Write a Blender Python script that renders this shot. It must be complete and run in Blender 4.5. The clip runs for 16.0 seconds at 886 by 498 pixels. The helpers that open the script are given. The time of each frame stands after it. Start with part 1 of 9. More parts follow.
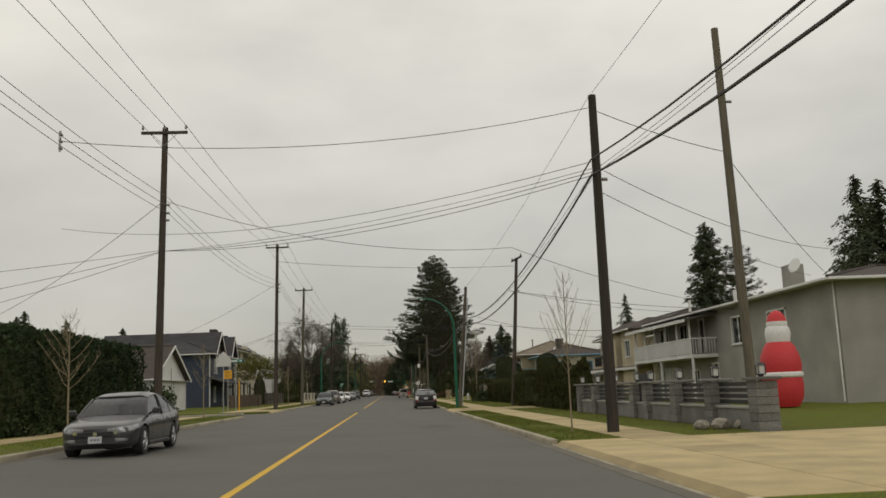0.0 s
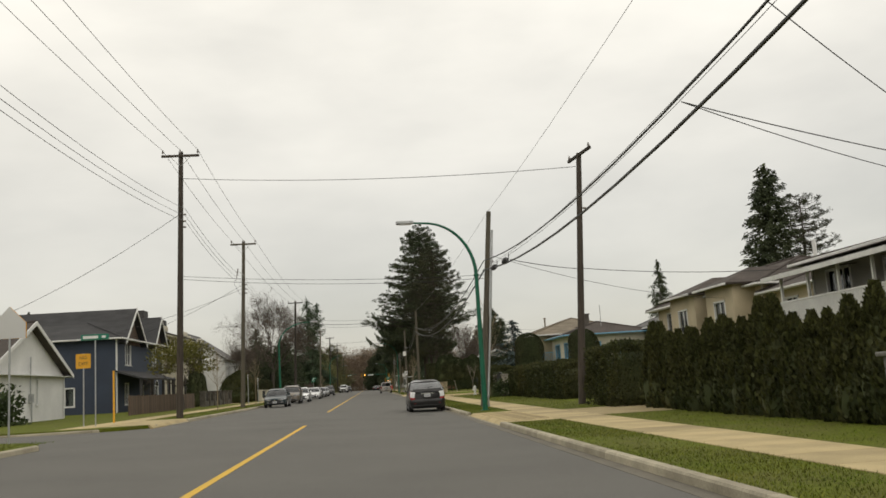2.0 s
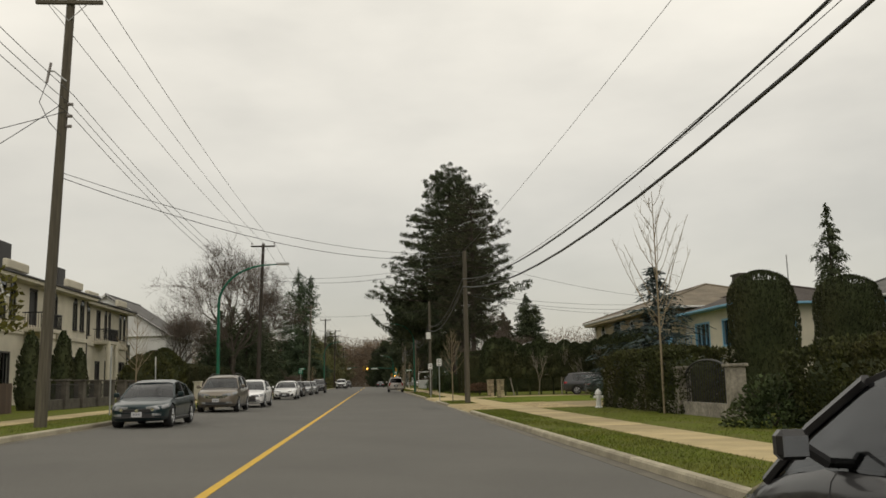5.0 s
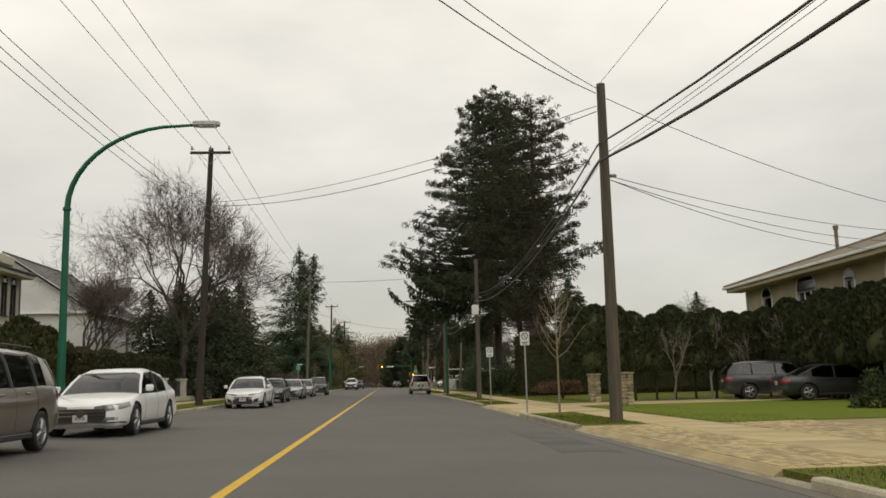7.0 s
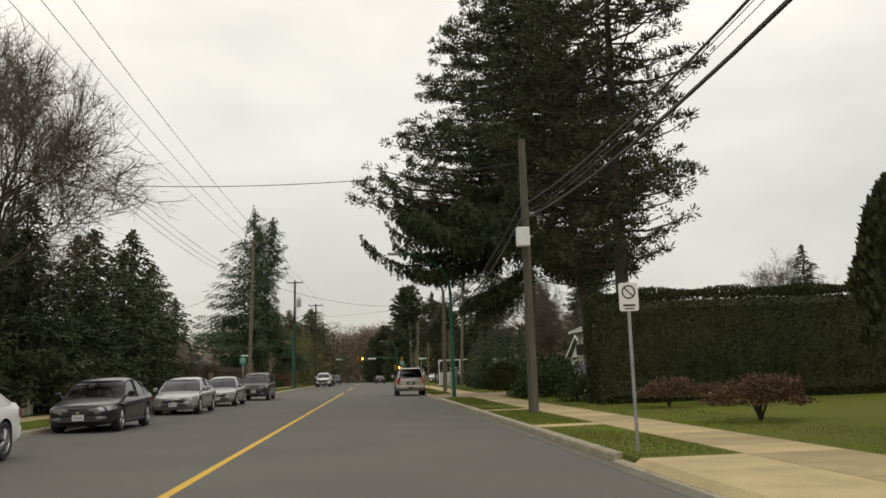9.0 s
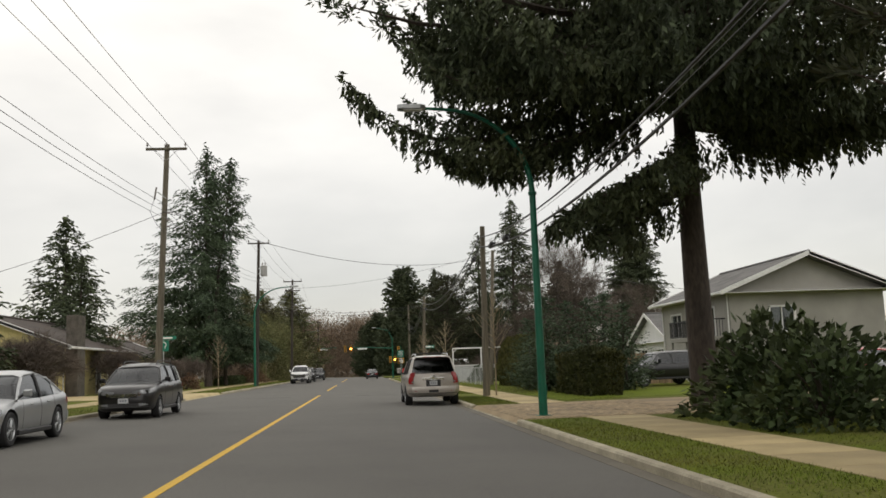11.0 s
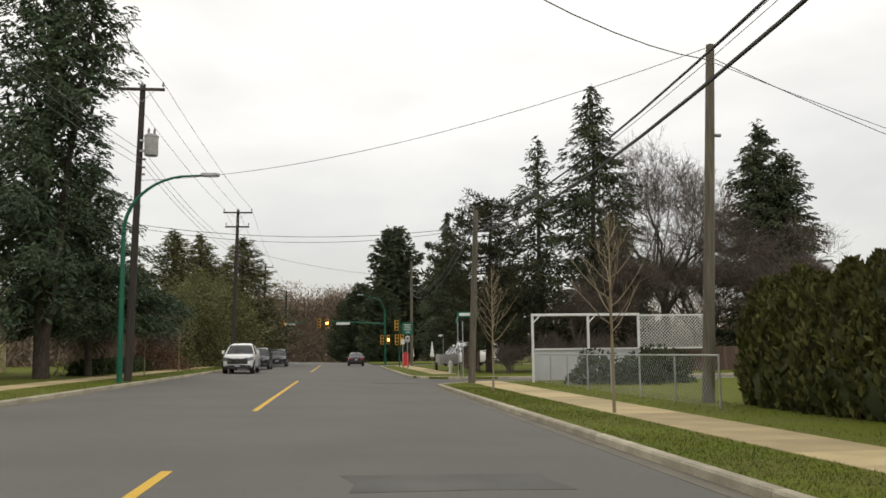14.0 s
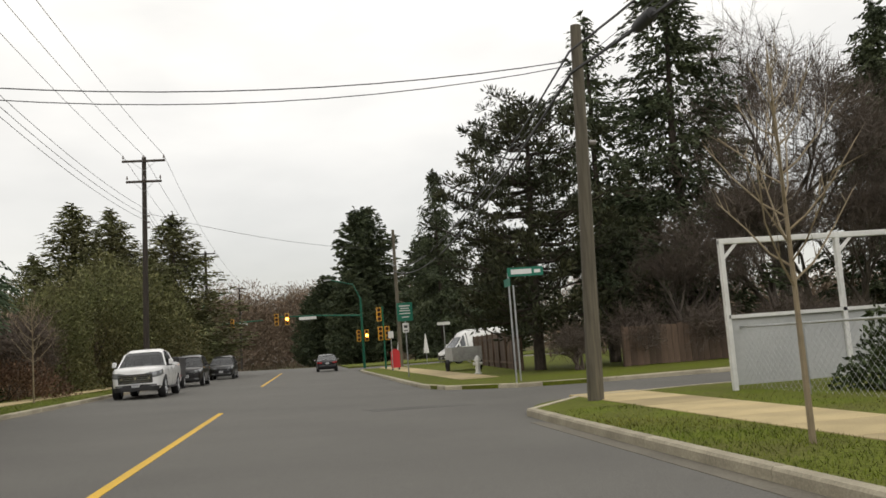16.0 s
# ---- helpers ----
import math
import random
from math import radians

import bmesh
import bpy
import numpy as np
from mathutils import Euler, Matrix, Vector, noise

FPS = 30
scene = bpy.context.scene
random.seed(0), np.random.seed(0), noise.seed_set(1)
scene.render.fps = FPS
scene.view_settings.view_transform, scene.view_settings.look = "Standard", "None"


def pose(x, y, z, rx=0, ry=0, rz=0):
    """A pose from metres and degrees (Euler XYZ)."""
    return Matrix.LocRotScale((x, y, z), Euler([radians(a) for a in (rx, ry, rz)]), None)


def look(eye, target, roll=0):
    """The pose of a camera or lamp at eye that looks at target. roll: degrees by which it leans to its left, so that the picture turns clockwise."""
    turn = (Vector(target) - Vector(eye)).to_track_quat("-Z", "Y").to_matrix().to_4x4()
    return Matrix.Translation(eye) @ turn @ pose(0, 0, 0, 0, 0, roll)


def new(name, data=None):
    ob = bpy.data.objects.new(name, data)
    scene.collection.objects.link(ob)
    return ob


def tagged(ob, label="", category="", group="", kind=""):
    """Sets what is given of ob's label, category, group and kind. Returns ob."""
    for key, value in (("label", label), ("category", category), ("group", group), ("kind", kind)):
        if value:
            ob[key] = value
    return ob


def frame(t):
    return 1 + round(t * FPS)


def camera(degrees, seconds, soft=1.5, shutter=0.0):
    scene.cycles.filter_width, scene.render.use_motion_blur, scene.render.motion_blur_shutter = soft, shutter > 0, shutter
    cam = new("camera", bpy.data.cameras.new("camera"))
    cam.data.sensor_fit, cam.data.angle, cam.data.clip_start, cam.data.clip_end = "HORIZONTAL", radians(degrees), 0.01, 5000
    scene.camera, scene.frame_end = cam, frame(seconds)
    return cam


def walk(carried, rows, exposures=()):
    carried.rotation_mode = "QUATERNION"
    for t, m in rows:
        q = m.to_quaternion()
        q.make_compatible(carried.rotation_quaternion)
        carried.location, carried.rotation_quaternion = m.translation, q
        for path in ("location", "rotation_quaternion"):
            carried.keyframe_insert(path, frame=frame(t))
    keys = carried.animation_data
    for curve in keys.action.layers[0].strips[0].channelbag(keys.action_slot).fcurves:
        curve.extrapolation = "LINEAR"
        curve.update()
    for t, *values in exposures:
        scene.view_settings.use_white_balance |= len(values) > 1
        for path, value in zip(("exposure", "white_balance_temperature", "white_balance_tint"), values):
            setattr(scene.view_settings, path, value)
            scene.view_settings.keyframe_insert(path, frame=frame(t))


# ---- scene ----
cam = camera(52.8, 16.0, soft=1.6)
PATH = [
    (0, (0.91, -1.069, 1.457), (1.039, 0.902, 1.768), -2.4),
    (0.5, (0.937, 5.998, 1.479), (1.067, 7.969, 1.789), -3.0),
    (1, (0.996, 13.142, 1.492), (1.133, 15.114, 1.802), -3.3),
    (1.5, (1.007, 20.276, 1.456), (1.177, 22.246, 1.756), -3.7),
    (2, (1.088, 27.397, 1.403), (1.264, 29.367, 1.697), -3.6),
    (2.5, (1.14, 34.552, 1.461), (1.314, 36.523, 1.75), -3.6),
    (3, (1.118, 41.727, 1.469), (1.295, 43.699, 1.757), -3.4),
    (3.5, (0.984, 48.627, 1.446), (1.161, 50.599, 1.729), -2.5),
    (4, (0.869, 55.381, 1.426), (1.047, 57.352, 1.711), -2.0),
    (4.5, (0.79, 62.419, 1.438), (0.965, 64.391, 1.726), -1.6),
    (4.7, (0.756, 65.225, 1.448), (0.926, 67.197, 1.737), -1.5),
    (6.8, (0.29, 95.647, 1.222), (0.409, 97.62, 1.53), -1.9),
    (7, (0.367, 98.573, 1.233), (0.498, 100.547, 1.527), -1.5),
    (7.5, (0.639, 106.01, 1.274), (0.78, 107.985, 1.56), -1.6),
    (8, (0.882, 113.237, 1.273), (1.024, 115.211, 1.561), -1.5),
    (8.5, (1.009, 120.28, 1.367), (1.162, 122.253, 1.653), -1.8),
    (9, (1.123, 127.108, 1.45), (1.289, 129.082, 1.727), -2.2),
    (9.2, (1.163, 129.818, 1.478), (1.334, 131.792, 1.749), -2.5),
    (11.5, (0.995, 162.198, 1.486), (1.19, 164.171, 1.748), -1.9),
    (12, (0.847, 169.335, 1.496), (1.044, 171.308, 1.759), -1.5),
    (12.5, (0.762, 176.272, 1.504), (0.96, 178.245, 1.765), -1.2),
    (13, (0.637, 182.981, 1.456), (0.869, 184.954, 1.684), -1.2),
    (13.5, (0.586, 189.374, 1.463), (0.821, 191.347, 1.691), -1.0),
    (14, (0.64, 195.547, 1.496), (0.873, 197.52, 1.725), -0.7),
    (14.5, (0.567, 201.371, 1.416), (0.804, 203.343, 1.648), -0.0),
    (15, (0.612, 206.977, 1.386), (0.874, 208.947, 1.609), -1.7),
    (15.5, (0.694, 212.314, 1.382), (0.974, 214.282, 1.605), -2.7),
    (16, (0.858, 217.523, 1.388), (1.174, 219.485, 1.606), -4.3),
]
walk(cam, [(t, look(eye, target, roll)) for t, eye, target, roll in PATH], exposures=[(0, -.15, 6800, 11), (.5, -.1, 6800, 11), (1.0, -.06, 6800, 11), (1.5, .22, 6800, 11), (3.5, .22, 6850, 11), (4.5, .05, 6950, 11), (7, .15, 6850, 11), (8, .12, 6850, 11), (9, .26, 6750, 12), (11.5, .45, 6550, 13), (12.5, .5, 6500, 13), (14.5, .45, 6550, 13), (16, .45, 6550, 13)])

YELLOW_RUNS = [(-30, 60.5), (77.5, 160), (160.4, 206.5), (217.5, 241), (262, 298), (330, 420)]
# drives that cross the verge: side, from, to
DRIVES = [("R", 9.0, 20.6), ("R", 53.6, 62.3), ("R", 109.0, 119.8), ("R", 128.4, 140.1), ("R", 177.1, 186.0), ("R", 196, 199.0), ("L", 200.0, 211.0), ("L", 64.0, 72.0), ("L", 124.0, 129.0)]

# ---------- building helpers ----------
RNG = random.Random(7)


class Build:
    """Collects simple solids into one mesh."""

    def __init__(self):
        self.v, self.f, self.m = [], [], []

    def add(self, verts, faces, k=0):
        n = len(self.v)
        self.v += [tuple(p) for p in verts]
        self.f += [tuple(i + n for i in f) for f in faces]
        self.m += [k] * len(faces)
        return self

    def box(self, x, y, z, sx, sy, sz, rz=0.0, k=0, taper=1.0):
        """A box that stands on (x, y, z)."""
        c, s = math.cos(radians(rz)), math.sin(radians(rz))
        pts = []
        for zz, t in ((0, 1.0), (sz, taper)):
            for a, b in ((-1, -1), (1, -1), (1, 1), (-1, 1)):
                u, w = a * sx / 2 * t, b * sy / 2 * t
                pts.append((x + u * c - w * s, y + u * s + w * c, z + zz))
        return self.add(pts, [(3, 2, 1, 0), (4, 5, 6, 7), (0, 1, 5, 4), (1, 2, 6, 5), (2, 3, 7, 6), (3, 0, 4, 7)], k)

    def tube(self, p, q, r0, r1=None, n=8, k=0, caps=True):
        p, q = Vector(p), Vector(q)
        r1 = r0 if r1 is None else r1
        d = (q - p).normalized()
        a = d.orthogonal().normalized()
        b = d.cross(a)
        pts = []
        for c, r in ((p, r0), (q, r1)):
            for i in range(n):
                t = 2 * math.pi * i / n
                pts.append(c + a * (r * math.cos(t)) + b * (r * math.sin(t)))
        fs = [(i, (i + 1) % n, n + (i + 1) % n, n + i) for i in range(n)]
        if caps:
            fs += [tuple(range(n - 1, -1, -1)), tuple(range(n, 2 * n))]
        return self.add(pts, fs, k)

    def path(self, pts, r, n=6, k=0, r_end=None):
        """A tube along a polyline."""
        pts = [Vector(p) for p in pts]
        rings, m = [], len(pts)
        for i, p in enumerate(pts):
            d = (pts[min(i + 1, m - 1)] - pts[max(i - 1, 0)]).normalized()
            a = d.cross(Vector((0, 0, 1)))
            a = a.normalized() if a.length > 0.05 else d.orthogonal().normalized()
            b = d.cross(a)
            rr = r if r_end is None else r + (r_end - r) * i / (m - 1)
            rings += [p + a * (rr * math.cos(2 * math.pi * j / n)) + b * (rr * math.sin(2 * math.pi * j / n)) for j in range(n)]
        fs = [(i * n + j, i * n + (j + 1) % n, (i + 1) * n + (j + 1) % n, (i + 1) * n + j) for i in range(m - 1) for j in range(n)]
        fs += [tuple(range(n - 1, -1, -1)), tuple(range((m - 1) * n, m * n))]
        return self.add(rings, fs, k)

    def prism(self, outline, lo, hi, k=0):
        """An outline of (x, y) raised from lo to hi; lo and hi may be functions of x, y."""
        f = lambda h, p: h(*p) if callable(h) else h
        n = len(outline)
        pts = [(p[0], p[1], f(lo, p)) for p in outline] + [(p[0], p[1], f(hi, p)) for p in outline]
        fs = [tuple(range(n - 1, -1, -1)), tuple(range(n, 2 * n))]
        fs += [(i, (i + 1) % n, n + (i + 1) % n, n + i) for i in range(n)]
        return self.add(pts, fs, k)

    def slab(self, pts, t, k=0):
        """A planar polygon in space, thickened downwards by t."""
        n = len(pts)
        pts = [Vector(p) for p in pts]
        nrm = (pts[1] - pts[0]).cross(pts[2] - pts[0]).normalized()
        if nrm.z < 0:
            pts.reverse()
            nrm = -nrm
        low = [p - nrm * t for p in pts]
        fs = [tuple(range(n)), tuple(range(2 * n - 1, n - 1, -1))]
        fs += [((i + 1) % n, i, n + i, n + (i + 1) % n) for i in range(n)]
        return self.add(pts + low, fs, k)

    def lathe(self, x, y, prof, n=16, k=0):
        pts = [(x + r * math.cos(2 * math.pi * j / n), y + r * math.sin(2 * math.pi * j / n), z) for r, z in prof for j in range(n)]
        m = len(prof)
        fs = [(i * n + j, i * n + (j + 1) % n, (i + 1) * n + (j + 1) % n, (i + 1) * n + j) for i in range(m - 1) for j in range(n)]
        fs += [tuple(range(n - 1, -1, -1)), tuple(range((m - 1) * n, m * n))]
        return self.add(pts, fs, k)

    def mesh(self, name, mats, smooth=False, bevel=0.0):
        me = bpy.data.meshes.new(name)
        me.from_pydata(self.v, [], self.f)
        for m in mats if isinstance(mats, (list, tuple)) else [mats]:
            me.materials.append(m)
        me.polygons.foreach_set("material_index", self.m)
        if bevel:
            bm = bmesh.new()
            bm.from_mesh(me)
            bmesh.ops.bevel(bm, geom=bm.edges[:], offset=bevel, segments=1, affect="EDGES", clamp_overlap=True)
            bm.to_mesh(me)
            bm.free()
        if smooth:
            me.polygons.foreach_set("use_smooth", [True] * len(me.polygons))
            me.set_sharp_from_angle(angle=radians(38))
        me.update()
        return me


def part(name, build, material, parent, label="", smooth=False, bevel=0.0, kind=""):
    ob = new(name, build.mesh(name, material, smooth, bevel) if isinstance(build, Build) else build)
    ob.parent = parent
    if label or kind:
        tagged(ob, label, kind=kind)
    return ob


def thing(name, x, y, z, label, category, group="", rz=0.0, kind=""):
    ob = new(name)
    ob.matrix_basis = pose(x, y, z, 0, 0, rz)
    ob.empty_display_size = 0.3
    return tagged(ob, label, category, group, kind)


def solid(name, build, material, label, category, group="", smooth=False, bevel=0.0, kind="", at=(0, 0, 0), rz=0.0):
    """A top-level thing of one mesh."""
    ob = new(name, build.mesh(name, material, smooth, bevel) if isinstance(build, Build) else build)
    ob.matrix_basis = pose(*at, 0, 0, rz)
    return tagged(ob, label, category, group, kind)


def cloud_mesh(name, verts, per, material, flat=True):
    """A mesh of many loose polygons with the same number of corners."""
    verts = np.asarray(verts, dtype=np.float32).reshape(-1, 3)
    n = len(verts) // per
    me = bpy.data.meshes.new(name)
    me.vertices.add(len(verts))
    me.vertices.foreach_set("co", verts.ravel())
    me.loops.add(n * per)
    me.loops.foreach_set("vertex_index", np.arange(n * per, dtype=np.int32))
    me.polygons.add(n)
    me.polygons.foreach_set("loop_start", np.arange(0, n * per, per, dtype=np.int32))
    me.materials.append(material)
    me.update(calc_edges=True)
    return me


def unit(a):
    return a / np.maximum(np.linalg.norm(a, axis=-1, keepdims=True), 1e-6)


def leaf_quads(rs, centre, along, length, width):
    """Pointed four-sided leaves or sprays round the given centres."""
    n = len(centre)
    d = unit(along)
    side = unit(np.cross(d, rs.normal(size=(n, 3))))
    length, width = np.broadcast_to(length, (n,))[:, None], np.broadcast_to(width, (n,))[:, None]
    a, b = centre - d * length * 0.5, centre + d * length * 0.5
    m = centre - d * length * 0.08
    return np.stack([a, m + side * width * 0.5, b, m - side * width * 0.5], axis=1)


def ground_z(x, y=0.0):
    """Height of the ground: the street falls from its far side to its near side."""
    if x > KERB_R:
        return 0.12
    if x > KERB_L:
        return 0.024 * (KERB_R - x)
    return 0.43 + 0.012 * (KERB_L - x)


KERB_R, KERB_L, CENTRE = 4.82, -7.5, -1.34

# ---------- world and light: an overcast winter day ----------
world = bpy.data.worlds.new("overcast_sky")
scene.world = world
world.use_nodes = True
wn, wl = world.node_tree.nodes, world.node_tree.links
wn.clear()
w_out = wn.new("ShaderNodeOutputWorld")
w_bg = wn.new("ShaderNodeBackground")
w_sky = wn.new("ShaderNodeTexSky")
w_sky.sky_type, w_sky.sun_disc = "NISHITA", False
w_sky.sun_elevation, w_sky.sun_rotation = radians(38), radians(200)
w_geo = wn.new("ShaderNodeTexCoord")
w_sep = wn.new("ShaderNodeSeparateXYZ")
wl.new(w_geo.outputs["Generated"], w_sep.inputs[0])
w_lift = wn.new("ShaderNodeMapRange")
w_lift.inputs["From Min"].default_value, w_lift.inputs["From Max"].default_value = 0.0, 0.5
w_lift.inputs["To Min"].default_value, w_lift.inputs["To Max"].default_value = 0.47, 1.0
wl.new(w_sep.outputs["Z"], w_lift.inputs["Value"])
w_map = wn.new("ShaderNodeMapping")
w_map.inputs["Scale"].default_value = (1.0, 1.0, 2.6)
wl.new(w_geo.outputs["Generated"], w_map.inputs["Vector"])
w_noise = wn.new("ShaderNodeTexNoise")
w_noise.inputs["Scale"].default_value, w_noise.inputs["Detail"].default_value, w_noise.inputs["Roughness"].default_value = 2.6, 5.0, 0.52
wl.new(w_map.outputs[0], w_noise.inputs["Vector"])
w_ramp = wn.new("ShaderNodeValToRGB")
w_ramp.color_ramp.elements[0].position, w_ramp.color_ramp.elements[0].color = 0.3, (0.80, 0.79, 0.725, 1)
w_ramp.color_ramp.elements[1].position, w_ramp.color_ramp.elements[1].color = 0.7, (1.08, 1.06, 0.968, 1)
wl.new(w_noise.outputs["Fac"], w_ramp.inputs["Fac"])
w_mul = wn.new("ShaderNodeVectorMath")
w_mul.operation = "SCALE"
wl.new(w_ramp.outputs["Color"], w_mul.inputs[0])
wl.new(w_lift.outputs[0], w_mul.inputs["Scale"])
w_mix = wn.new("ShaderNodeMix")
w_mix.data_type = "RGBA"
w_mix.inputs[0].default_value = 0.015
wl.new(w_mul.outputs[0], w_mix.inputs[6])
wl.new(w_sky.outputs[0], w_mix.inputs[7])
wl.new(w_mix.outputs[2], w_bg.inputs["Color"])
w_bg.inputs["Strength"].default_value = 0.95
wl.new(w_bg.outputs[0], w_out.inputs["Surface"])

sun = new("sun", bpy.data.lights.new("sun", "SUN"))
sun.data.energy, sun.data.angle, sun.data.color = 0.25, radians(40), (1.0, 0.97, 0.92)
sun.matrix_basis = look((40, -60, 90), (0, 60, 0))


# ---------- materials ----------
def material(name, colour, rough=0.8, metal=0.0, fine=(0.0, 20.0), broad=(0.0, 1.0), bump=0.0, tone=None, spec=0.5, coat=0.0, vary=0.0, bump_scale=None, stretch=None, island=0.0):
    """A painted or natural surface: a base colour with fine grain, broad stains and relief, in metres."""
    m = bpy.data.materials.new(name)
    m.use_nodes = True
    n, l = m.node_tree.nodes, m.node_tree.links
    b = n["Principled BSDF"]
    b.inputs["Roughness"].default_value = rough
    b.inputs["Metallic"].default_value = metal
    b.inputs["Specular IOR Level"].default_value = spec
    b.inputs["Coat Weight"].default_value = coat
    b.inputs["Coat Roughness"].default_value = 0.06
    co = n.new("ShaderNodeTexCoord")
    vec = co.outputs["Object"]
    if stretch:
        mp = n.new("ShaderNodeMapping")
        mp.inputs["Scale"].default_value = stretch
        l.new(vec, mp.inputs["Vector"])
        vec = mp.outputs[0]
    rgb = n.new("ShaderNodeRGB")
    rgb.outputs[0].default_value = (*colour, 1)
    col = rgb.outputs[0]

    def noise_fac(scale, detail):
        t = n.new("ShaderNodeTexNoise")
        t.inputs["Scale"].default_value, t.inputs["Detail"].default_value = scale, detail
        l.new(vec, t.inputs["Vector"])
        return t.outputs["Fac"]

    def scaled(col, fac, amount, other=None):
        if other is not None:
            mx = n.new("ShaderNodeMix")
            mx.data_type = "RGBA"
            mr = n.new("ShaderNodeMapRange")
            mr.inputs["From Min"].default_value, mr.inputs["From Max"].default_value = 0.38, 0.66
            mr.inputs["To Max"].default_value = amount
            l.new(fac, mr.inputs["Value"])
            l.new(mr.outputs[0], mx.inputs[0])
            l.new(col, mx.inputs[6])
            mx.inputs[7].default_value = (*other, 1)
            return mx.outputs[2]
        mr = n.new("ShaderNodeMapRange")
        mr.inputs["From Min"].default_value, mr.inputs["From Max"].default_value = 0.25, 0.75
        mr.inputs["To Min"].default_value, mr.inputs["To Max"].default_value = 1 - amount, 1 + amount
        l.new(fac, mr.inputs["Value"])
        vm = n.new("ShaderNodeVectorMath")
        vm.operation = "SCALE"
        l.new(col, vm.inputs[0])
        l.new(mr.outputs[0], vm.inputs["Scale"])
        return vm.outputs[0]

    if broad[0]:
        col = scaled(col, noise_fac(broad[1], 4.0), broad[0], tone)
    fine_fac = noise_fac(fine[1], 3.0)
    if fine[0]:
        col = scaled(col, fine_fac, fine[0])
    if vary:
        oi = n.new("ShaderNodeObjectInfo")
        col = scaled(col, oi.outputs["Random"], vary)
    if island:
        ge = n.new("ShaderNodeNewGeometry")
        col = scaled(col, ge.outputs["Random Per Island"], island)
    l.new(col, b.inputs["Base Color"])
    if bump:
        bp = n.new("ShaderNodeBump")
        bp.inputs["Strength"].default_value, bp.inputs["Distance"].default_value = bump, 0.02
        l.new(noise_fac(bump_scale, 4.0) if bump_scale else fine_fac, bp.inputs["Height"])
        l.new(bp.outputs[0], b.inputs["Normal"])
    return m


def leaf_material(name, colour, tone, island=0.35):
    """Foliage: each spray a little lighter or darker, with some light through it."""
    m = material(name, colour, rough=0.75, fine=(0.25, 1.3), broad=(0.7, 0.35), tone=tone, spec=0.25, island=island)
    b = m.node_tree.nodes["Principled BSDF"]
    b.inputs["Subsurface Weight"].default_value = 0.0
    return m


def glass_material(name, tint, gloss=0.06):
    m = bpy.data.materials.new(name)
    m.use_nodes = True
    n, l = m.node_tree.nodes, m.node_tree.links
    n.remove(n["Principled BSDF"])
    tr, gl, mx, fr = n.new("ShaderNodeBsdfTransparent"), n.new("ShaderNodeBsdfGlossy"), n.new("ShaderNodeMixShader"), n.new("ShaderNodeFresnel")
    tr.inputs[0].default_value = (*tint, 1)
    gl.inputs["Roughness"].default_value = gloss
    gl.inputs[0].default_value = (0.95, 0.97, 1.0, 1)
    fr.inputs["IOR"].default_value = 1.65
    l.new(fr.outputs[0], mx.inputs[0])
    l.new(tr.outputs[0], mx.inputs[1])
    l.new(gl.outputs[0], mx.inputs[2])
    l.new(mx.outputs[0], n["Material Output"].inputs["Surface"])
    return m


def glow_material(name, colour, strength):
    m = bpy.data.materials.new(name)
    m.use_nodes = True
    b = m.node_tree.nodes["Principled BSDF"]
    b.inputs["Base Color"].default_value = (*colour, 1)
    b.inputs["Emission Color"].default_value = (*colour, 1)
    b.inputs["Emission Strength"].default_value = strength
    return m


ASPHALT = material("asphalt", (0.108, 0.104, 0.093), 0.85, fine=(0.30, 60.0), broad=(0.13, 0.30), bump=0.5)
ASPHALT_OLD = material("patched_asphalt", (0.092, 0.090, 0.082), 0.9, fine=(0.25, 70.0), broad=(0.3, 0.8), bump=0.4)
CONCRETE = material("sidewalk_concrete", (0.385, 0.305, 0.160), 0.9, fine=(0.16, 45.0), broad=(0.24, 0.9), bump=0.2, vary=0.16)
KERB_MAT = material("kerb_concrete", (0.43, 0.385, 0.285), 0.9, fine=(0.2, 30.0), broad=(0.45, 1.4), tone=(0.14, 0.125, 0.09), bump=0.35, vary=0.12)
GUTTER = material("gutter_concrete", (0.15, 0.135, 0.105), 0.9, fine=(0.2, 30.0), broad=(0.5, 0.9), tone=(0.075, 0.068, 0.055), bump=0.3)
PAVER = material("brick_paver", (0.385, 0.30, 0.155), 0.9, fine=(0.15, 40.0), broad=(0.3, 0.6), bump=0.3, vary=0.22)
PAVER_RED = material("red_brick_paver", (0.295, 0.220, 0.128), 0.9, fine=(0.15, 40.0), broad=(0.3, 0.6), bump=0.3, vary=0.22)
GRASS = material("winter_lawn", (0.100, 0.124, 0.010), 0.95, fine=(0.5, 22.0), broad=(0.7, 0.8), tone=(0.105, 0.100, 0.028), bump=0.8, spec=0.15)
LAWN = material("mown_lawn", (0.125, 0.165, 0.012), 0.95, fine=(0.35, 30.0), broad=(0.6, 0.3), tone=(0.105, 0.130, 0.014), bump=0.7, spec=0.15)
EARTH = material("wild_ground", (0.075, 0.085, 0.03), 0.95, fine=(0.4, 4.0), broad=(0.8, 0.12), tone=(0.10, 0.08, 0.045), bump=0.6, spec=0.1)
YELLOW = material("yellow_road_paint", (0.64, 0.39, 0.020), 0.7, fine=(0.2, 60.0), broad=(0.35, 2.5), tone=(0.46, 0.30, 0.05))
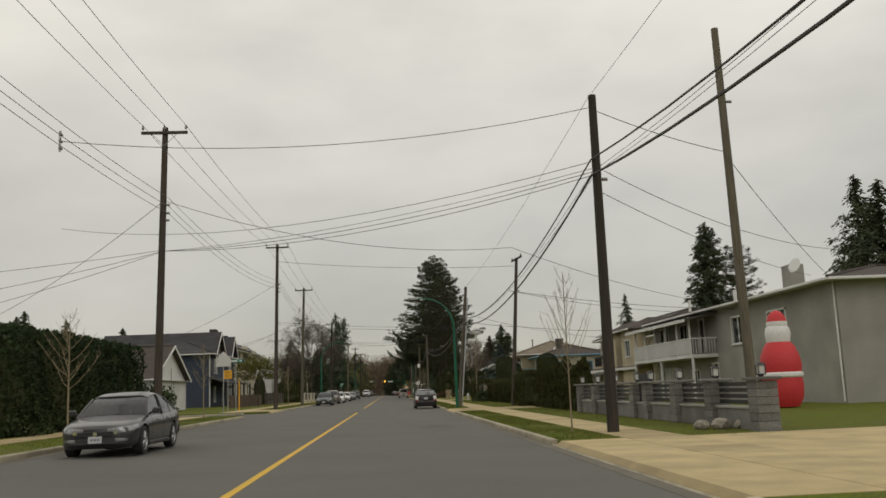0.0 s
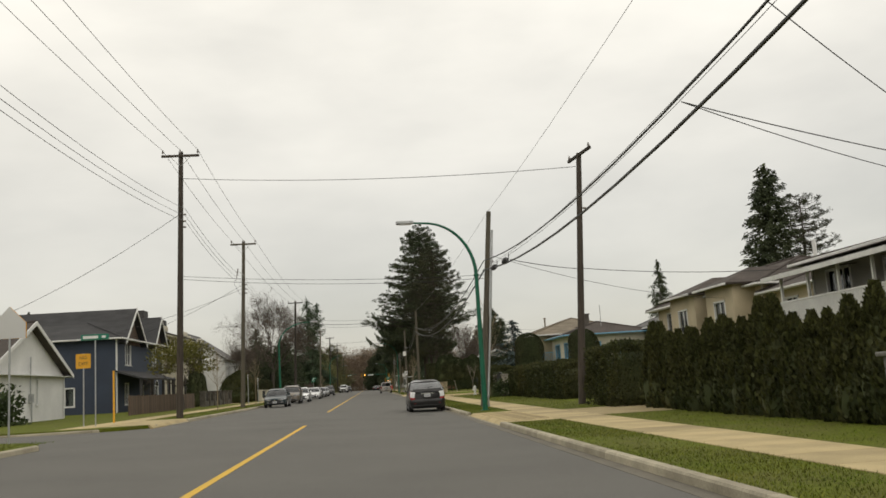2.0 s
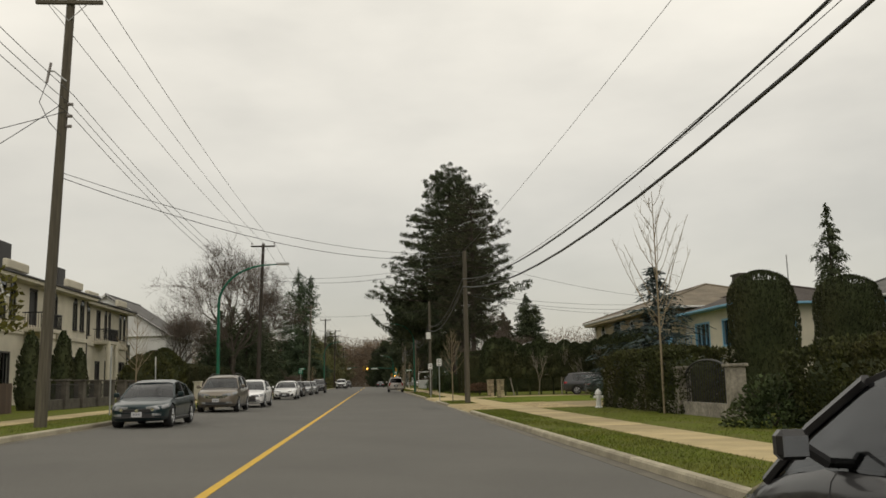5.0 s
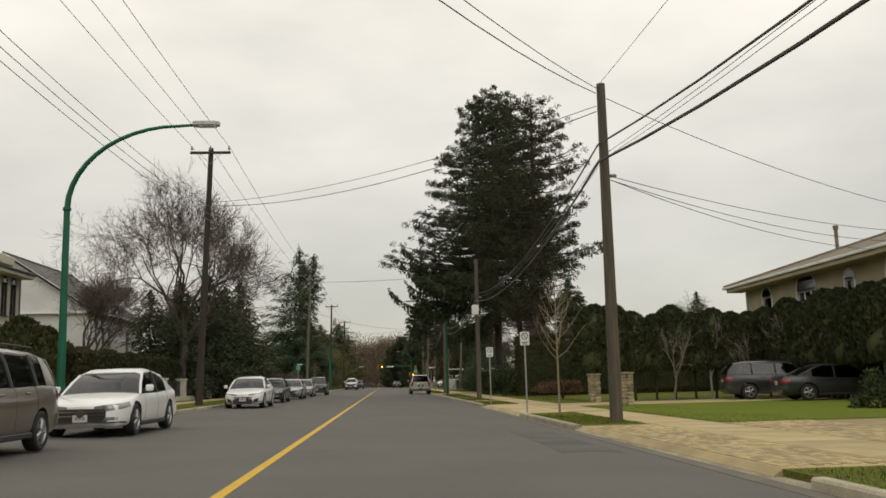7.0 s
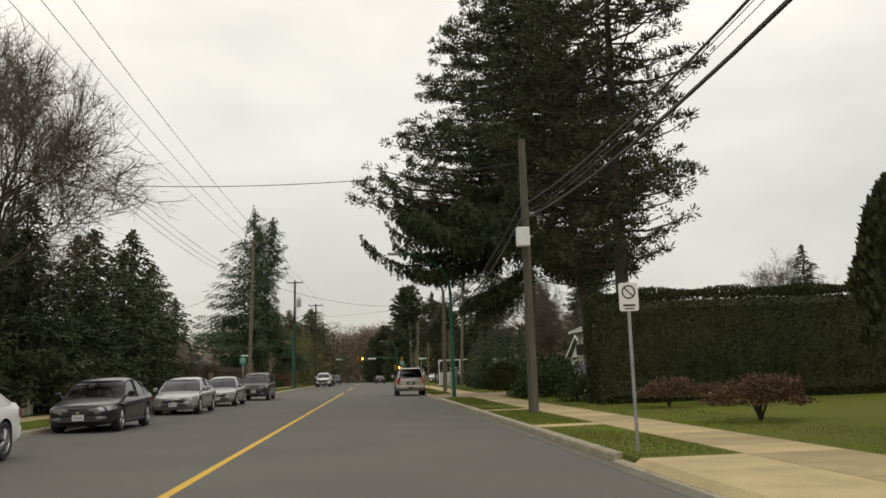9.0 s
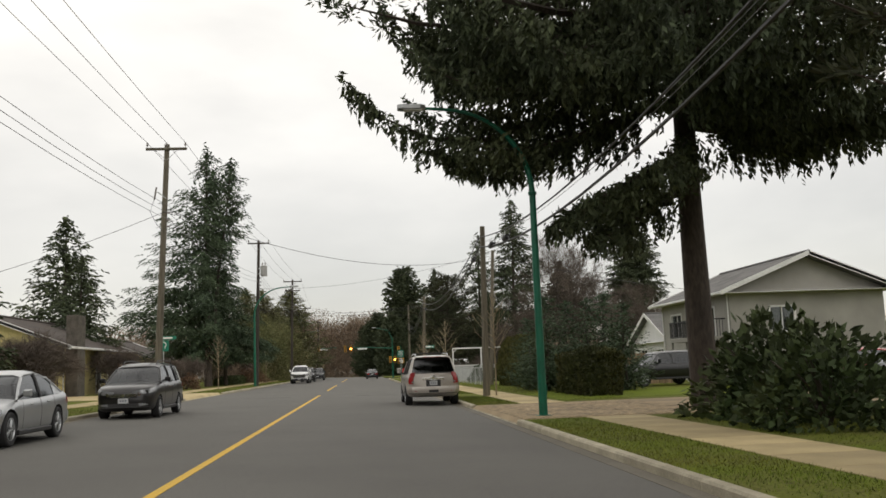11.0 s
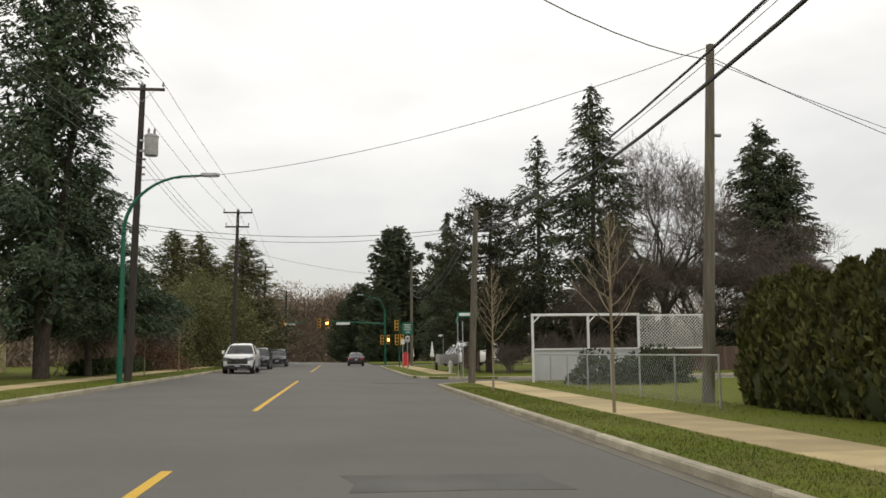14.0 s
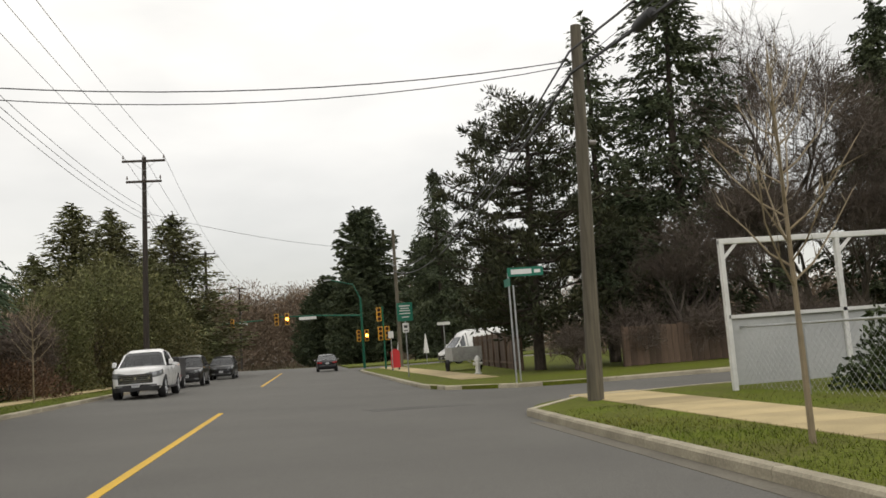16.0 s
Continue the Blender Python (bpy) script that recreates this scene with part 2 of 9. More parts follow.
POLE_DARK = material("creosoted_pole_wood", (0.046, 0.036, 0.028), 0.85, fine=(0.35, 22.0), broad=(0.35, 1.2), bump=0.5, stretch=(1, 1, 0.06), vary=0.25)
POLE_GREY = material("weathered_pole_wood", (0.108, 0.094, 0.068), 0.85, fine=(0.35, 22.0), broad=(0.35, 1.2), bump=0.5, stretch=(1, 1, 0.06), vary=0.2)
WIRE = material("cable_sheath", (0.028, 0.028, 0.03), 0.6)
WIRE_THIN = material("bare_conductor", (0.10, 0.10, 0.105), 0.5, metal=0.4)
INSULATOR = material("glazed_insulator", (0.22, 0.20, 0.19), 0.25)
STEEL = material("galvanised_steel", (0.40, 0.41, 0.41), 0.45, metal=0.75, fine=(0.12, 25.0), broad=(0.2, 2.0))
GREEN_PAINT = material("green_lamp_paint", (0.004, 0.105, 0.058), 0.45, fine=(0.12, 15.0), broad=(0.25, 1.1), spec=0.4)
SIGN_WHITE = material("white_sign_sheet", (0.70, 0.70, 0.68), 0.5, fine=(0.05, 8.0))
SIGN_GREEN = material("green_sign_sheet", (0.005, 0.16, 0.10), 0.45)
SIGN_YELLOW = material("yellow_sign_sheet", (0.72, 0.36, 0.02), 0.5)
INK = material("black_print", (0.02, 0.02, 0.02), 0.6)
SIGN_BACK = material("bare_aluminium_sign_back", (0.58, 0.58, 0.57), 0.5, metal=0.3)
BARK = material("dark_bark", (0.052, 0.040, 0.031), 0.9, fine=(0.4, 12.0), broad=(0.4, 1.5), bump=0.9, stretch=(1, 1, 0.35))
BARK_GREY = material("grey_bark", (0.078, 0.065, 0.052), 0.9, fine=(0.3, 14.0), broad=(0.4, 2.0), bump=0.6, stretch=(1, 1, 0.4))
TWIG = material("bare_twigs", (0.100, 0.078, 0.062), 0.9, fine=(0.2, 6.0))
TWIG_TAN = material("tan_twigs", (0.25, 0.20, 0.13), 0.9, fine=(0.2, 6.0))
SPRUCE = leaf_material("spruce_needles", (0.052, 0.068, 0.036), (0.072, 0.082, 0.038))
OLIVE_NEEDLES = leaf_material("olive_needles", (0.118, 0.130, 0.056), (0.140, 0.122, 0.062))
PINE = leaf_material("pine_needles", (0.037, 0.044, 0.023), (0.061, 0.059, 0.027))
CEDAR = leaf_material("deodar_needles", (0.056, 0.084, 0.048), (0.072, 0.096, 0.047))
BLUE_SPRUCE = leaf_material("blue_spruce_needles", (0.050, 0.072, 0.072), (0.058, 0.078, 0.070))
HEDGE = leaf_material("cedar_hedge_leaves", (0.040, 0.048, 0.014), (0.066, 0.060, 0.018))
HEDGE_DARK = leaf_material("dark_hedge_leaves", (0.034, 0.044, 0.017), (0.055, 0.051, 0.022))
HEDGE_OLIVE = leaf_material("olive_hedge_leaves", (0.072, 0.076, 0.020), (0.088, 0.080, 0.026))
HEDGE_GREEN = leaf_material("deep_green_hedge_leaves", (0.021, 0.040, 0.013), (0.033, 0.044, 0.015))
SHRUB = leaf_material("shrub_leaves", (0.040, 0.062, 0.022), (0.062, 0.068, 0.026))
SHRUB_RED = leaf_material("rust_red_shrub_leaves", (0.125, 0.070, 0.042), (0.100, 0.066, 0.038))
OLIVE_LEAF = leaf_material("olive_loose_leaves", (0.122, 0.130, 0.050), (0.140, 0.118, 0.058))
YELLOW_LEAF = leaf_material("yellow_green_leaves", (0.125, 0.115, 0.025), (0.090, 0.095, 0.030))
FAR_WOOD = leaf_material("far_wood_twigs", (0.205, 0.150, 0.106), (0.155, 0.120, 0.084), island=0.2)
GRASS_BLADE = leaf_material("grass_blades", (0.095, 0.132, 0.013), (0.142, 0.126, 0.022), island=0.5)
BROWN_NEEDLES = leaf_material("brownish_needles", (0.062, 0.050, 0.030), (0.050, 0.050, 0.026))
BARK_PALE = material("pale_bark", (0.26, 0.235, 0.19), 0.9, fine=(0.3, 14.0), broad=(0.4, 2.0), tone=(0.14, 0.12, 0.09), bump=0.4)
PAVER_JOINED = material("brick_paver_joined", (0.385, 0.30, 0.155), 0.9, fine=(0.15, 40.0), broad=(0.3, 0.6), bump=0.3, island=0.22)
PAVER_RED_JOINED = material("red_brick_paver_joined", (0.295, 0.220, 0.128), 0.9, fine=(0.15, 40.0), broad=(0.3, 0.6), bump=0.3, island=0.22)
STONE_DARK = material("dark_rough_stone", (0.085, 0.075, 0.062), 0.9, fine=(0.3, 18.0), broad=(0.4, 2.5), bump=0.6)

# ---------- ground, street and pavements ----------
b = Build()
xs = [-2500, -400, -120, -60, -30, KERB_L - 0.3, KERB_L, CENTRE, KERB_R, KERB_R + 0.3, 30, 60, 120, 400, 2500]
ys = [-1500, -100, 0, 60, 120, 180, 240, 300, 360, 500, 900, 2500]


def sheet_z(x, y):
    z = 0.024 * (KERB_R - max(min(x, KERB_R), KERB_L)) - 0.05
    return z + 0.012 * max(0.0, KERB_L - max(x, -120.0)) - (0.0 if y < 330 else min(6.0, (y - 330) * 0.012))


b.add([(x, y, sheet_z(x, y)) for y in ys for x in xs], [(j * len(xs) + i, j * len(xs) + i + 1, (j + 1) * len(xs) + i + 1, (j + 1) * len(xs) + i) for j in range(len(ys) - 1) for i in range(len(xs) - 1)])
solid("ground", b, EARTH, "patchy winter ground reaching to the horizon", "ground", kind="structure")


def road_z(x, y=0):
    return 0.024 * (KERB_R - x) - (0.0 if y < 330 else min(6.0, (y - 330) * 0.012))


b = Build()
ys = [-80, 0, 80, 160, 240, 300, 330, 420, 520]
xs = [KERB_L - 0.1, CENTRE, KERB_R + 0.1]
b.add([(x, y, road_z(x, y)) for y in ys for x in xs], [(j * 3 + i, j * 3 + i + 1, (j + 1) * 3 + i + 1, (j + 1) * 3 + i) for j in range(len(ys) - 1) for i in range(2)])
# side streets that meet the main street
for x0, x1, y0, y1, far in ((KERB_R + 0.1, 70, 232.0, 254.0, 0.0), (-80, KERB_L - 0.1, 50.0, 67.0, 1.2), (KERB_R + 0.1, 90, 292, 306, 0), (-90, KERB_L - 0.1, 290, 306, 1.2)):
    za, zb = (road_z(KERB_R), road_z(KERB_R) - 0.0) if x0 > 0 else (road_z(KERB_L) + far * 0.72, road_z(KERB_L))
    b.add([(x0, y0, za), (x1, y0, zb), (x1, y1, zb), (x0, y1, za)], [(0, 1, 2, 3)])
solid("road", b, ASPHALT, "worn grey asphalt street with a slight crossfall", "road", kind="structure")

# patches and cracks sealed in the asphalt
for x, y, sx, sy, rz in ((2.6, 34.5, 1.3, 3.2, 2), (3.7, 116.5, 1.0, 6.5, 0), (1.9, 205.5, 2.4, 1.3, 4), (3.2, 68.0, 1.2, 4.5, -2), (-3.8, 203.0, 2.2, 0.5, 3), (3.4, 238.5, 2.5, 0.9, 8)):
    s = Build()
    c, q = math.cos(radians(rz)), math.sin(radians(rz))
    ring = [(x + sx / 2 * u * c - sy / 2 * w * q, y + sx / 2 * u * q + sy / 2 * w * c) for u, w in ((-1, -1), (0.2, -0.9), (1, -1), (0.93, 0.1), (1, 1), (-0.3, 0.94), (-1, 1), (-0.9, 0))]
    s.prism(ring, lambda x, y: road_z(x) - 0.01, lambda x, y: road_z(x) + 0.004)
    solid("asphalt_patch", s, ASPHALT_OLD, "darker asphalt patch in the worn street", "patch", "asphalt patches", kind="structure")


def painted_line(x, y0, y1, w, mat, label, group):
    s = Build()
    n = max(1, int((y1 - y0) / 12))
    for i in range(n):
        a, c = y0 + (y1 - y0) * i / n, y0 + (y1 - y0) * (i + 1) / n
        ring = [(x - w / 2, a), (x + w / 2, a), (x + w / 2, c), (x - w / 2, c)]
        s.prism(ring, lambda x, y: road_z(x, y) - 0.01, lambda x, y: road_z(x, y) + 0.005)
    solid("road_marking", s, mat, label, "road marking", group, kind="structure")


for y0, y1 in YELLOW_RUNS:
    painted_line(CENTRE, y0, y1, 0.13, YELLOW, "worn yellow centre line on grey asphalt", "centre lines")


def arc(cx, cy, r, a0, a1, n=8):
    return [(cx + r * math.cos(radians(a0 + (a1 - a0) * i / n)), cy + r * math.sin(radians(a0 + (a1 - a0) * i / n))) for i in range(n + 1)]


# raised blocks of lawn behind the kerbs: outlines with rounded street corners
R_IN = KERB_R + 0.15
L_IN = KERB_L - 0.15
right_near = [(R_IN, -80), (160, -80), (160, 236.6)] + arc(R_IN + 3.0, 233.6, 3.0, 90, 180)
right_far = [(160, 243.6), (160, 291.0)] + arc(R_IN + 4.0, 287.0, 4.0, 90, 180) + arc(R_IN + 5.0, 248.6, 5.0, 180, 270)
right_last = [(160, 307.0), (160, 330)] + [(R_IN, 330)] + arc(R_IN + 4.0, 311.0, 4.0, 180, 270)
left_near = [(-160, -80), (L_IN, -80)] + arc(L_IN - 2.6, 51.6, 2.6, 0, 90) + [(-160, 54.2)]
left_mid = [(-160, 62.8)] + arc(L_IN - 2.6, 65.4, 2.6, 270, 360) + arc(L_IN - 4.0, 286.0, 4.0, 0, 90) + [(-160, 290.0)]
left_last = [(-160, 307.0)] + arc(L_IN - 4.0, 311.0, 4.0, 270, 360) + [(L_IN, 330), (-160, 330)]
for outline in (right_near, right_far, right_last, left_near, left_mid, left_last):
    b = Build().prism(outline, -0.4, ground_z)
    solid("lawn", b, GRASS, "patchy winter grass verge and front lawns", "lawn", kind="structure")


def run_points(pts, step):
    """Points at even steps along a polyline."""
    out, left = [Vector(pts[0])], step
    for a, c in zip(pts, pts[1:]):
        a, c = Vector(a), Vector(c)
        d = (c - a).length
        while left <= d:
            out.append(a + (c - a) * (left / d))
            left += step
        left -= d
    out.append(Vector(pts[-1]))
    return out


def in_drive(y, side):
    return any(a - 0.3 < y < c + 0.3 for s, a, c in DRIVES if s == side)


def kerb_line(pts, side, base, step=3.0):
    """Concrete kerb stones, 15 cm wide, lowered where a drive crosses, with a gutter pan in front."""
    pts = run_points([(p[0], p[1], 0) for p in pts], step)
    for p, q in zip(pts, pts[1:]):
        if (q - p).length < 0.05:
            continue
        d = (q - p).normalized()
        nrm = Vector((-d.y, d.x, 0))
        mid = (p + q) / 2
        low = abs(mid.x - base[1]) < 0.4 and in_drive(mid.y, side)
        h = 0.035 if low else 0.135
        p2, q2 = p + d * 0.006, q - d * 0.006
        s = Build()
        zb = base[0]
        # section: face with a slight batter and a rounded nose
        sec = [(-0.005, -0.2), (0.0, h - 0.03), (0.025, h), (0.16, h), (0.16, -0.2)]
        ring = [(c + nrm * -u) + Vector((0, 0, zb + w)) for c in (p2, q2) for u, w in sec]
        n = len(sec)
        s.add([tuple(v - mid) for v in ring], [tuple(range(n)), tuple(range(2 * n - 1, n - 1, -1))] + [((i + 1) % n, i, n + i, n + (i + 1) % n) for i in range(n)])
        KERB_JOBS.append((s, tuple(mid)))


KERB_JOBS = []
kerb_line([(KERB_R, -60), (KERB_R, 233.6)] + arc(R_IN + 3.0, 233.6, 3.15, 180, 90) + [(40, 236.75)], "R", (0.0, KERB_R))
kerb_line([(40, 243.45)] + arc(R_IN + 5.0, 248.6, 5.15, 270, 180) + [(KERB_R, 287)] + arc(R_IN + 4.0, 287.0, 4.15, 180, 90) + [(24, 291.15)], "R", (0.0, KERB_R))
KERB_JOBS_LEFT = len(KERB_JOBS)
kerb_line([(-30, 54.35)] + arc(L_IN - 2.6, 51.6, 2.75, 90, 0) + [(KERB_L, -60)], "L", (0.296, KERB_L))
kerb_line([(-24, 290.15)] + arc(L_IN - 4.0, 286.0, 4.15, 90, 0) + [(KERB_L, 65.4)] + arc(L_IN - 2.6, 65.4, 2.75, 360, 270) + [(-30, 62.65)], "L", (0.296, KERB_L))
for side, x in (("right", KERB_R - 0.13), ("left", KERB_L + 0.13)):
    s = Build()
    for i in range(30):
        y0, y1 = (-60 + i * 11.6 if side == "left" else -60 + i * 9.75), (-60 + (i + 1) * 11.6 if side == "left" else -60 + (i + 1) * 9.75)
        if side == "left" and y1 > 54 and y0 < 63:
            continue
        s.prism([(x - 0.14, y0), (x + 0.13, y0), (x + 0.13, y1), (x - 0.14, y1)], lambda x, y: road_z(x) - 0.02, lambda x, y: road_z(x) + 0.006)
    solid("gutter_" + side, s, GUTTER, "stained concrete gutter pan along the kerb", "gutter", kind="structure")

# ---------- plants ----------
def conifer_meshes(seed, h, r, leaf, start=0.12, shape=0.85, droop=0.25, whorl=0.45, per=7, density=1.0, spray=0.34, trunk_r=None, ragged=0.25, up=0.0, hang=0.0, tops=1, bark=None, gap=0.0, thin=0.32, lop=None, inner=1.4, second=0.0, outline=None, kmax=0.995, fork=(0.24, -0.1)):
    """Trunk and crown of a conifer: whorls of limbs that carry many needle sprays. Returns two meshes."""
    rs = np.random.RandomState(seed)
    trunk_r = trunk_r or h * 0.017
    tb = Build()
    crown = []
    for top in range(tops):
        ox, oy = (0, 0) if top == 0 else (r * fork[0], r * fork[1])
        hh = h if top == 0 else h * rs.uniform(0.86, 0.96)
        lean = [(ox * k + rs.normal() * 0.05, oy * k + rs.normal() * 0.05, hh * k) for k in (0, 0.25, 0.5, 0.75, 1.0)]
        tb.path(lean, trunk_r if top == 0 else trunk_r * 0.7, n=9, r_end=0.02)
        z = hh * (start if top == 0 else max(start, second))
        while z < hh * 0.995 and (z / hh - start) / (1 - start) < kmax:
            k = (z - hh * start) / (hh * (1 - start))
            reach = float(np.interp(z, *outline)) if outline else r * (1 - k) ** shape * (0.55 + 0.45 * min(1.0, k * 6 + 0.35))
            for i in range(max(3, int(per * (1 - 0.35 * k)))):
                if rs.rand() < gap:
                    continue
                a = rs.uniform(0, 2 * math.pi)
                L = max(0.12, reach * (1 + rs.normal() * ragged))
                L = min(L, reach * 1.25 + 0.1)
                if lop:
                    L *= 1 - lop[2] * max(0.0, math.cos(a) * lop[0] + math.sin(a) * lop[1]) * (1 - k) ** 0.5
                dirx, diry = math.cos(a), math.sin(a)
                zl = z + rs.normal() * whorl * 0.35
                n = max(5, int(L * 11 * density * (1.0 if k < 0.4 or density < 2.5 else 0.5)))
                # feathered boughs: branchlets fan out from the limb, each a run of overlapping sprays
                q = 4 if L < 2.2 else 7
                nb = max(3, int(n * 1.35 / q))
                t = rs.uniform(0.10 if k > 0.25 else 0.25, 1, nb) ** 0.75
                side = rs.uniform(-1, 1, nb)
                bl = 0.30 * L * (1 - 0.72 * t) + 0.16 + 0.25 * spray
                fwd = 1 - 0.45 * np.abs(side)
                bx = dirx * fwd - diry * side
                by = diry * fwd + dirx * side
                bz = (up * 1.3 - droop * 1.1) * t - 0.12 - hang * 0.8 + rs.normal(size=nb) * 0.16
                sag = -droop * L * t ** 1.6 + up * L * t ** 2.2
                zb = zl + sag + rs.normal(size=nb) * (0.03 * L ** 0.5 + whorl * 0.16)
                f = np.tile(np.linspace(0.1, 1, q), nb)
                R = lambda v: np.repeat(v, q)
                j = rs.normal(size=(nb * q, 3)) * 0.10 * spray
                c = np.stack([ox * z / hh + dirx * L * R(t) + R(bx * bl) * f, oy * z / hh + diry * L * R(t) + R(by * bl) * f, R(zb) + R(bz * bl) * f - 0.22 * R(bl) * f ** 2], 1) + j
                al = np.stack([R(bx), R(by), R(bz) - 0.4 * f], 1) + rs.normal(size=(nb * q, 3)) * 0.22
                ln = np.maximum(spray * 0.8, R(bl) / q * 1.5) * rs.uniform(0.75, 1.3, nb * q)
                crown.append(leaf_quads(rs, c, al, ln, spray * thin * rs.uniform(0.7, 1.2, nb * q) * (1.15 - 0.45 * f)))
                m = max(2, n // (4 if inner < 2 else 3))
                tt = rs.uniform(0.03, 0.62, m)
                c = np.stack([ox * z / hh + dirx * L * tt, oy * z / hh + diry * L * tt, z - droop * L * tt ** 1.6 + rs.normal(size=m) * whorl * 0.45], 1) + rs.normal(size=(m, 3)) * (0.05 * L)
                ln = spray * inner * rs.uniform(0.7, 1.3, m)
                crown.append(leaf_quads(rs, c, rs.normal(size=(m, 3)), ln, ln * 0.36))
            z += whorl * (1.15 - 0.5 * k) * rs.uniform(0.75, 1.25)
    return tb.mesh("trunk", bark or BARK, smooth=True), cloud_mesh("crown", np.concatenate(crown), 4, leaf)


def weeping_boughs(seed, boughs, leaf):
    """Limbs and hanging foliage of an old spruce. Each bough: direction, height at the trunk, length, sag, upturn."""
    rs = np.random.RandomState(seed)
    tb, crown = Build(), []
    for a, z0, L, sag, rise in boughs:
        ca, sa = math.cos(a), math.sin(a)
        curve = lambda t: z0 + L * (rise * t ** 4 - sag * t ** 1.3)
        tb.path([(ca * L * t, sa * L * t, float(curve(t))) for t in (0, 0.2, 0.4, 0.6, 0.75, 0.88, 1.0)], 0.035 + 0.008 * L, n=5, r_end=0.012)
        # twigs to both sides of the limb, each ending in a hanging tail
        m = int(L * 13)
        t = rs.uniform(0.14, 1.0, m) ** 0.8
        side = rs.normal(size=m) * (0.10 + 0.11 * L * (1.0 - 0.8 * t))
        drop = rs.uniform(0.45, 1.15, m) * (1.25 - 0.75 * t ** 2)
        q = 13
        f = np.tile(np.linspace(0.0, 1.0, q), m)
        R = lambda v: np.repeat(v, q)
        fat = 0.085 * (1.05 - 0.7 * f)
        out = np.minimum(1.0, f * 4)
        c = np.stack([ca * L * R(t) - sa * R(side) * out, sa * L * R(t) + ca * R(side) * out, curve(R(t)) - np.abs(R(side)) * 0.12 - np.maximum(0, f - 0.12) * R(drop)], 1)
        c += rs.normal(size=c.shape) * fat[:, None]
        al = np.stack([rs.normal(size=m * q) * 0.5 + ca * 0.2, rs.normal(size=m * q) * 0.5 + sa * 0.2, np.full(m * q, -0.9)], 1)
        ln = rs.uniform(0.16, 0.30, m * q)
        crown.append(leaf_quads(rs, c, al, ln, ln * 0.36))
        # sprays along the top of the limb
        m = int(L * 42)
        t = rs.uniform(0.05, 1.02, m)
        side = rs.normal(size=m) * (0.06 + 0.05 * L * (1.02 - t))
        c = np.stack([ca * L * t - sa * side, sa * L * t + ca * side, curve(t) + rs.normal(size=m) * 0.09], 1)
        al = np.stack([ca + rs.normal(size=m) * 0.6, sa + rs.normal(size=m) * 0.6, rs.normal(size=m) * 0.4 + 0.3 * t], 1)
        ln = rs.uniform(0.16, 0.32, m)
        crown.append(leaf_quads(rs, c, al, ln, ln * 0.36))
    return tb.mesh("limb", BARK, smooth=True), cloud_mesh("bough_foliage", np.concatenate(crown), 4, leaf)


def tufted_meshes(seed, h, outline, leaf, start=0.3, step=0.42, per=6, tuft=0.42, quads=30, needle=0.2, trunk_r=0.34, lean=0.6, gap=0.1, rise=0.2, droop=0.06, low=0.0, thin=0.3):
    """A pine: a bare lower trunk and uneven limbs whose upturned ends carry rounded needle tufts. outline: heights and reaches."""
    rs = np.random.RandomState(seed)
    tb, crown = Build(), []
    bend = lambda z: (lean * min(1.0, z / h) ** 1.2, 0.12 * math.sin(5 * z / h))
    tb.path([(*bend(h * q), h * q) for q in (0, 0.2, 0.4, 0.6, 0.8, 0.97)], trunk_r, n=10, r_end=0.05)
    z, turn = h * start, 0.0
    while z < h * 0.99:
        reach = float(np.interp(z, *outline))
        bx, by = bend(z)
        for i in range(max(3, per if reach > 1.2 else per - 2)):
            turn += 2.4
            if rs.rand() < gap:
                continue
            a = turn + rs.normal() * 0.35
            L = max(0.25, reach * rs.uniform(0.62, 1.14))
            zl = z + rs.normal() * step * 0.4
            ca, sa = math.cos(a), math.sin(a)
            curve = lambda t: zl - droop * L * math.sin(math.pi * min(t, 1.0)) + rise * L * t ** 2.4 - low * L * t
            if L > 0.6:
                tb.path([(bx + ca * L * t, by + sa * L * t, curve(t)) for t in (0, 0.4, 0.75, 0.97)], 0.02 + 0.014 * L, n=4, r_end=0.012)
            n = max(2, int(L * 2.6))
            t = 1.0 - (1.0 - 0.16) * rs.rand(n) ** 1.35
            t[0] = 1.02
            side = rs.uniform(-1, 1, n) * (0.10 + 0.30 * L * (1.08 - t) + 0.10 * L * np.sin(math.pi * np.minimum(t, 1)))
            for tt, sd in zip(t, side):
                c = np.array([bx + ca * L * tt - sa * sd, by + sa * L * tt + ca * sd, curve(tt) + abs(sd) * 0.15 + rs.normal() * 0.06])
                d = unit(rs.normal(size=(quads, 3)) + np.array([ca * 0.5, sa * 0.5, 0.35]))
                r_ = tuft * rs.uniform(0.7, 1.25) * (0.72 if L < 0.8 else 1.0)
                p = c + d * (r_ * rs.rand(quads, 1) ** 0.5) * np.array([1, 1, 0.72])
                ln = needle * rs.uniform(0.7, 1.3, quads)
                crown.append(leaf_quads(rs, p, d + np.array([0, 0, 0.3]), ln, ln * thin))
        z += step * rs.uniform(0.8, 1.2)
    return tb.mesh("trunk", BARK, smooth=True), cloud_mesh("crown", np.concatenate(crown), 4, leaf)


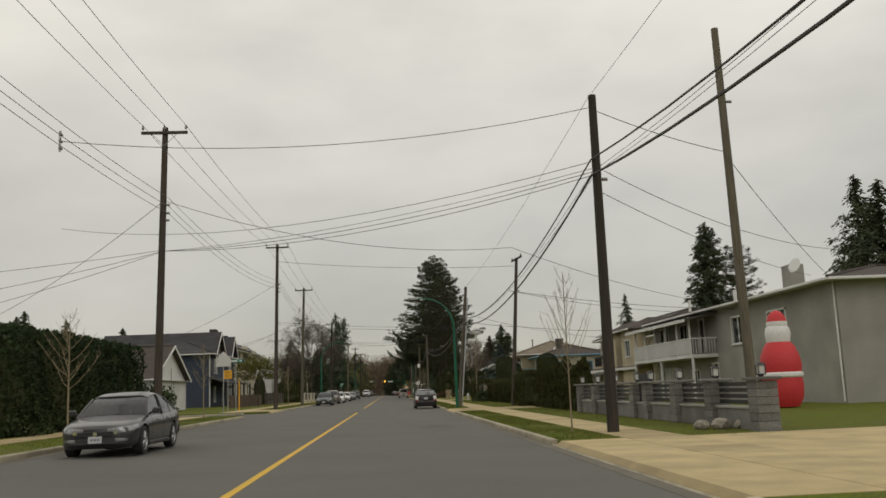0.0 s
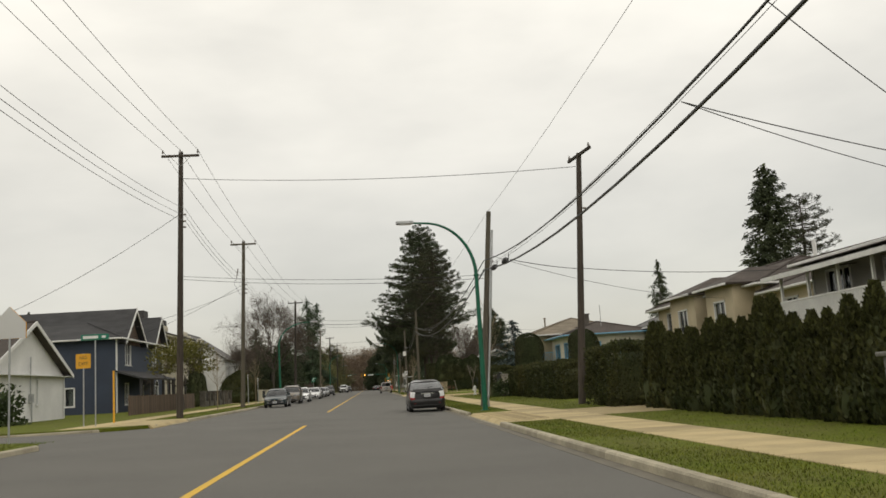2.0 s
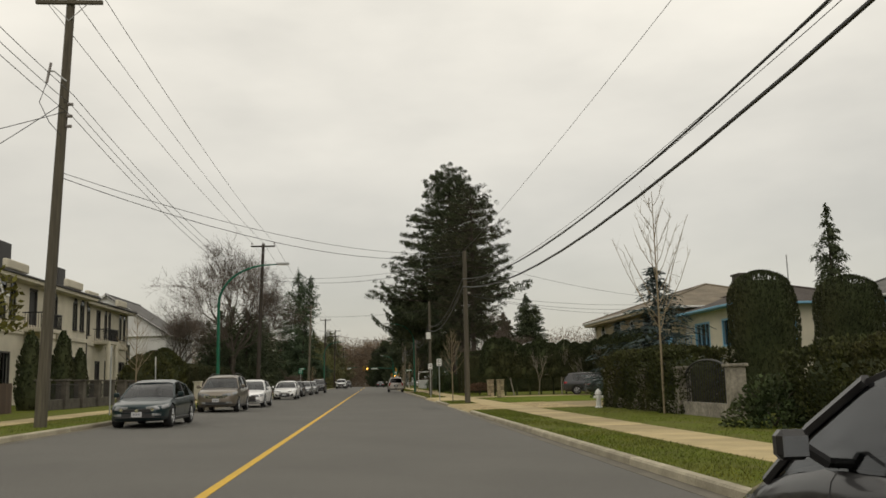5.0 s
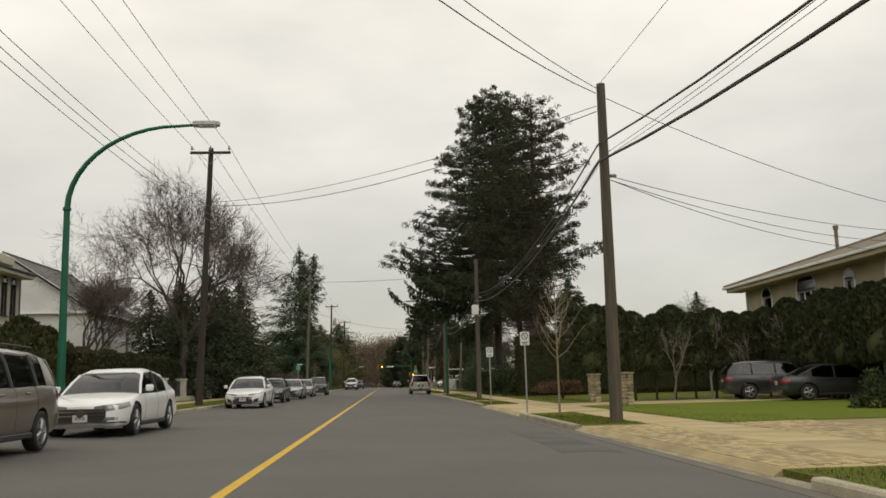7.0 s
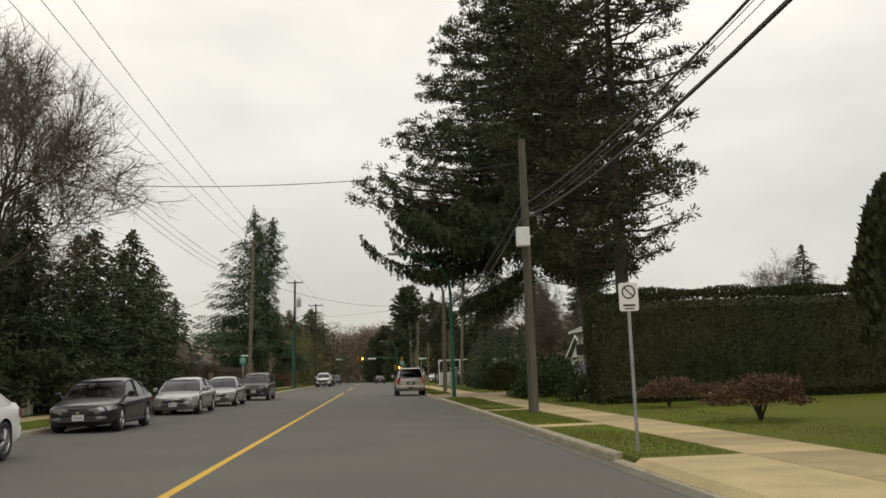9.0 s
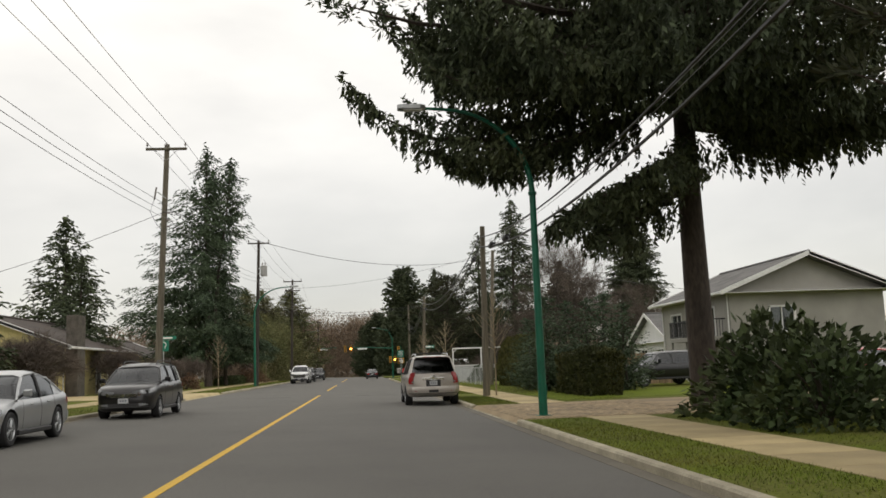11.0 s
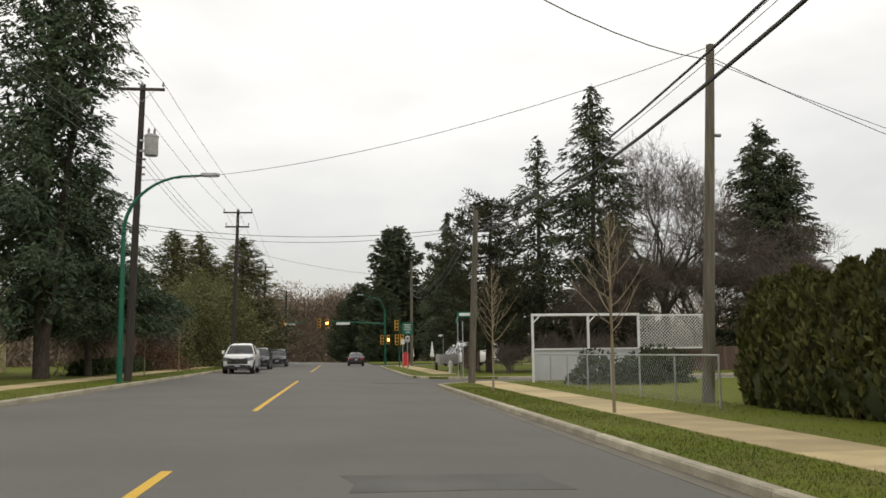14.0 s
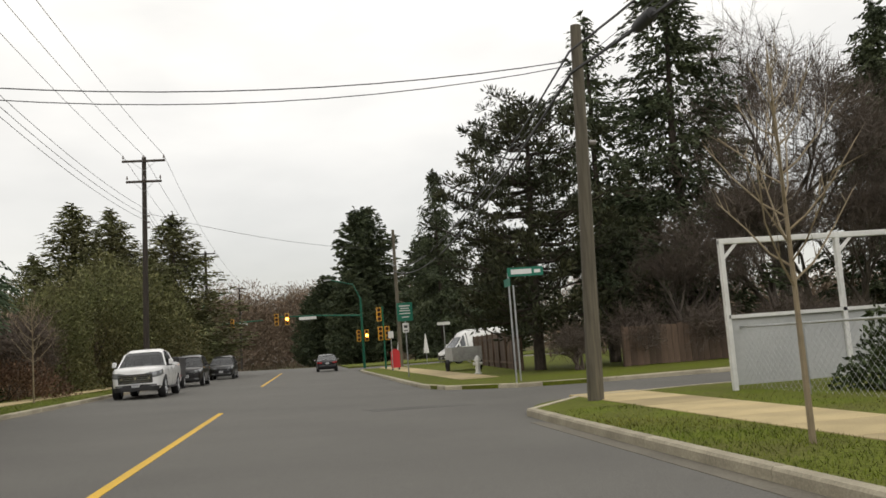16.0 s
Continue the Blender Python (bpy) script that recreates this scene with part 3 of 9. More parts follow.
def column_meshes(seed, h, r, leaf, n=2600, round_top=0.55, base=0.75, spray=0.22, trunk=0.0, lumpy=1.0):
    """A dense upright evergreen: sprays all over an uneven tapering body, over a darker core."""
    rs = np.random.RandomState(seed)
    k = rs.rand(n) ** 0.9
    a = rs.uniform(0, 2 * math.pi, n)

    def radius(k, a):
        lump = 1 + lumpy * (0.13 * np.sin(3 * a + seed) * np.sin(9 * k + seed) + 0.10 * np.sin(5 * a - 14 * k))
        return r * (base + (1 - base) * np.minimum(1, k * 4)) * np.maximum(0.03, 1 - k ** (1 / round_top)) ** 0.62 * lump
    rad = radius(k, a) * (1 - 0.22 * rs.rand(n) ** 2)
    p = np.stack([np.cos(a) * rad, np.sin(a) * rad, trunk + (h - trunk) * k], 1)
    al = np.stack([np.cos(a) * 0.5, np.sin(a) * 0.5, np.full(n, 1.0)], 1) + rs.normal(size=(n, 3)) * 0.4
    ln = spray * rs.uniform(0.6, 1.5, n)
    crown = leaf_quads(rs, p, al, ln, ln * 0.5)
    tb = Build()
    prof = [(max(0.03, 0.86 * float(radius(np.array(q), np.array(0.7)))), trunk + (h - trunk) * q) for q in (0.0, 0.1, 0.25, 0.4, 0.55, 0.7, 0.82, 0.92)]
    tb.lathe(0, 0, prof, n=10)
    if trunk:
        tb.tube((0, 0, -0.05), (0, 0, trunk + 0.2), 0.07, n=7)
    return tb.mesh("core", HEDGE_DARK, smooth=True), cloud_mesh("crown", crown, 4, leaf)


def hedge_meshes(seed, sx, sy, h, leaf, n=None, spray=0.12, lump=0.12, lobes=0.0, round_edge=0.3):
    """A clipped hedge: a solid dark core under a thick skin of leaf sprays, its faces gently uneven."""
    rs = np.random.RandomState(seed)
    area = 2 * (sx + sy) * h + sx * sy
    n = n or int(area * 400)
    w = np.array([sy * h, sy * h, sx * h, sx * h, sx * sy * 1.3])
    face = rs.choice(5, n, p=w / w.sum())
    u, v = rs.rand(n), rs.rand(n)
    p = np.zeros((n, 3))
    nrm = np.zeros((n, 3))
    for f in range(5):
        q = face == f
        if f < 2:
            p[q] = np.stack([np.full(q.sum(), (-1 if f == 0 else 1) * sx / 2), (u[q] - 0.5) * sy, v[q] * h], 1)
            nrm[q, 0] = -1 if f == 0 else 1
        elif f < 4:
            p[q] = np.stack([(u[q] - 0.5) * sx, np.full(q.sum(), (-1 if f == 2 else 1) * sy / 2), v[q] * h], 1)
            nrm[q, 1] = -1 if f == 2 else 1
        else:
            p[q] = np.stack([(u[q] - 0.5) * sx, (v[q] - 0.5) * sy, np.full(q.sum(), h)], 1)
            nrm[q, 2] = 1
    # round the upper edges
    top = np.clip((p[:, 2] - (h - round_edge)) / round_edge, 0, 1)
    p[:, 0] *= 1 - 0.25 * top ** 2 * min(1, round_edge / max(sx, 0.1))
    p[:, 1] *= 1 - 0.25 * top ** 2 * min(1, round_edge / max(sy, 0.1))
    ex, ey = np.abs(p[:, 0]) / (sx / 2), np.abs(p[:, 1]) / (sy / 2)
    p[:, 2] -= np.where(nrm[:, 2] > 0.5, round_edge * (np.clip(ex, 0, 1) ** 8 + np.clip(ey, 0, 1) ** 8) * 0.5, 0)
    wave = lump * (np.sin(p[:, 0] * 2.1 + p[:, 1] * 1.7 + seed) + np.sin(p[:, 2] * 2.6 + p[:, 1] * 3.1) + rs.normal(size=n) * 0.35)
    if lobes:
        wave += lump * 1.4 * np.abs(np.sin((p[:, 0] + p[:, 1]) * math.pi / lobes))
    p += nrm * (wave * 0.6 - 0.16 * rs.rand(n) ** 2)[:, None]
    al = nrm * 0.6 + np.array([0, 0, 0.7]) + rs.normal(size=(n, 3)) * 0.55
    ln = spray * rs.uniform(0.6, 1.5, n)
    crown = cloud_mesh("leaves", leaf_quads(rs, p, al, ln, ln * 0.55), 4, leaf)
    core = Build().box(0, 0, 0, sx - 0.55, sy - 0.55, h - 0.35)
    return core.mesh("core", HEDGE_DARK, bevel=min(0.3, sx * 0.2)), crown


def bush_meshes(seed, rx, ry, h, leaf, n=2600, spray=0.15, lift=0.0):
    """A rounded shrub: leaf sprays through the outer half of an uneven dome, with stems inside."""
    rs = np.random.RandomState(seed)
    d = unit(rs.normal(size=(n, 3)))
    d[:, 2] = np.abs(d[:, 2])
    lump = 1 + 0.16 * np.sin(4 * np.arctan2(d[:, 1], d[:, 0]) + seed) + 0.12 * np.sin(7 * d[:, 2] + 3 * d[:, 0] + seed)
    p = d * (lump * (0.55 + 0.45 * rs.rand(n) ** 0.5))[:, None] * np.array([rx, ry, h]) + np.array([0, 0, lift])
    al = d + rs.normal(size=(n, 3)) * 0.6
    ln = spray * rs.uniform(0.6, 1.5, n)
    tb = Build()
    for i in range(9):
        a = rs.uniform(0, 6.28)
        tb.path([(0, 0, 0), (rx * 0.3 * math.cos(a) * (1 - 0.7 * min(1, lift)), ry * 0.3 * math.sin(a) * (1 - 0.7 * min(1, lift)), h * 0.45 + lift * 0.8), (rx * 0.62 * math.cos(a), ry * 0.62 * math.sin(a), h * 0.7 + lift)], 0.03, n=4, r_end=0.01)
    return tb.mesh("stems", BARK, smooth=True), cloud_mesh("leaves", leaf_quads(rs, p, al, ln, ln * 0.55), 4, leaf)


def bare_tree_meshes(seed, h, spread, trunk_r, levels=5, fork=3, mat=None, twig=None, first=0.28, upright=0.5, stems=1, twigs=5, twig_len=0.5, limb0=0.55, girth=0.009):
    """A leafless tree: forking limbs down to fine twigs."""
    rs = np.random.RandomState(seed)
    tb, tw = Build(), []

    def grow(p, d, L, r, lev):
        pts, q = [p], p
        bend = rs.normal(size=3) * (0.16 if lev else 0.05)
        for i in range(3):
            d = unit(d + bend * 0.6 + rs.normal(size=3) * 0.10 + np.array([0, 0, upright * 0.12]))
            q = q + d * (L / 3)
            pts.append(q)
        r1 = r * 0.62
        tb.path(pts, r, n=7 if lev == 0 else (5 if lev < 3 else 3), r_end=r1)
        if lev >= levels - 2:
            for j in range(twigs):
                t = rs.uniform(0.2, 1)
                c = pts[0] + (pts[-1] - pts[0]) * t
                dd = unit(d + rs.normal(size=3) * 0.7 + np.array([0, 0, upright * 0.4]))
                e = c + dd * twig_len * rs.uniform(0.6, 1.5)
                s = np.cross(dd, rs.normal(size=3))
                s = s / (np.linalg.norm(s) + 1e-6) * girth
                tw.append(np.stack([c - s, c + s, e]))
                for _ in range(2):
                    c2 = c + (e - c) * rs.uniform(0.3, 0.9)
                    e2 = c2 + unit(dd + rs.normal(size=3) * 0.7) * twig_len * rs.uniform(0.3, 0.8)
                    tw.append(np.stack([c2 - s * 0.7, c2 + s * 0.7, e2]))
        if lev < levels - 1:
            n = fork + (1 if rs.rand() < 0.35 else 0) + (2 if lev == 0 and limb0 < 0.5 else 0)
            for j in range(n):
                a = 2 * math.pi * (j + rs.rand() * 0.7) / n
                s1 = unit(np.cross(d, np.array([0.3, 0.2, 1.0]) + rs.normal(size=3) * 0.1))
                s2 = np.cross(d, s1)
                open_ = spread * rs.uniform(0.65, 1.25)
                nd = unit(d + (s1 * math.cos(a) + s2 * math.sin(a)) * open_)
                t = 1.0 if j == 0 else rs.uniform(limb0 if lev == 0 else 0.45, 1.0)
                c = pts[0] + (pts[-1] - pts[0]) * t if t < 1 else pts[-1]
                grow(c, nd, L * rs.uniform(0.62, 0.86), r1 * rs.uniform(0.6, 0.9), lev + 1)

    for s in range(stems):
        d0 = np.array([rs.normal() * (0.05 + 0.2 * (stems > 1)), rs.normal() * (0.05 + 0.2 * (stems > 1)), 1.0])
        grow(np.array([rs.normal() * 0.12 * (stems > 1), rs.normal() * 0.12 * (stems > 1), -0.05]), unit(d0), h * first, trunk_r, 0)
    return tb.mesh("trunk", mat or BARK_GREY, smooth=True), cloud_mesh("twigs", np.concatenate(tw), 3, twig or TWIG)


def sapling_meshes(seed, h, r, trunk_r, mat, twig, clear=0.36, n=20, rise=1.0):
    """A young street tree: one straight stem, with slim limbs that leave it all round and bend upwards."""
    rs = np.random.RandomState(seed)
    tb, lb, tw = Build(), Build(), []
    top = [(0.0, 0.0, h * q - 0.05 * (q == 0)) for q in (0, 0.3, 0.55, 0.78, 1.0)]
    tb.path(top, trunk_r, n=7, r_end=0.008)
    for i in range(n):
        k = clear + (0.94 - clear) * (i + rs.rand()) / n
        a = i * 2.4 + rs.normal() * 0.4
        f = (k - clear) / (1 - clear)
        L = r * (0.55 + 0.45 * math.sin(math.pi * min(1, 0.3 + f))) * (1 - 0.55 * f) * rs.uniform(0.75, 1.2)
        c = np.array([0, 0, h * k])
        out = np.array([math.cos(a), math.sin(a), 0])
        pts = [c + out * L * q + np.array([0, 0, rise * L * q ** 1.35]) + rs.normal(size=3) * 0.03 * q for q in (0, 0.3, 0.65, 1.0)]
        lb.path(pts, trunk_r * 0.42 * (1 - 0.5 * f), n=4, r_end=0.006)
        for j in range(7):
            t = rs.uniform(0.25, 1.0)
            m = pts[1] + (pts[3] - pts[1]) * (t - 0.25) / 0.75
            d = unit(out * rs.uniform(-0.2, 0.8) + rs.normal(size=3) * 0.45 + np.array([0, 0, 1.1]))
            e = m + d * 0.34 * rs.uniform(0.5, 1.4)
            s = np.cross(d, rs.normal(size=3))
            s = s / (np.linalg.norm(s) + 1e-6) * 0.007
            tw.append(np.stack([m - s, m + s, e]))
    return tb.mesh("trunk", mat, smooth=True), lb.mesh("limb", mat, smooth=True), cloud_mesh("twigs", np.concatenate(tw), 3, twig)


def plant(name, meshes, x, y, z, label, category="tree", rz=0.0, scale=1.0, names=("trunk", "crown"), group=""):
    ob = thing(name, x, y, z, label, category, group, rz)
    if scale != 1.0:
        ob.scale = (scale, scale, scale) if isinstance(scale, (int, float)) else scale
    for nm, me in zip(names, meshes):
        part(nm, me, None, ob, kind="stuff" if nm in ("limb", "twig_spray") else "")
    return ob

# ---------- utility poles, cables, lamps and signs ----------
POLE_TOPS = {}


def utility_pole(key, x, y, z, h, dark=True, lean=(0, 0), arms=(), r=0.16, label="", spools=True, group=""):
    """A round wooden pole, with crossarms (height, half length, insulators) where it has them."""
    ob = thing("utility_pole", x, y, z, label or ("dark creosoted wooden utility pole in the grass verge" if dark else "weathered grey-brown wooden utility pole in the grass verge"), "utility pole", group)
    mat = POLE_DARK if dark else POLE_GREY
    at = lambda k: Vector((lean[0] * k / h, lean[1] * k / h, k))
    s = Build().path([at(-0.05), at(h * 0.33), at(h * 0.66), at(h)], r, n=12, r_end=r * 0.68)
    part("pole", s, mat, ob, smooth=True)
    for k, half, pins, low in arms:
        p = at(k)
        arm = part("crossarm", Build().box(p.x, p.y - 0.13, p.z - 0.06, half * 2, 0.10, 0.12), mat, ob, bevel=0.01)
        for u in pins:
            s = Build().lathe(p.x + u, p.y - 0.13, [(0.012, p.z + 0.06), (0.012, p.z + 0.14), (0.05, p.z + 0.15), (0.06, p.z + 0.2), (0.035, p.z + 0.26), (0.045, p.z + 0.29), (0.02, p.z + 0.33)], n=8)
            part("insulator", s, INSULATOR, arm, "glazed pin insulator", smooth=True)
        for u in (-half * 0.55, half * 0.55):
            part("brace", Build().tube((p.x + u, p.y - 0.14, p.z - 0.05), (p.x, p.y - 0.12, p.z - 0.55), 0.014, n=4), STEEL, ob)
        POLE_TOPS[key] = [Vector((x, y, z)) + Vector((p.x + u, p.y - 0.13, p.z + 0.31)) for u in pins]
    if spools:
        for i, k in enumerate((h - 3.3, h - 3.65, h - 3.95) if arms else (h - 2.5,)):
            p = at(k)
            part("spool", Build().tube((p.x + 0.13, p.y - 0.05, p.z), (p.x + 0.28, p.y - 0.05, p.z), 0.05, n=8), INSULATOR, ob, smooth=True)
    return ob


def cable(a, c, sag, r, mat=None, label="black overhead cable hung between poles", name="overhead_cable", n=14, group="overhead cables"):
    a, c = Vector(a), Vector(c)
    pts = [a + (c - a) * (i / n) - Vector((0, 0, sag * 4 * (i / n) * (1 - i / n))) for i in range(n + 1)]
    s = Build().path([p - a for p in pts], r, n=5)
    return solid(name, s, mat or WIRE, label, "cable", group, smooth=True, at=tuple(a))


def street_lamp(x, y, z, side, h=8.2, reach=2.9, label="green painted steel street lamp with a curved arm"):
    """A tapered green pole whose arm bends over the street; side is -1 or 1, the way it reaches."""
    ob = thing("street_lamp", x, y, z, label, "street lamp", "green street lamps")
    part("base_plate", Build().box(0, 0, 0, 0.36, 0.36, 0.03), GREEN_PAINT, ob)
    zc = h - 2.4
    s = Build().path([(0, 0, 0.03), (0, 0, zc * 0.5), (0, 0, zc)], 0.115, n=12, r_end=0.085)
    pole = part("pole", s, GREEN_PAINT, ob, smooth=True)
    part("collar", Build().lathe(0, 0, [(0.09, zc - 0.06), (0.115, zc - 0.04), (0.115, zc + 0.03), (0.09, zc + 0.05)], n=12), GREEN_PAINT, pole, smooth=True)
    part("hand_hole_cover", Build().box(side * -0.1, 0, 0.55, 0.03, 0.12, 0.26), GREEN_PAINT, pole, bevel=0.008)
    pts = [(side * (reach - 0.5) * (1 - math.cos(t)), 0, zc + 2.35 * math.sin(t)) for t in [math.pi / 2 * i / 11 for i in range(12)]]
    pts.append((side * (reach - 0.05), 0, pts[-1][2] + 0.03))
    part("arm", Build().path(pts, 0.082, n=10, r_end=0.04), GREEN_PAINT, ob, smooth=True)
    hx, hz = side * (reach + 0.28), pts[-1][2]
    s = Build().prism([(hx - 0.38, -0.10), (hx - 0.3, -0.15), (hx + 0.24, -0.15), (hx + 0.38, -0.06), (hx + 0.38, 0.06), (hx + 0.24, 0.15), (hx - 0.3, 0.15), (hx - 0.38, 0.10)], hz - 0.04, hz + 0.09)
    head = part("lamp_head", s, STEEL, ob, "flat grey lamp head", bevel=0.02)
    part("lens", Build().box(hx + 0.03, 0, hz - 0.06, 0.5, 0.22, 0.025), SIGN_WHITE, head, "milky lens")
    return ob


def sign_post(x, y, z, h, label, category="sign", square=False, rz=0.0, name="sign_post", mat=None):
    ob = thing(name, x, y, z, label, category, rz=rz)
    s = Build().box(0, 0, -0.05, 0.05, 0.05, h + 0.05) if square else Build().tube((0, 0, -0.05), (0, 0, h), 0.03, n=8)
    part("post", s, mat or STEEL, ob, smooth=not square)
    return ob


def board(ob, w, h, z, face, back=None, y=-0.045, t=0.006, name="panel", corner=0.04, x=0.0):
    """A flat sign sheet on a post, facing -y."""
    ring = arc(x + w / 2 - corner, z + h - corner, corner, 0, 90, 3) + arc(x - w / 2 + corner, z + h - corner, corner, 90, 180, 3) + arc(x - w / 2 + corner, z + corner, corner, 180, 270, 3) + arc(x + w / 2 - corner, z + corner, corner, 270, 360, 3)
    n = len(ring)
    s = Build().add([(p[0], y, p[1]) for p in ring] + [(p[0], y + t, p[1]) for p in ring], [tuple(range(n)), tuple(range(2 * n - 1, n - 1, -1))] + [((i + 1) % n, i, n + i, n + (i + 1) % n) for i in range(n)])
    return part(name, s, face, ob)


def bars(parent, rows, mat, y=-0.05, t=0.003):
    """Unreadable writing: plain bars given as (x, z, width, height)."""
    for x, z, w, h in rows:
        s = Build().box(x, y, z, w, t, h)
        part("lettering_bar", s, mat, parent)


def words(text, size, x, y, z, mat, parent, name="lettering", rot=(90, 0, 0)):
    """Raised lettering in the built-in font."""
    cu = bpy.data.curves.new(name, "FONT")
    cu.body, cu.size, cu.extrude, cu.align_x, cu.align_y = text, size, 0.001, "CENTER", "CENTER"
    tmp = bpy.data.objects.new(name, cu)
    scene.collection.objects.link(tmp)
    me = bpy.data.meshes.new_from_object(tmp.evaluated_get(bpy.context.evaluated_depsgraph_get()))
    bpy.data.objects.remove(tmp)
    me.materials.clear()
    me.materials.append(mat)
    ob = new(name, me)
    ob.parent = parent
    ob.matrix_basis = pose(x, y, z, *rot)
    return ob

# ---------- cars ----------
RUBBER = material("tyre_rubber", (0.022, 0.022, 0.023), 0.85, fine=(0.15, 30.0))
RIM = material("alloy_rim", (0.42, 0.43, 0.44), 0.35, metal=0.85)
PLASTIC = material("black_plastic_trim", (0.025, 0.025, 0.026), 0.55)
CHROME = material("chrome", (0.72, 0.73, 0.74), 0.12, metal=1.0)
CABIN = material("dark_cabin_cloth", (0.035, 0.035, 0.037), 0.9)
CAR_GLASS = glass_material("tinted_car_glass", (0.14, 0.155, 0.155))
DARK_GLASS = glass_material("privacy_glass", (0.05, 0.055, 0.06))
LAMP_CLEAR = material("clear_lamp_glass", (0.30, 0.31, 0.32), 0.12, metal=0.45, fine=(0.3, 25.0), spec=0.8)
LAMP_BRIGHT = material("white_lamp_glass", (0.80, 0.81, 0.82), 0.15, fine=(0.2, 30.0), spec=0.7, coat=0.6)
LAMP_RED = material("red_lamp_glass", (0.30, 0.012, 0.014), 0.15, spec=0.7, coat=0.6)
PLATE = material("number_plate", (0.50, 0.51, 0.52), 0.5)
PLATE_BLUE = material("plate_print", (0.20, 0.21, 0.24), 0.5)


def paint(name, c, flake=0.25):
    return material(name, c, 0.3, metal=flake, fine=(0.04, 40.0), broad=(0.10, 1.2), spec=0.35, coat=0.6)


# outline tables: share of the length from the nose, height of the shoulder line
SHAPES = {
    "sedan": dict(cp=.76, belt=[(0, .62), (.012, .68), (.045, .73), (.10, .78), (.24, .88), (.30, .91), (.60, .93), (.85, .99), (.94, 1.0), (.985, .97), (1, .86)], cab=[(.27, .89), (.34, 1.14), (.415, 1.36), (.46, 1.42), (.56, 1.455), (.66, 1.43), (.72, 1.36), (.76, 1.27), (.80, 1.17), (.84, 1.07), (.88, .99)], roof=(.415, .72), bp=.575, front=.19, rear=.80, low=.20),
    "suv": dict(cp=.84, belt=[(0, .80), (.012, .88), (.04, .95), (.08, 1.0), (.22, 1.07), (.27, 1.09), (.60, 1.11), (.9, 1.16), (.985, 1.13), (1, 1.02)], cab=[(.25, 1.08), (.31, 1.32), (.375, 1.58), (.42, 1.66), (.6, 1.71), (.85, 1.68), (.92, 1.62), (.965, 1.36), (.985, 1.15)], roof=(.375, .92), bp=.54, front=.19, rear=.79, low=.24),
    "truck_suv": dict(cp=.90, belt=[(0, .90), (.008, 1.0), (.03, 1.10), (.07, 1.15), (.23, 1.20), (.28, 1.22), (.60, 1.22), (.9, 1.24), (.992, 1.22), (1, 1.16)], cab=[(.27, 1.2), (.315, 1.45), (.36, 1.74), (.40, 1.84), (.6, 1.885), (.90, 1.87), (.945, 1.82), (.978, 1.50), (.992, 1.24)], roof=(.36, .945), bp=.52, front=.18, rear=.775, low=.34),
    "hatch": dict(cp=.72, belt=[(0, .55), (.015, .62), (.06, .70), (.12, .77), (.20, .86), (.30, .93), (.60, .97), (.85, 1.05), (.95, 1.07), (.985, 1.04), (1, .96)], cab=[(.15, .82), (.24, 1.10), (.345, 1.37), (.41, 1.45), (.50, 1.49), (.60, 1.475), (.72, 1.40), (.83, 1.26), (.945, 1.06)], roof=(.345, .72), bp=.56, front=.19, rear=.80, low=.18),
    "pickup": dict(cp=.57, belt=[(0, 1.0), (.008, 1.10), (.025, 1.17), (.06, 1.21), (.22, 1.24), (.27, 1.24), (.60, 1.26), (.62, 1.34), (.97, 1.36), (.992, 1.34), (1, .75)], cab=[(.26, 1.22), (.31, 1.52), (.355, 1.80), (.39, 1.88), (.47, 1.92), (.57, 1.90), (.60, 1.84), (.615, 1.5), (.625, 1.30)], roof=(.355, .60), bp=.475, front=.17, rear=.77, low=.34),
    "van": dict(cp=.27, belt=[(0, .75), (.01, .88), (.05, 1.0), (.10, 1.15), (.16, 1.25), (.22, 1.3), (.5, 1.32), (.97, 1.32), (.995, 1.3), (1, .8)], cab=[(.12, 1.16), (.17, 1.50), (.235, 2.0), (.27, 2.3), (.36, 2.5), (.6, 2.55), (.95, 2.54), (.985, 2.4), (.995, 1.32)], roof=(.235, .985), bp=.30, front=.16, rear=.78, low=.26),
}



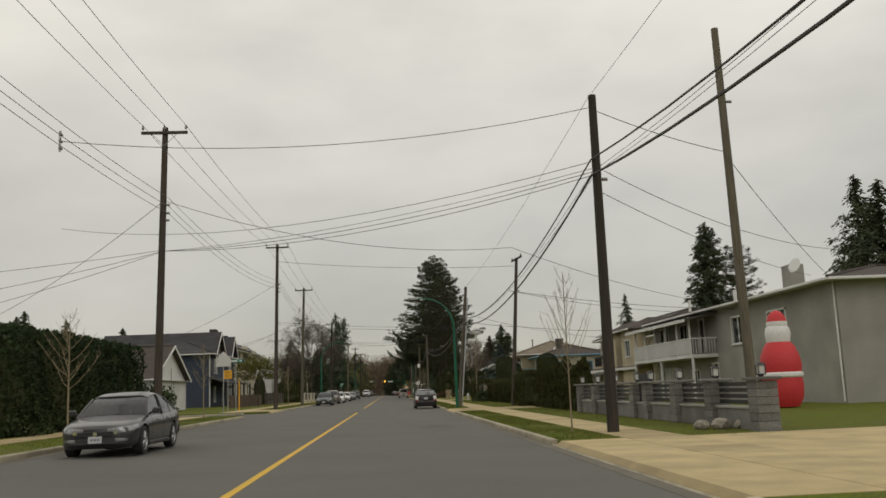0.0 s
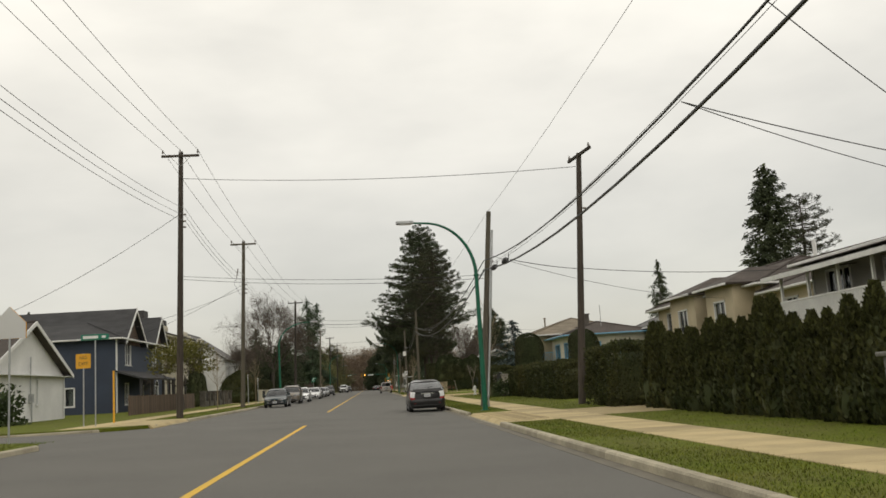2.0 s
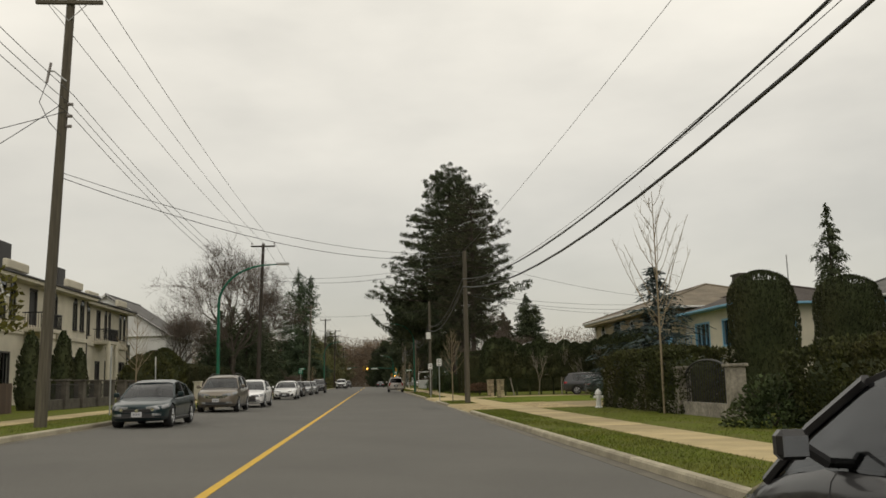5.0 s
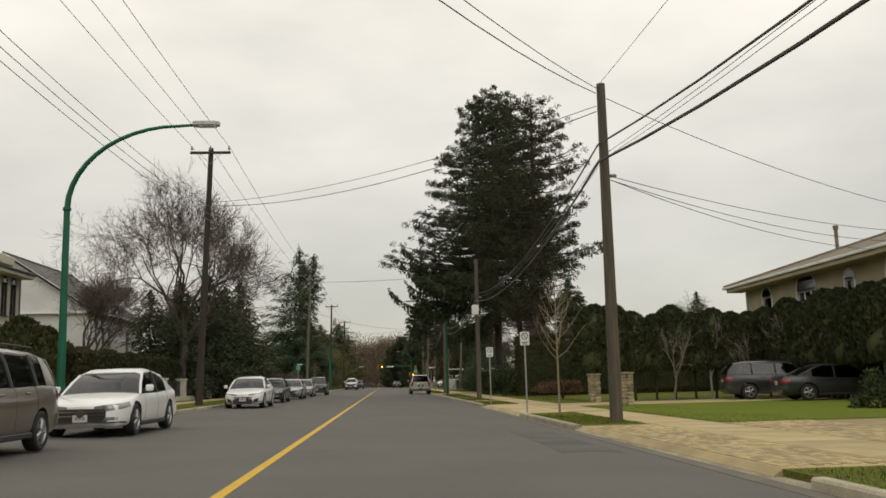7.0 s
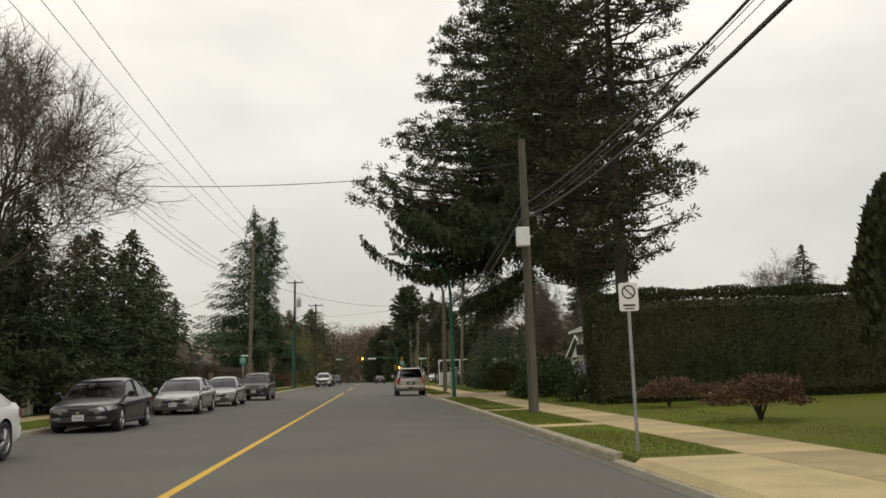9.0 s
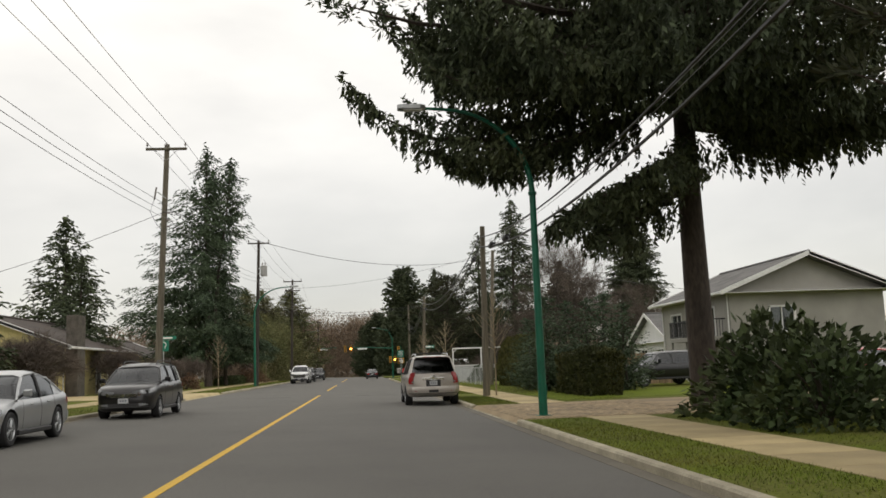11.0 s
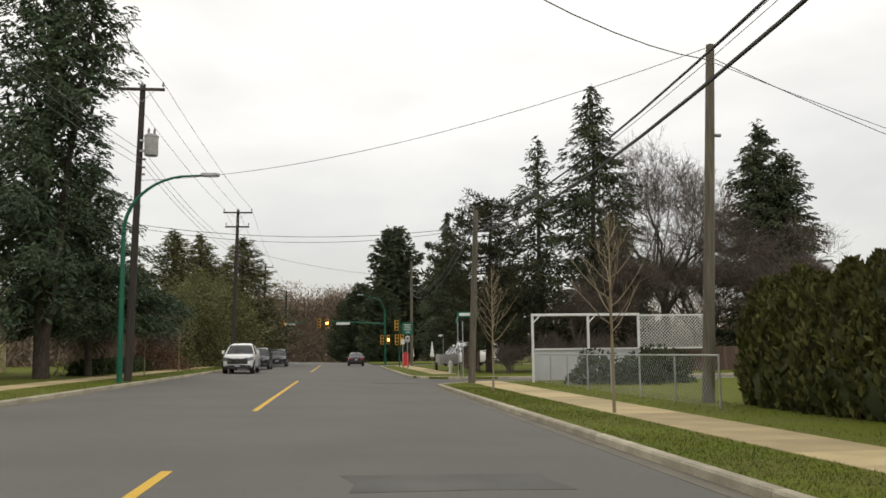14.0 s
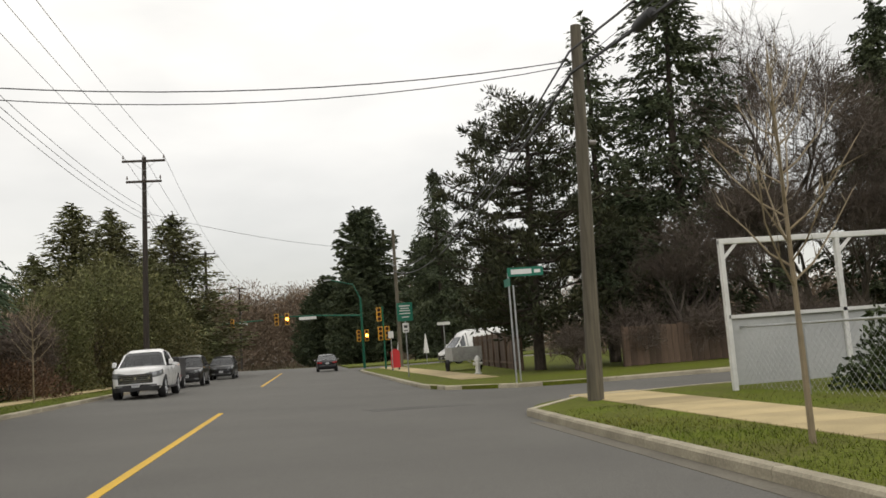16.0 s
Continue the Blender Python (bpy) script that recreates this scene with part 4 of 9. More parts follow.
def wheel_meshes():
    """Tyre and rim of unit radius, axle along x."""
    prof = [(0.62, -0.30), (0.70, -0.36), (0.90, -0.37), (0.985, -0.30), (1.0, -0.15), (1.0, 0.15), (0.985, 0.30), (0.90, 0.37), (0.70, 0.36), (0.62, 0.30)]
    n = 24
    t = Build()
    t.add([(w, r * math.cos(2 * math.pi * j / n), r * math.sin(2 * math.pi * j / n)) for r, w in prof for j in range(n)],
          [(i * n + j, i * n + (j + 1) % n, (i + 1) * n + (j + 1) % n, (i + 1) * n + j) for i in range(len(prof) - 1) for j in range(n)])
    rim = Build()
    for s in (-1, 1):
        ring = [(0.66, 0.33), (0.63, 0.34), (0.60, 0.27), (0.58, 0.12)]
        rim.add([(s * w, r * math.cos(2 * math.pi * j / n), r * math.sin(2 * math.pi * j / n)) for r, w in ring for j in range(n)],
                [(i * n + j, i * n + (j + 1) % n, (i + 1) * n + (j + 1) % n, (i + 1) * n + j) for i in range(3) for j in range(n)])
        for q in range(5):
            a = 2 * math.pi * q / 5
            for off in (-0.16, 0.16):
                rim.tube((s * 0.30, 0.1 * math.cos(a), 0.1 * math.sin(a)), (s * 0.27, 0.6 * math.cos(a + off), 0.6 * math.sin(a + off)), 0.075, 0.055, n=5)
        rim.tube((s * 0.20, 0, 0), (s * 0.33, 0, 0), 0.14, 0.11, n=10)
    disc = Build().tube((-0.12, 0, 0), (0.12, 0, 0), 0.585, n=18)
    return t.mesh("tyre", RUBBER, smooth=True), rim.mesh("rim", RIM, smooth=True), disc.mesh("brake_disc", PLASTIC)


TYRE_ME, RIM_ME, DISC_ME = wheel_meshes()


def car(name, shape, x, y, L, W, H, colour, label, facing=-1, wheel=0.33, group="parked cars", rear="", front="", rails=False, glass=None, trim=None, category="car", z=None, rz=None, cladding=False):
    """A car whose middle stands at (x, y); facing -1: its nose points to -y."""
    z = ground_z(x) if z is None else z
    ob = thing(name, x, y, z, label, category, group, (0 if facing < 0 else 180) if rz is None else rz)
    S = SHAPES[shape]
    hs = H / max(q[1] for q in S["cab"])
    gl = glass or CAR_GLASS
    yy = lambda u: (u - 0.5) * L
    bu, bz = [q[0] for q in S["belt"]], [q[1] * hs for q in S["belt"]]
    belt = lambda u: float(np.interp(u, bu, bz))
    lowz = S["low"]

    def half(u):
        return W / 2 * float(np.interp(u, [0, .012, .05, .14, .3, .7, .88, .96, .99, 1.0], [.64, .78, .91, .985, 1, 1, .985, .95, .90, .80]))

    us = sorted(set([round(q, 4) for q in bu] + [0.006, .03, .14, .18, .22, .36, .42, .48, .54, .66, .72, .78, .90, .96, .99]))
    nose = lambda u: 0.10 * max(0, 1 - u / 0.03) + 0.12 * max(0, 1 - (1 - u) / 0.03)
    rings = []

    def section(u):
        w, t, lo = half(u), belt(u), lowz + nose(u)
        q = t - lo
        return [(0, lo), (.78 * w, lo), (.90 * w, lo + .05 * q), (.965 * w, lo + .16 * q), (.985 * w, lo + .38 * q), (1.0 * w, lo + .58 * q), (.992 * w, lo + .74 * q), (.965 * w, lo + .89 * q), (.90 * w, t - .012), (.80 * w, t + .004), (.45 * w, t + .022), (0, t + .028)]

    def side_x(u, zz):
        sc = section(u)[2:9]
        return float(np.interp(zz, [c[1] for c in sc], [c[0] for c in sc]))

    def wrap(end, sg, a0, a1, lo, hi, out=.012, reach=.15, n=9, rows=4):
        """A closed shell over one end of the body: a runs 0 to 1 across the flat end, 1 to 2 round the corner along the flank; lo and hi are heights at its two ends."""
        def at(a, zz):
            u = max(0.0, a - 1) * reach
            ue = u if end == 0 else 1 - u
            return Vector((sg * min(a, 1.0) * side_x(ue, zz), yy(ue), zz))
        sh = Build()
        av = [a0 + (a1 - a0) * i / n for i in range(n + 1)]
        if a0 < 1 < a1:
            av = sorted(av + [1.0])
        for layer in (1, 0):
            for i, a in enumerate(av):
                f = (a - a0) / (a1 - a0)
                z0, z1 = lo[0] + (lo[1] - lo[0]) * f, hi[0] + (hi[1] - hi[0]) * f
                for k in range(rows + 1):
                    zz = z0 + (z1 - z0) * k / rows
                    turn = min(1.0, max(0.0, a - .8) * 1.6)
                    nv = Vector((sg * turn, (-1 if end == 0 else 1) * (1.15 - turn), 0)).normalized()
                    edge = .6 if k in (0, rows) or i in (0, len(av) - 1) else 1.0
                    p = at(a, zz) + nv * (out * edge if layer else -.03)
                    sh.v.append(tuple(p))
        m_, r_ = len(av), rows + 1
        base = m_ * r_
        quads = [(i * r_ + k, (i + 1) * r_ + k, (i + 1) * r_ + k + 1, i * r_ + k + 1) for i in range(m_ - 1) for k in range(rows)]
        rim = [i * r_ for i in range(m_)] + [(m_ - 1) * r_ + k for k in range(1, r_)] + [i * r_ + rows for i in range(m_ - 2, -1, -1)] + [k for k in range(rows - 1, 0, -1)]
        faces = quads + [tuple(q + base for q in f[::-1]) for f in quads] + [(rim[i], rim[(i + 1) % len(rim)], rim[(i + 1) % len(rim)] + base, rim[i] + base) for i in range(len(rim))]
        if (sg > 0) == (end == 0):
            faces = [f[::-1] for f in faces]
        sh.f += faces
        sh.m += [0] * len(faces)
        return sh

    for u in us:
        sec = section(u)
        ring = sec + [(-a, b) for a, b in sec[-2:0:-1]]
        rings.append([(a, yy(u), b) for a, b in ring])
    n = len(rings[0])
    bd = Build()
    bd.add([p for r in rings for p in r], [(i * n + j, i * n + (j + 1) % n, (i + 1) * n + (j + 1) % n, (i + 1) * n + j) for i in range(len(rings) - 1) for j in range(n)] + [tuple(range(n - 1, -1, -1)), tuple(range((len(rings) - 1) * n, len(rings) * n))])
    me = bd.mesh("body", [colour, PLASTIC])
    tmp = bpy.data.objects.new("tmp", me)
    scene.collection.objects.link(tmp)
    cut = Build()
    for u in (S["front"], S["rear"]):
        cut.tube((-W, yy(u), wheel), (W, yy(u), wheel), wheel * 1.17, n=28, k=1)
    cme = cut.mesh("cut", [colour, PLASTIC])
    cob = bpy.data.objects.new("cut", cme)
    scene.collection.objects.link(cob)
    md = tmp.modifiers.new("arches", "BOOLEAN")
    md.object, md.operation, md.solver = cob, "DIFFERENCE", "EXACT"
    done = bpy.data.meshes.new_from_object(tmp.evaluated_get(bpy.context.evaluated_depsgraph_get()))
    done.name = "body"
    bpy.data.objects.remove(tmp)
    bpy.data.objects.remove(cob)
    done.polygons.foreach_set("use_smooth", [True] * len(done.polygons))
    done.set_sharp_from_angle(angle=radians(34))
    body = part("body", done, None, ob)
    # greenhouse
    cu, cz = [q[0] for q in S["cab"]], [q[1] * hs for q in S["cab"]]
    g = Build()
    sec_n = 8
    for u, t in zip(cu, cz):
        zb = min(belt(u) - 0.03, t)
        wb = half(u) * 0.925
        wt = wb - 0.34 * (t - zb) - 0.02
        wt = max(wt, wb * 0.62)
        g.v += [(wb, yy(u), zb), (wb - (wb - wt) * .55, yy(u), zb + (t - zb) * .62), (wt + 0.02, yy(u), t - (t - zb) * .1), (wt - .12, yy(u), t), (-(wt - .12), yy(u), t), (-wt - 0.02, yy(u), t - (t - zb) * .1), (-(wb - (wb - wt) * .55), yy(u), zb + (t - zb) * .62), (-wb, yy(u), zb)]
    m = len(cu)
    for i in range(m - 1):
        for j in range(sec_n - 1):
            g.f.append((i * 8 + j, (i + 1) * 8 + j, (i + 1) * 8 + j + 1, i * 8 + j + 1))
            g.m.append(0)
    part("window_glass", g, gl, ob, "tinted glass all round", smooth=True)
    # roof skin over the middle stations
    r0, r1 = S["roof"]
    idx = [i for i in range(m) if r0 - 1e-6 <= cu[i] <= r1 + 1e-6]
    rf = Build()
    for i in idx:
        ps = [Vector(g.v[i * 8 + j]) for j in (2, 3, 4, 5)]
        a, d = ps[0], ps[3]
        rf.v += [(a.x + .012, a.y, a.z - 0.035), (a.x + .008, a.y, a.z + .008), (ps[1].x, ps[1].y, ps[1].z + .018), (0, a.y, ps[1].z + .03), (ps[2].x, ps[2].y, ps[2].z + .018), (d.x - .008, d.y, d.z + .008), (d.x - .012, d.y, d.z - 0.035)]
    k = len(idx)
    for i in range(k - 1):
        for j in range(6):
            rf.f.append((i * 7 + j, (i + 1) * 7 + j, (i + 1) * 7 + j + 1, i * 7 + j + 1))
            rf.m.append(0)
    for e in (0, k - 1):
        rf.f.append(tuple(e * 7 + j for j in range(7)))
        rf.m.append(0)
    roof = part("roof", rf, colour, ob, smooth=True)
    for s in (0, 7):
        sg = 1 if s == 0 else -1
        col = lambda i, j: Vector(g.v[i * 8 + (j if s == 0 else 7 - j)]) + Vector((sg * 0.006, 0, 0))
        part("pillar", Build().path([col(0, 0)] + [col(i, 2) for i in range(1, idx[0] + 1)], 0.033, n=6), colour, ob, smooth=True)
        part("pillar", Build().path([col(i, 2) for i in range(idx[-1], m)], 0.03 if shape != "hatch" else .018, n=6, r_end=0.02), colour, ob, smooth=True)
        qi = [i for i in range(m) if cu[i] >= S["cp"] - 1e-6]
        qp = Build()
        for i in qi:
            qp.v += [tuple(col(i, 0) + Vector((sg * .004, 0, 0))), tuple(col(i, 1) + Vector((sg * .004, 0, .002))), tuple(col(i, 2) + Vector((sg * .003, 0, .004)))]
        for i in range(len(qi) - 1):
            for j in range(2):
                qp.f.append((i * 3 + j, (i + 1) * 3 + j, (i + 1) * 3 + j + 1, i * 3 + j + 1))
                qp.m.append(0)
        part("rear_pillar", qp, colour, ob, smooth=True)
        for ub in ((S["bp"],) if shape not in ("suv", "truck_suv") else (S["bp"], .76)):
            i = max(j for j in range(m) if cu[j] <= ub)
            f = (ub - cu[i]) / (cu[i + 1] - cu[i])
            tp = col(i, 2).lerp(col(i + 1, 2), f)
            md_ = col(i, 1).lerp(col(i + 1, 1), f)
            bt = col(i, 0).lerp(col(i + 1, 0), f)
            part("pillar", Build().path([bt, md_, tp], 0.034, n=6), PLASTIC, ob, smooth=True)
        # mirror, handles, sill
        um = .30 if shape in ("sedan", "hatch") else .29
        um = .17 if shape == "van" else um
        um = .345 if shape == "truck_suv" else um
        hx, hz = sg * (half(um) + .10), belt(um) + .04
        mir = part("door_mirror", Build().box(hx, yy(um) + .02, hz - .02, .17, .10, .15 if shape in ("sedan", "hatch", "suv") else .22), colour if rear != "black" else PLASTIC, ob, bevel=.03)
        part("mirror_arm", Build().path([(sg * (half(um) - .10), yy(um) + .02, hz - .05), (sg * (half(um) + .02), yy(um) + .02, hz + .03), (hx, yy(um) + .02, hz + .05)], .03, n=6), PLASTIC, mir)
        part("mirror_glass", Build().box(hx, yy(um) + .073, hz + .0, .13, .004, .10), CHROME, mir)
        for uh in (.44, .66) if shape not in ("van",) else (.27,):
            part("door_handle", Build().box(sg * (half(uh) * .975), yy(uh), belt(uh) - .16 * hs, .04, .19, .035), trim or colour, ob, bevel=.01)
        for ud in (.33, .56, .745) if shape in ("sedan", "hatch", "suv", "truck_suv") else ((.30, .48, .615) if shape == "pickup" else (.21, .31)):
            part("door_gap", Build().path([(sg * (c[0] - .002), yy(ud), c[1]) for c in section(ud)[3:9]], .006, n=4), PLASTIC, ob)
        part("sill_trim", Build().box(sg * half(.5) * .93, yy(.5), lowz - .01, .10, L * (S["rear"] - S["front"]) - 2.5 * wheel, .10), PLASTIC, ob, bevel=.02)
        if cladding:
            for u in (S["front"], S["rear"]):
                ringp = [(sg * (half(u) * .985), yy(u) + wheel * 1.2 * math.cos(t), wheel + wheel * 1.2 * math.sin(t)) for t in [math.pi * (-.05 + 1.1 * q / 12) for q in range(13)]]
                part("arch_trim", Build().path(ringp, .035, n=5), PLASTIC, ob, smooth=True)
        if rails:
            rz_ = max(cz) - .0
            xr = sg * (abs(g.v[idx[1] * 8 + 3][0]) + .02)
            part("roof_rail", Build().path([(xr, yy(r0 + .05), rz_ - .03), (xr, yy(r0 + .09), rz_ + .07), (xr, yy(.6), rz_ + .09), (xr, yy(r1 - .06), rz_ + .07), (xr, yy(r1 - .02), rz_ - .03)], .02, n=6), CHROME if trim else PLASTIC, ob, smooth=True)
    # interior
    it = Build()
    zs = belt(.45) - .25
    for u in (.46, .66):
        for sx in (-.36, .36):
            it.box(sx, yy(u), lowz + .1, .48, .5, zs - lowz)
            it.box(sx, yy(u) + .25, zs, .46, .14, .52 * hs, taper=.8)
    it.box(0, yy(cu[1]) + .1, zs - .2, W * .8, .4, .3)
    it.box(0, yy(.55), lowz + .06, W * .86, L * .5, .08)
    part("seats", it, CABIN, ob, bevel=.04)
    # wheels
    for u in (S["front"], S["rear"]):
        for sg in (-1, 1):
            w = new("wheel", TYRE_ME)
            w.parent = ob
            w.matrix_basis = Matrix.LocRotScale((sg * (W / 2 - wheel * .36), yy(u), wheel), None, (wheel * .95, wheel, wheel))
            for nm, me2 in (("rim", RIM_ME), ("brake_disc", DISC_ME)):
                r_ = new(nm, me2)
                r_.parent = w
    # nose
    f0 = yy(0)
    hb = belt(.03)
    tall = shape in ("truck_suv", "pickup", "van")
    gw, gh = (W * .46, .30 if tall else (.12 if front != "black" else .06))
    if front == "wide":
        gw, gh = W * .56, .22
    if shape == "pickup":
        gw, gh = W * .64, .36
    gz0 = belt(0) - (.40 if shape == "pickup" else .36 if tall else (.15 if front != "wide" else .24))
    fm = part("grille", Build().box(0, f0 + .01, gz0, gw, .05, gh), PLASTIC, ob, bevel=.012)
    nb = 4 if tall else (3 if front != "wide" else 2)
    for i in range(nb):
        if front == "black":
            break
        part("grille_bar", Build().box(0, f0 - .02, gz0 + gh * (i + .7) / (nb + .6), gw * .95, .014, .016 if front != "wide" else .026), CHROME if tall or front == "wide" or rails else PLASTIC, fm)
    part("badge", Build().tube((0, f0 - .035, gz0 + gh * .55), (0, f0 - .018, gz0 + gh * .55), .05 if front != "wide" else .085, n=14), CHROME, fm, smooth=True)
    for sg in (-1, 1):
        if front == "black":
            part("lower_grille", wrap(0, sg, 0.0, .78, (lowz + .03, lowz + .03), (lowz + .33, lowz + .20), .016, n=6, rows=3), PLASTIC, ob, "wide black lower grille", smooth=True)
        else:
            part("lower_grille", wrap(0, sg, 0.0, .98, (lowz + .13, lowz + .13), (lowz + .24, lowz + .22), .010, n=5, rows=2), PLASTIC, ob, smooth=True)
        part("bumper_lip", wrap(0, sg, 0.0, 1.5, (lowz + .11, lowz + .09), (lowz + .14, lowz + .12), .02, n=7, rows=2), PLASTIC, ob, smooth=True)
        zl, zh = belt(0) - (.15 if front == "wide" or not tall and front != "black" else .07 if not tall else .30), belt(0) + (.045 if not tall else -.02)
        zs = belt(.07) - belt(0)
        hl = part("headlight", wrap(0, sg, .52, 1.72, (zl + .03, zl + .10 + zs * .5), (zh - .02, zh + zs * .75 - .035), .010, n=9), LAMP_CLEAR, ob, "clear headlight glass", smooth=True)
        part("lamp_reflector", Build().tube((sg * half(0) * .80, f0 - .004, zl + .09), (sg * half(0) * .80, f0 - .016, zl + .09), .05, .045, n=12), CHROME, hl, smooth=True)
        if shape == "pickup":
            part("lower_valance", wrap(0, sg, 0, 1.3, (lowz - .02, lowz - .02), (lowz + .15, lowz + .15), .03, n=7, rows=2), PLASTIC, ob, smooth=True)
        if front == "black":
            part("fog_recess", wrap(0, sg, .91, 1.10, (lowz + .07, lowz + .09), (lowz + .20, lowz + .27), .014, n=4, rows=2), PLASTIC, ob, smooth=True)
        else:
            part("fog_lamp", wrap(0, sg, .80, 1.12, (lowz + .15, lowz + .16), (lowz + .23, lowz + .22), .014, n=4, rows=2), LAMP_CLEAR, ob, smooth=True)
    pz = max(lowz + .13, gz0 - .165)
    pl = part("number_plate", Build().box(0, f0 - .022, pz, .30, .012, .15), PLATE, ob)
    for k in range(3):
        part("plate_lettering", Build().box(-.075 + .075 * k, f0 - .030, pz + .05, .055, .003, .05), PLATE_BLUE, pl)
    # tail
    e = yy(1)
    tb = belt(.97)
    te = belt(1.0)
    if rear == "tall":
        for sg in (-1, 1):
            tl = part("tail_light", wrap(1, sg, .925, 1.22, (lowz + .50, lowz + .52), (te + .10, te + .10), .014, reach=.08), LAMP_RED, ob, "tall red tail light", smooth=True)
            part("reverse_lamp", wrap(1, sg, .92, 1.0, (lowz + .55, lowz + .55), (lowz + .61, lowz + .61), .018, n=3, rows=2), LAMP_CLEAR, tl)
            part("rear_bumper", wrap(1, sg, 0, 1.8, (lowz + .14, lowz + .16), (lowz + .40, lowz + .40), .045, reach=.06), colour, ob, smooth=True)
            part("bumper_under", wrap(1, sg, 0, 1.4, (lowz + .125, lowz + .13), (lowz + .16, lowz + .18), .025, reach=.06, rows=2), PLASTIC, ob, smooth=True)
            part("bumper_reflector", wrap(1, sg, .76, .94, (lowz + .20, lowz + .20), (lowz + .25, lowz + .25), .05, n=3, rows=2), LAMP_RED, ob)
        part("plate_recess", Build().box(0, e + .004, tb - .50, .56, .012, .24), PLASTIC, ob, bevel=.004)
        cb = part("chrome_bar", Build().box(0, e + .014, tb - .25, W * .40, .03, .07), CHROME, ob, "chrome bar with a round badge", bevel=.01)
        pts = [(.10 * math.cos(t), e + .034, tb - .19 + .10 * math.sin(t)) for t in [2 * math.pi * q / 20 for q in range(21)]]
        part("badge", Build().path(pts, .018, n=6).tube((0, e + .02, tb - .19), (0, e + .036, tb - .19), .062, n=16), CHROME, cb, smooth=True)
        part("tow_cover", Build().box(0, e + .042, lowz + .17, .36, .02, .10), PLASTIC, ob)
        for k in (-1, 1):
            part("tailgate_gap", Build().path([(k * W * .365, e + .004, lowz + .46), (k * W * .36, e + .003, te - .04)], .006, n=4), PLASTIC, ob)
        part("spoiler", Build().box(0, yy(.955), max(cz) - .075, W * .66, .16, .04), colour, ob, bevel=.018)
        part("brake_strip", Build().box(0, yy(.955) + .082, max(cz) - .065, W * .34, .012, .022), LAMP_RED, ob, "red high brake light strip")
        part("window_sill_trim", Build().box(0, e - .03, tb + .0, W * .70, .03, .03), PLASTIC, ob, bevel=.006)
        part("rear_wiper", Build().path([(.05, e - .03, tb + .06), (.45, e - .06, tb + .10)], .012, n=5), PLASTIC, ob)
        part("exhaust", Build().tube((W * .36, e - .1, lowz - .01), (W * .36, e + .06, lowz - .01), .04, n=10), STEEL, ob, smooth=True)
        for k in (-1, 1):
            part("roof_bar", Build().box(0, yy(.62 + .12 * k), max(cz) + .10, W * .62, .05, .03), PLASTIC, ob, bevel=.008)
        pz, py = tb - .455, e + .014
    elif rear == "hatch":
        for sg in (-1, 1):
            tl = part("tail_light", wrap(1, sg, .86, 1.30, (.68 * hs, .72 * hs), (te - .03, te + .02), .018, reach=.11), LAMP_BRIGHT, ob, "clear tail light over a red band", smooth=True)
            part("red_lens", wrap(1, sg, .84, 1.30, (.585 * hs, .64 * hs), (.685 * hs, .725 * hs), .018, reach=.11), LAMP_RED, tl, smooth=True)
            part("red_edge", wrap(1, sg, 1.28, 1.55, (.64 * hs, .70 * hs), (te + .02, te + .03), .018, reach=.11, n=4), LAMP_RED, tl, smooth=True)
            part("rear_bumper", wrap(1, sg, 0, 1.9, (lowz + .18, lowz + .16), (.60 * hs, .60 * hs), .040, reach=.07), colour, ob, smooth=True)
            part("bumper_under", wrap(1, sg, 0, 1.5, (lowz + .125, lowz + .13), (lowz + .19, lowz + .18), .026, reach=.07, rows=2), PLASTIC, ob, smooth=True)
            part("bumper_reflector", wrap(1, sg, .74, .95, (lowz + .22, lowz + .22), (lowz + .26, lowz + .26), .046, n=3, rows=2), LAMP_RED, ob)
            part("lower_window", wrap(1, sg, 0, .80, (te - .10, te - .10), (te - .01, te - .01), .008, n=4, rows=2), DARK_GLASS, ob, "upright lower rear window")
        part("spoiler", Build().box(0, yy(.975), tb - .005, W * .78, .12, .03), colour, ob, bevel=.014)
        part("tailgate_trim", Build().box(0, e + .010, .845 * hs, .62, .02, .03), CHROME, ob, bevel=.006)
        part("tailgate_gap", Build().path([(-.58, e + .006, te - .12), (-.55, e + .006, .62 * hs), (-.40, e + .008, .585 * hs), (.40, e + .008, .585 * hs), (.55, e + .006, .62 * hs), (.58, e + .006, te - .12)], .007, n=4), PLASTIC, ob)
        part("plate_recess", Build().box(0, e + .004, .70 * hs, .50, .01, .17), PLASTIC, ob)
        part("rear_wiper", Build().path([(-.30, yy(.84), 1.30 * hs), (-.05, yy(.9), 1.19 * hs), (.10, yy(.93), 1.12 * hs)], .014, n=5), PLASTIC, ob)
        part("antenna", Build().tube((0, yy(.62), 1.49 * hs), (0, yy(.64), 1.61 * hs), .01, n=5), PLASTIC, ob)
        part("badge", Build().tube((0, e + .006, te - .145), (0, e + .018, te - .145), .045, n=12), CHROME, ob, smooth=True)
        pz, py = .705 * hs, e + .014
    else:
        for sg in (-1, 1):
            part("tail_light", wrap(1, sg, .62, 1.6, (te - .17, te - .13), (te - .02, te + .01), .012, reach=.09), LAMP_RED, ob, "red tail light", smooth=True)
            part("rear_bumper", wrap(1, sg, 0, 1.7, (lowz + .14, lowz + .14), (lowz + .36, lowz + .36), .035, reach=.07), colour, ob, smooth=True)
        pz, py = te - .22, e + .014
    pl = part("number_plate", Build().box(0, py, pz, .30, .014, .15), PLATE, ob)
    for k in range(3):
        part("plate_lettering", Build().box(-.075 + .075 * k, py + .009, pz + .05, .055, .003, .05), PLATE_BLUE, pl)
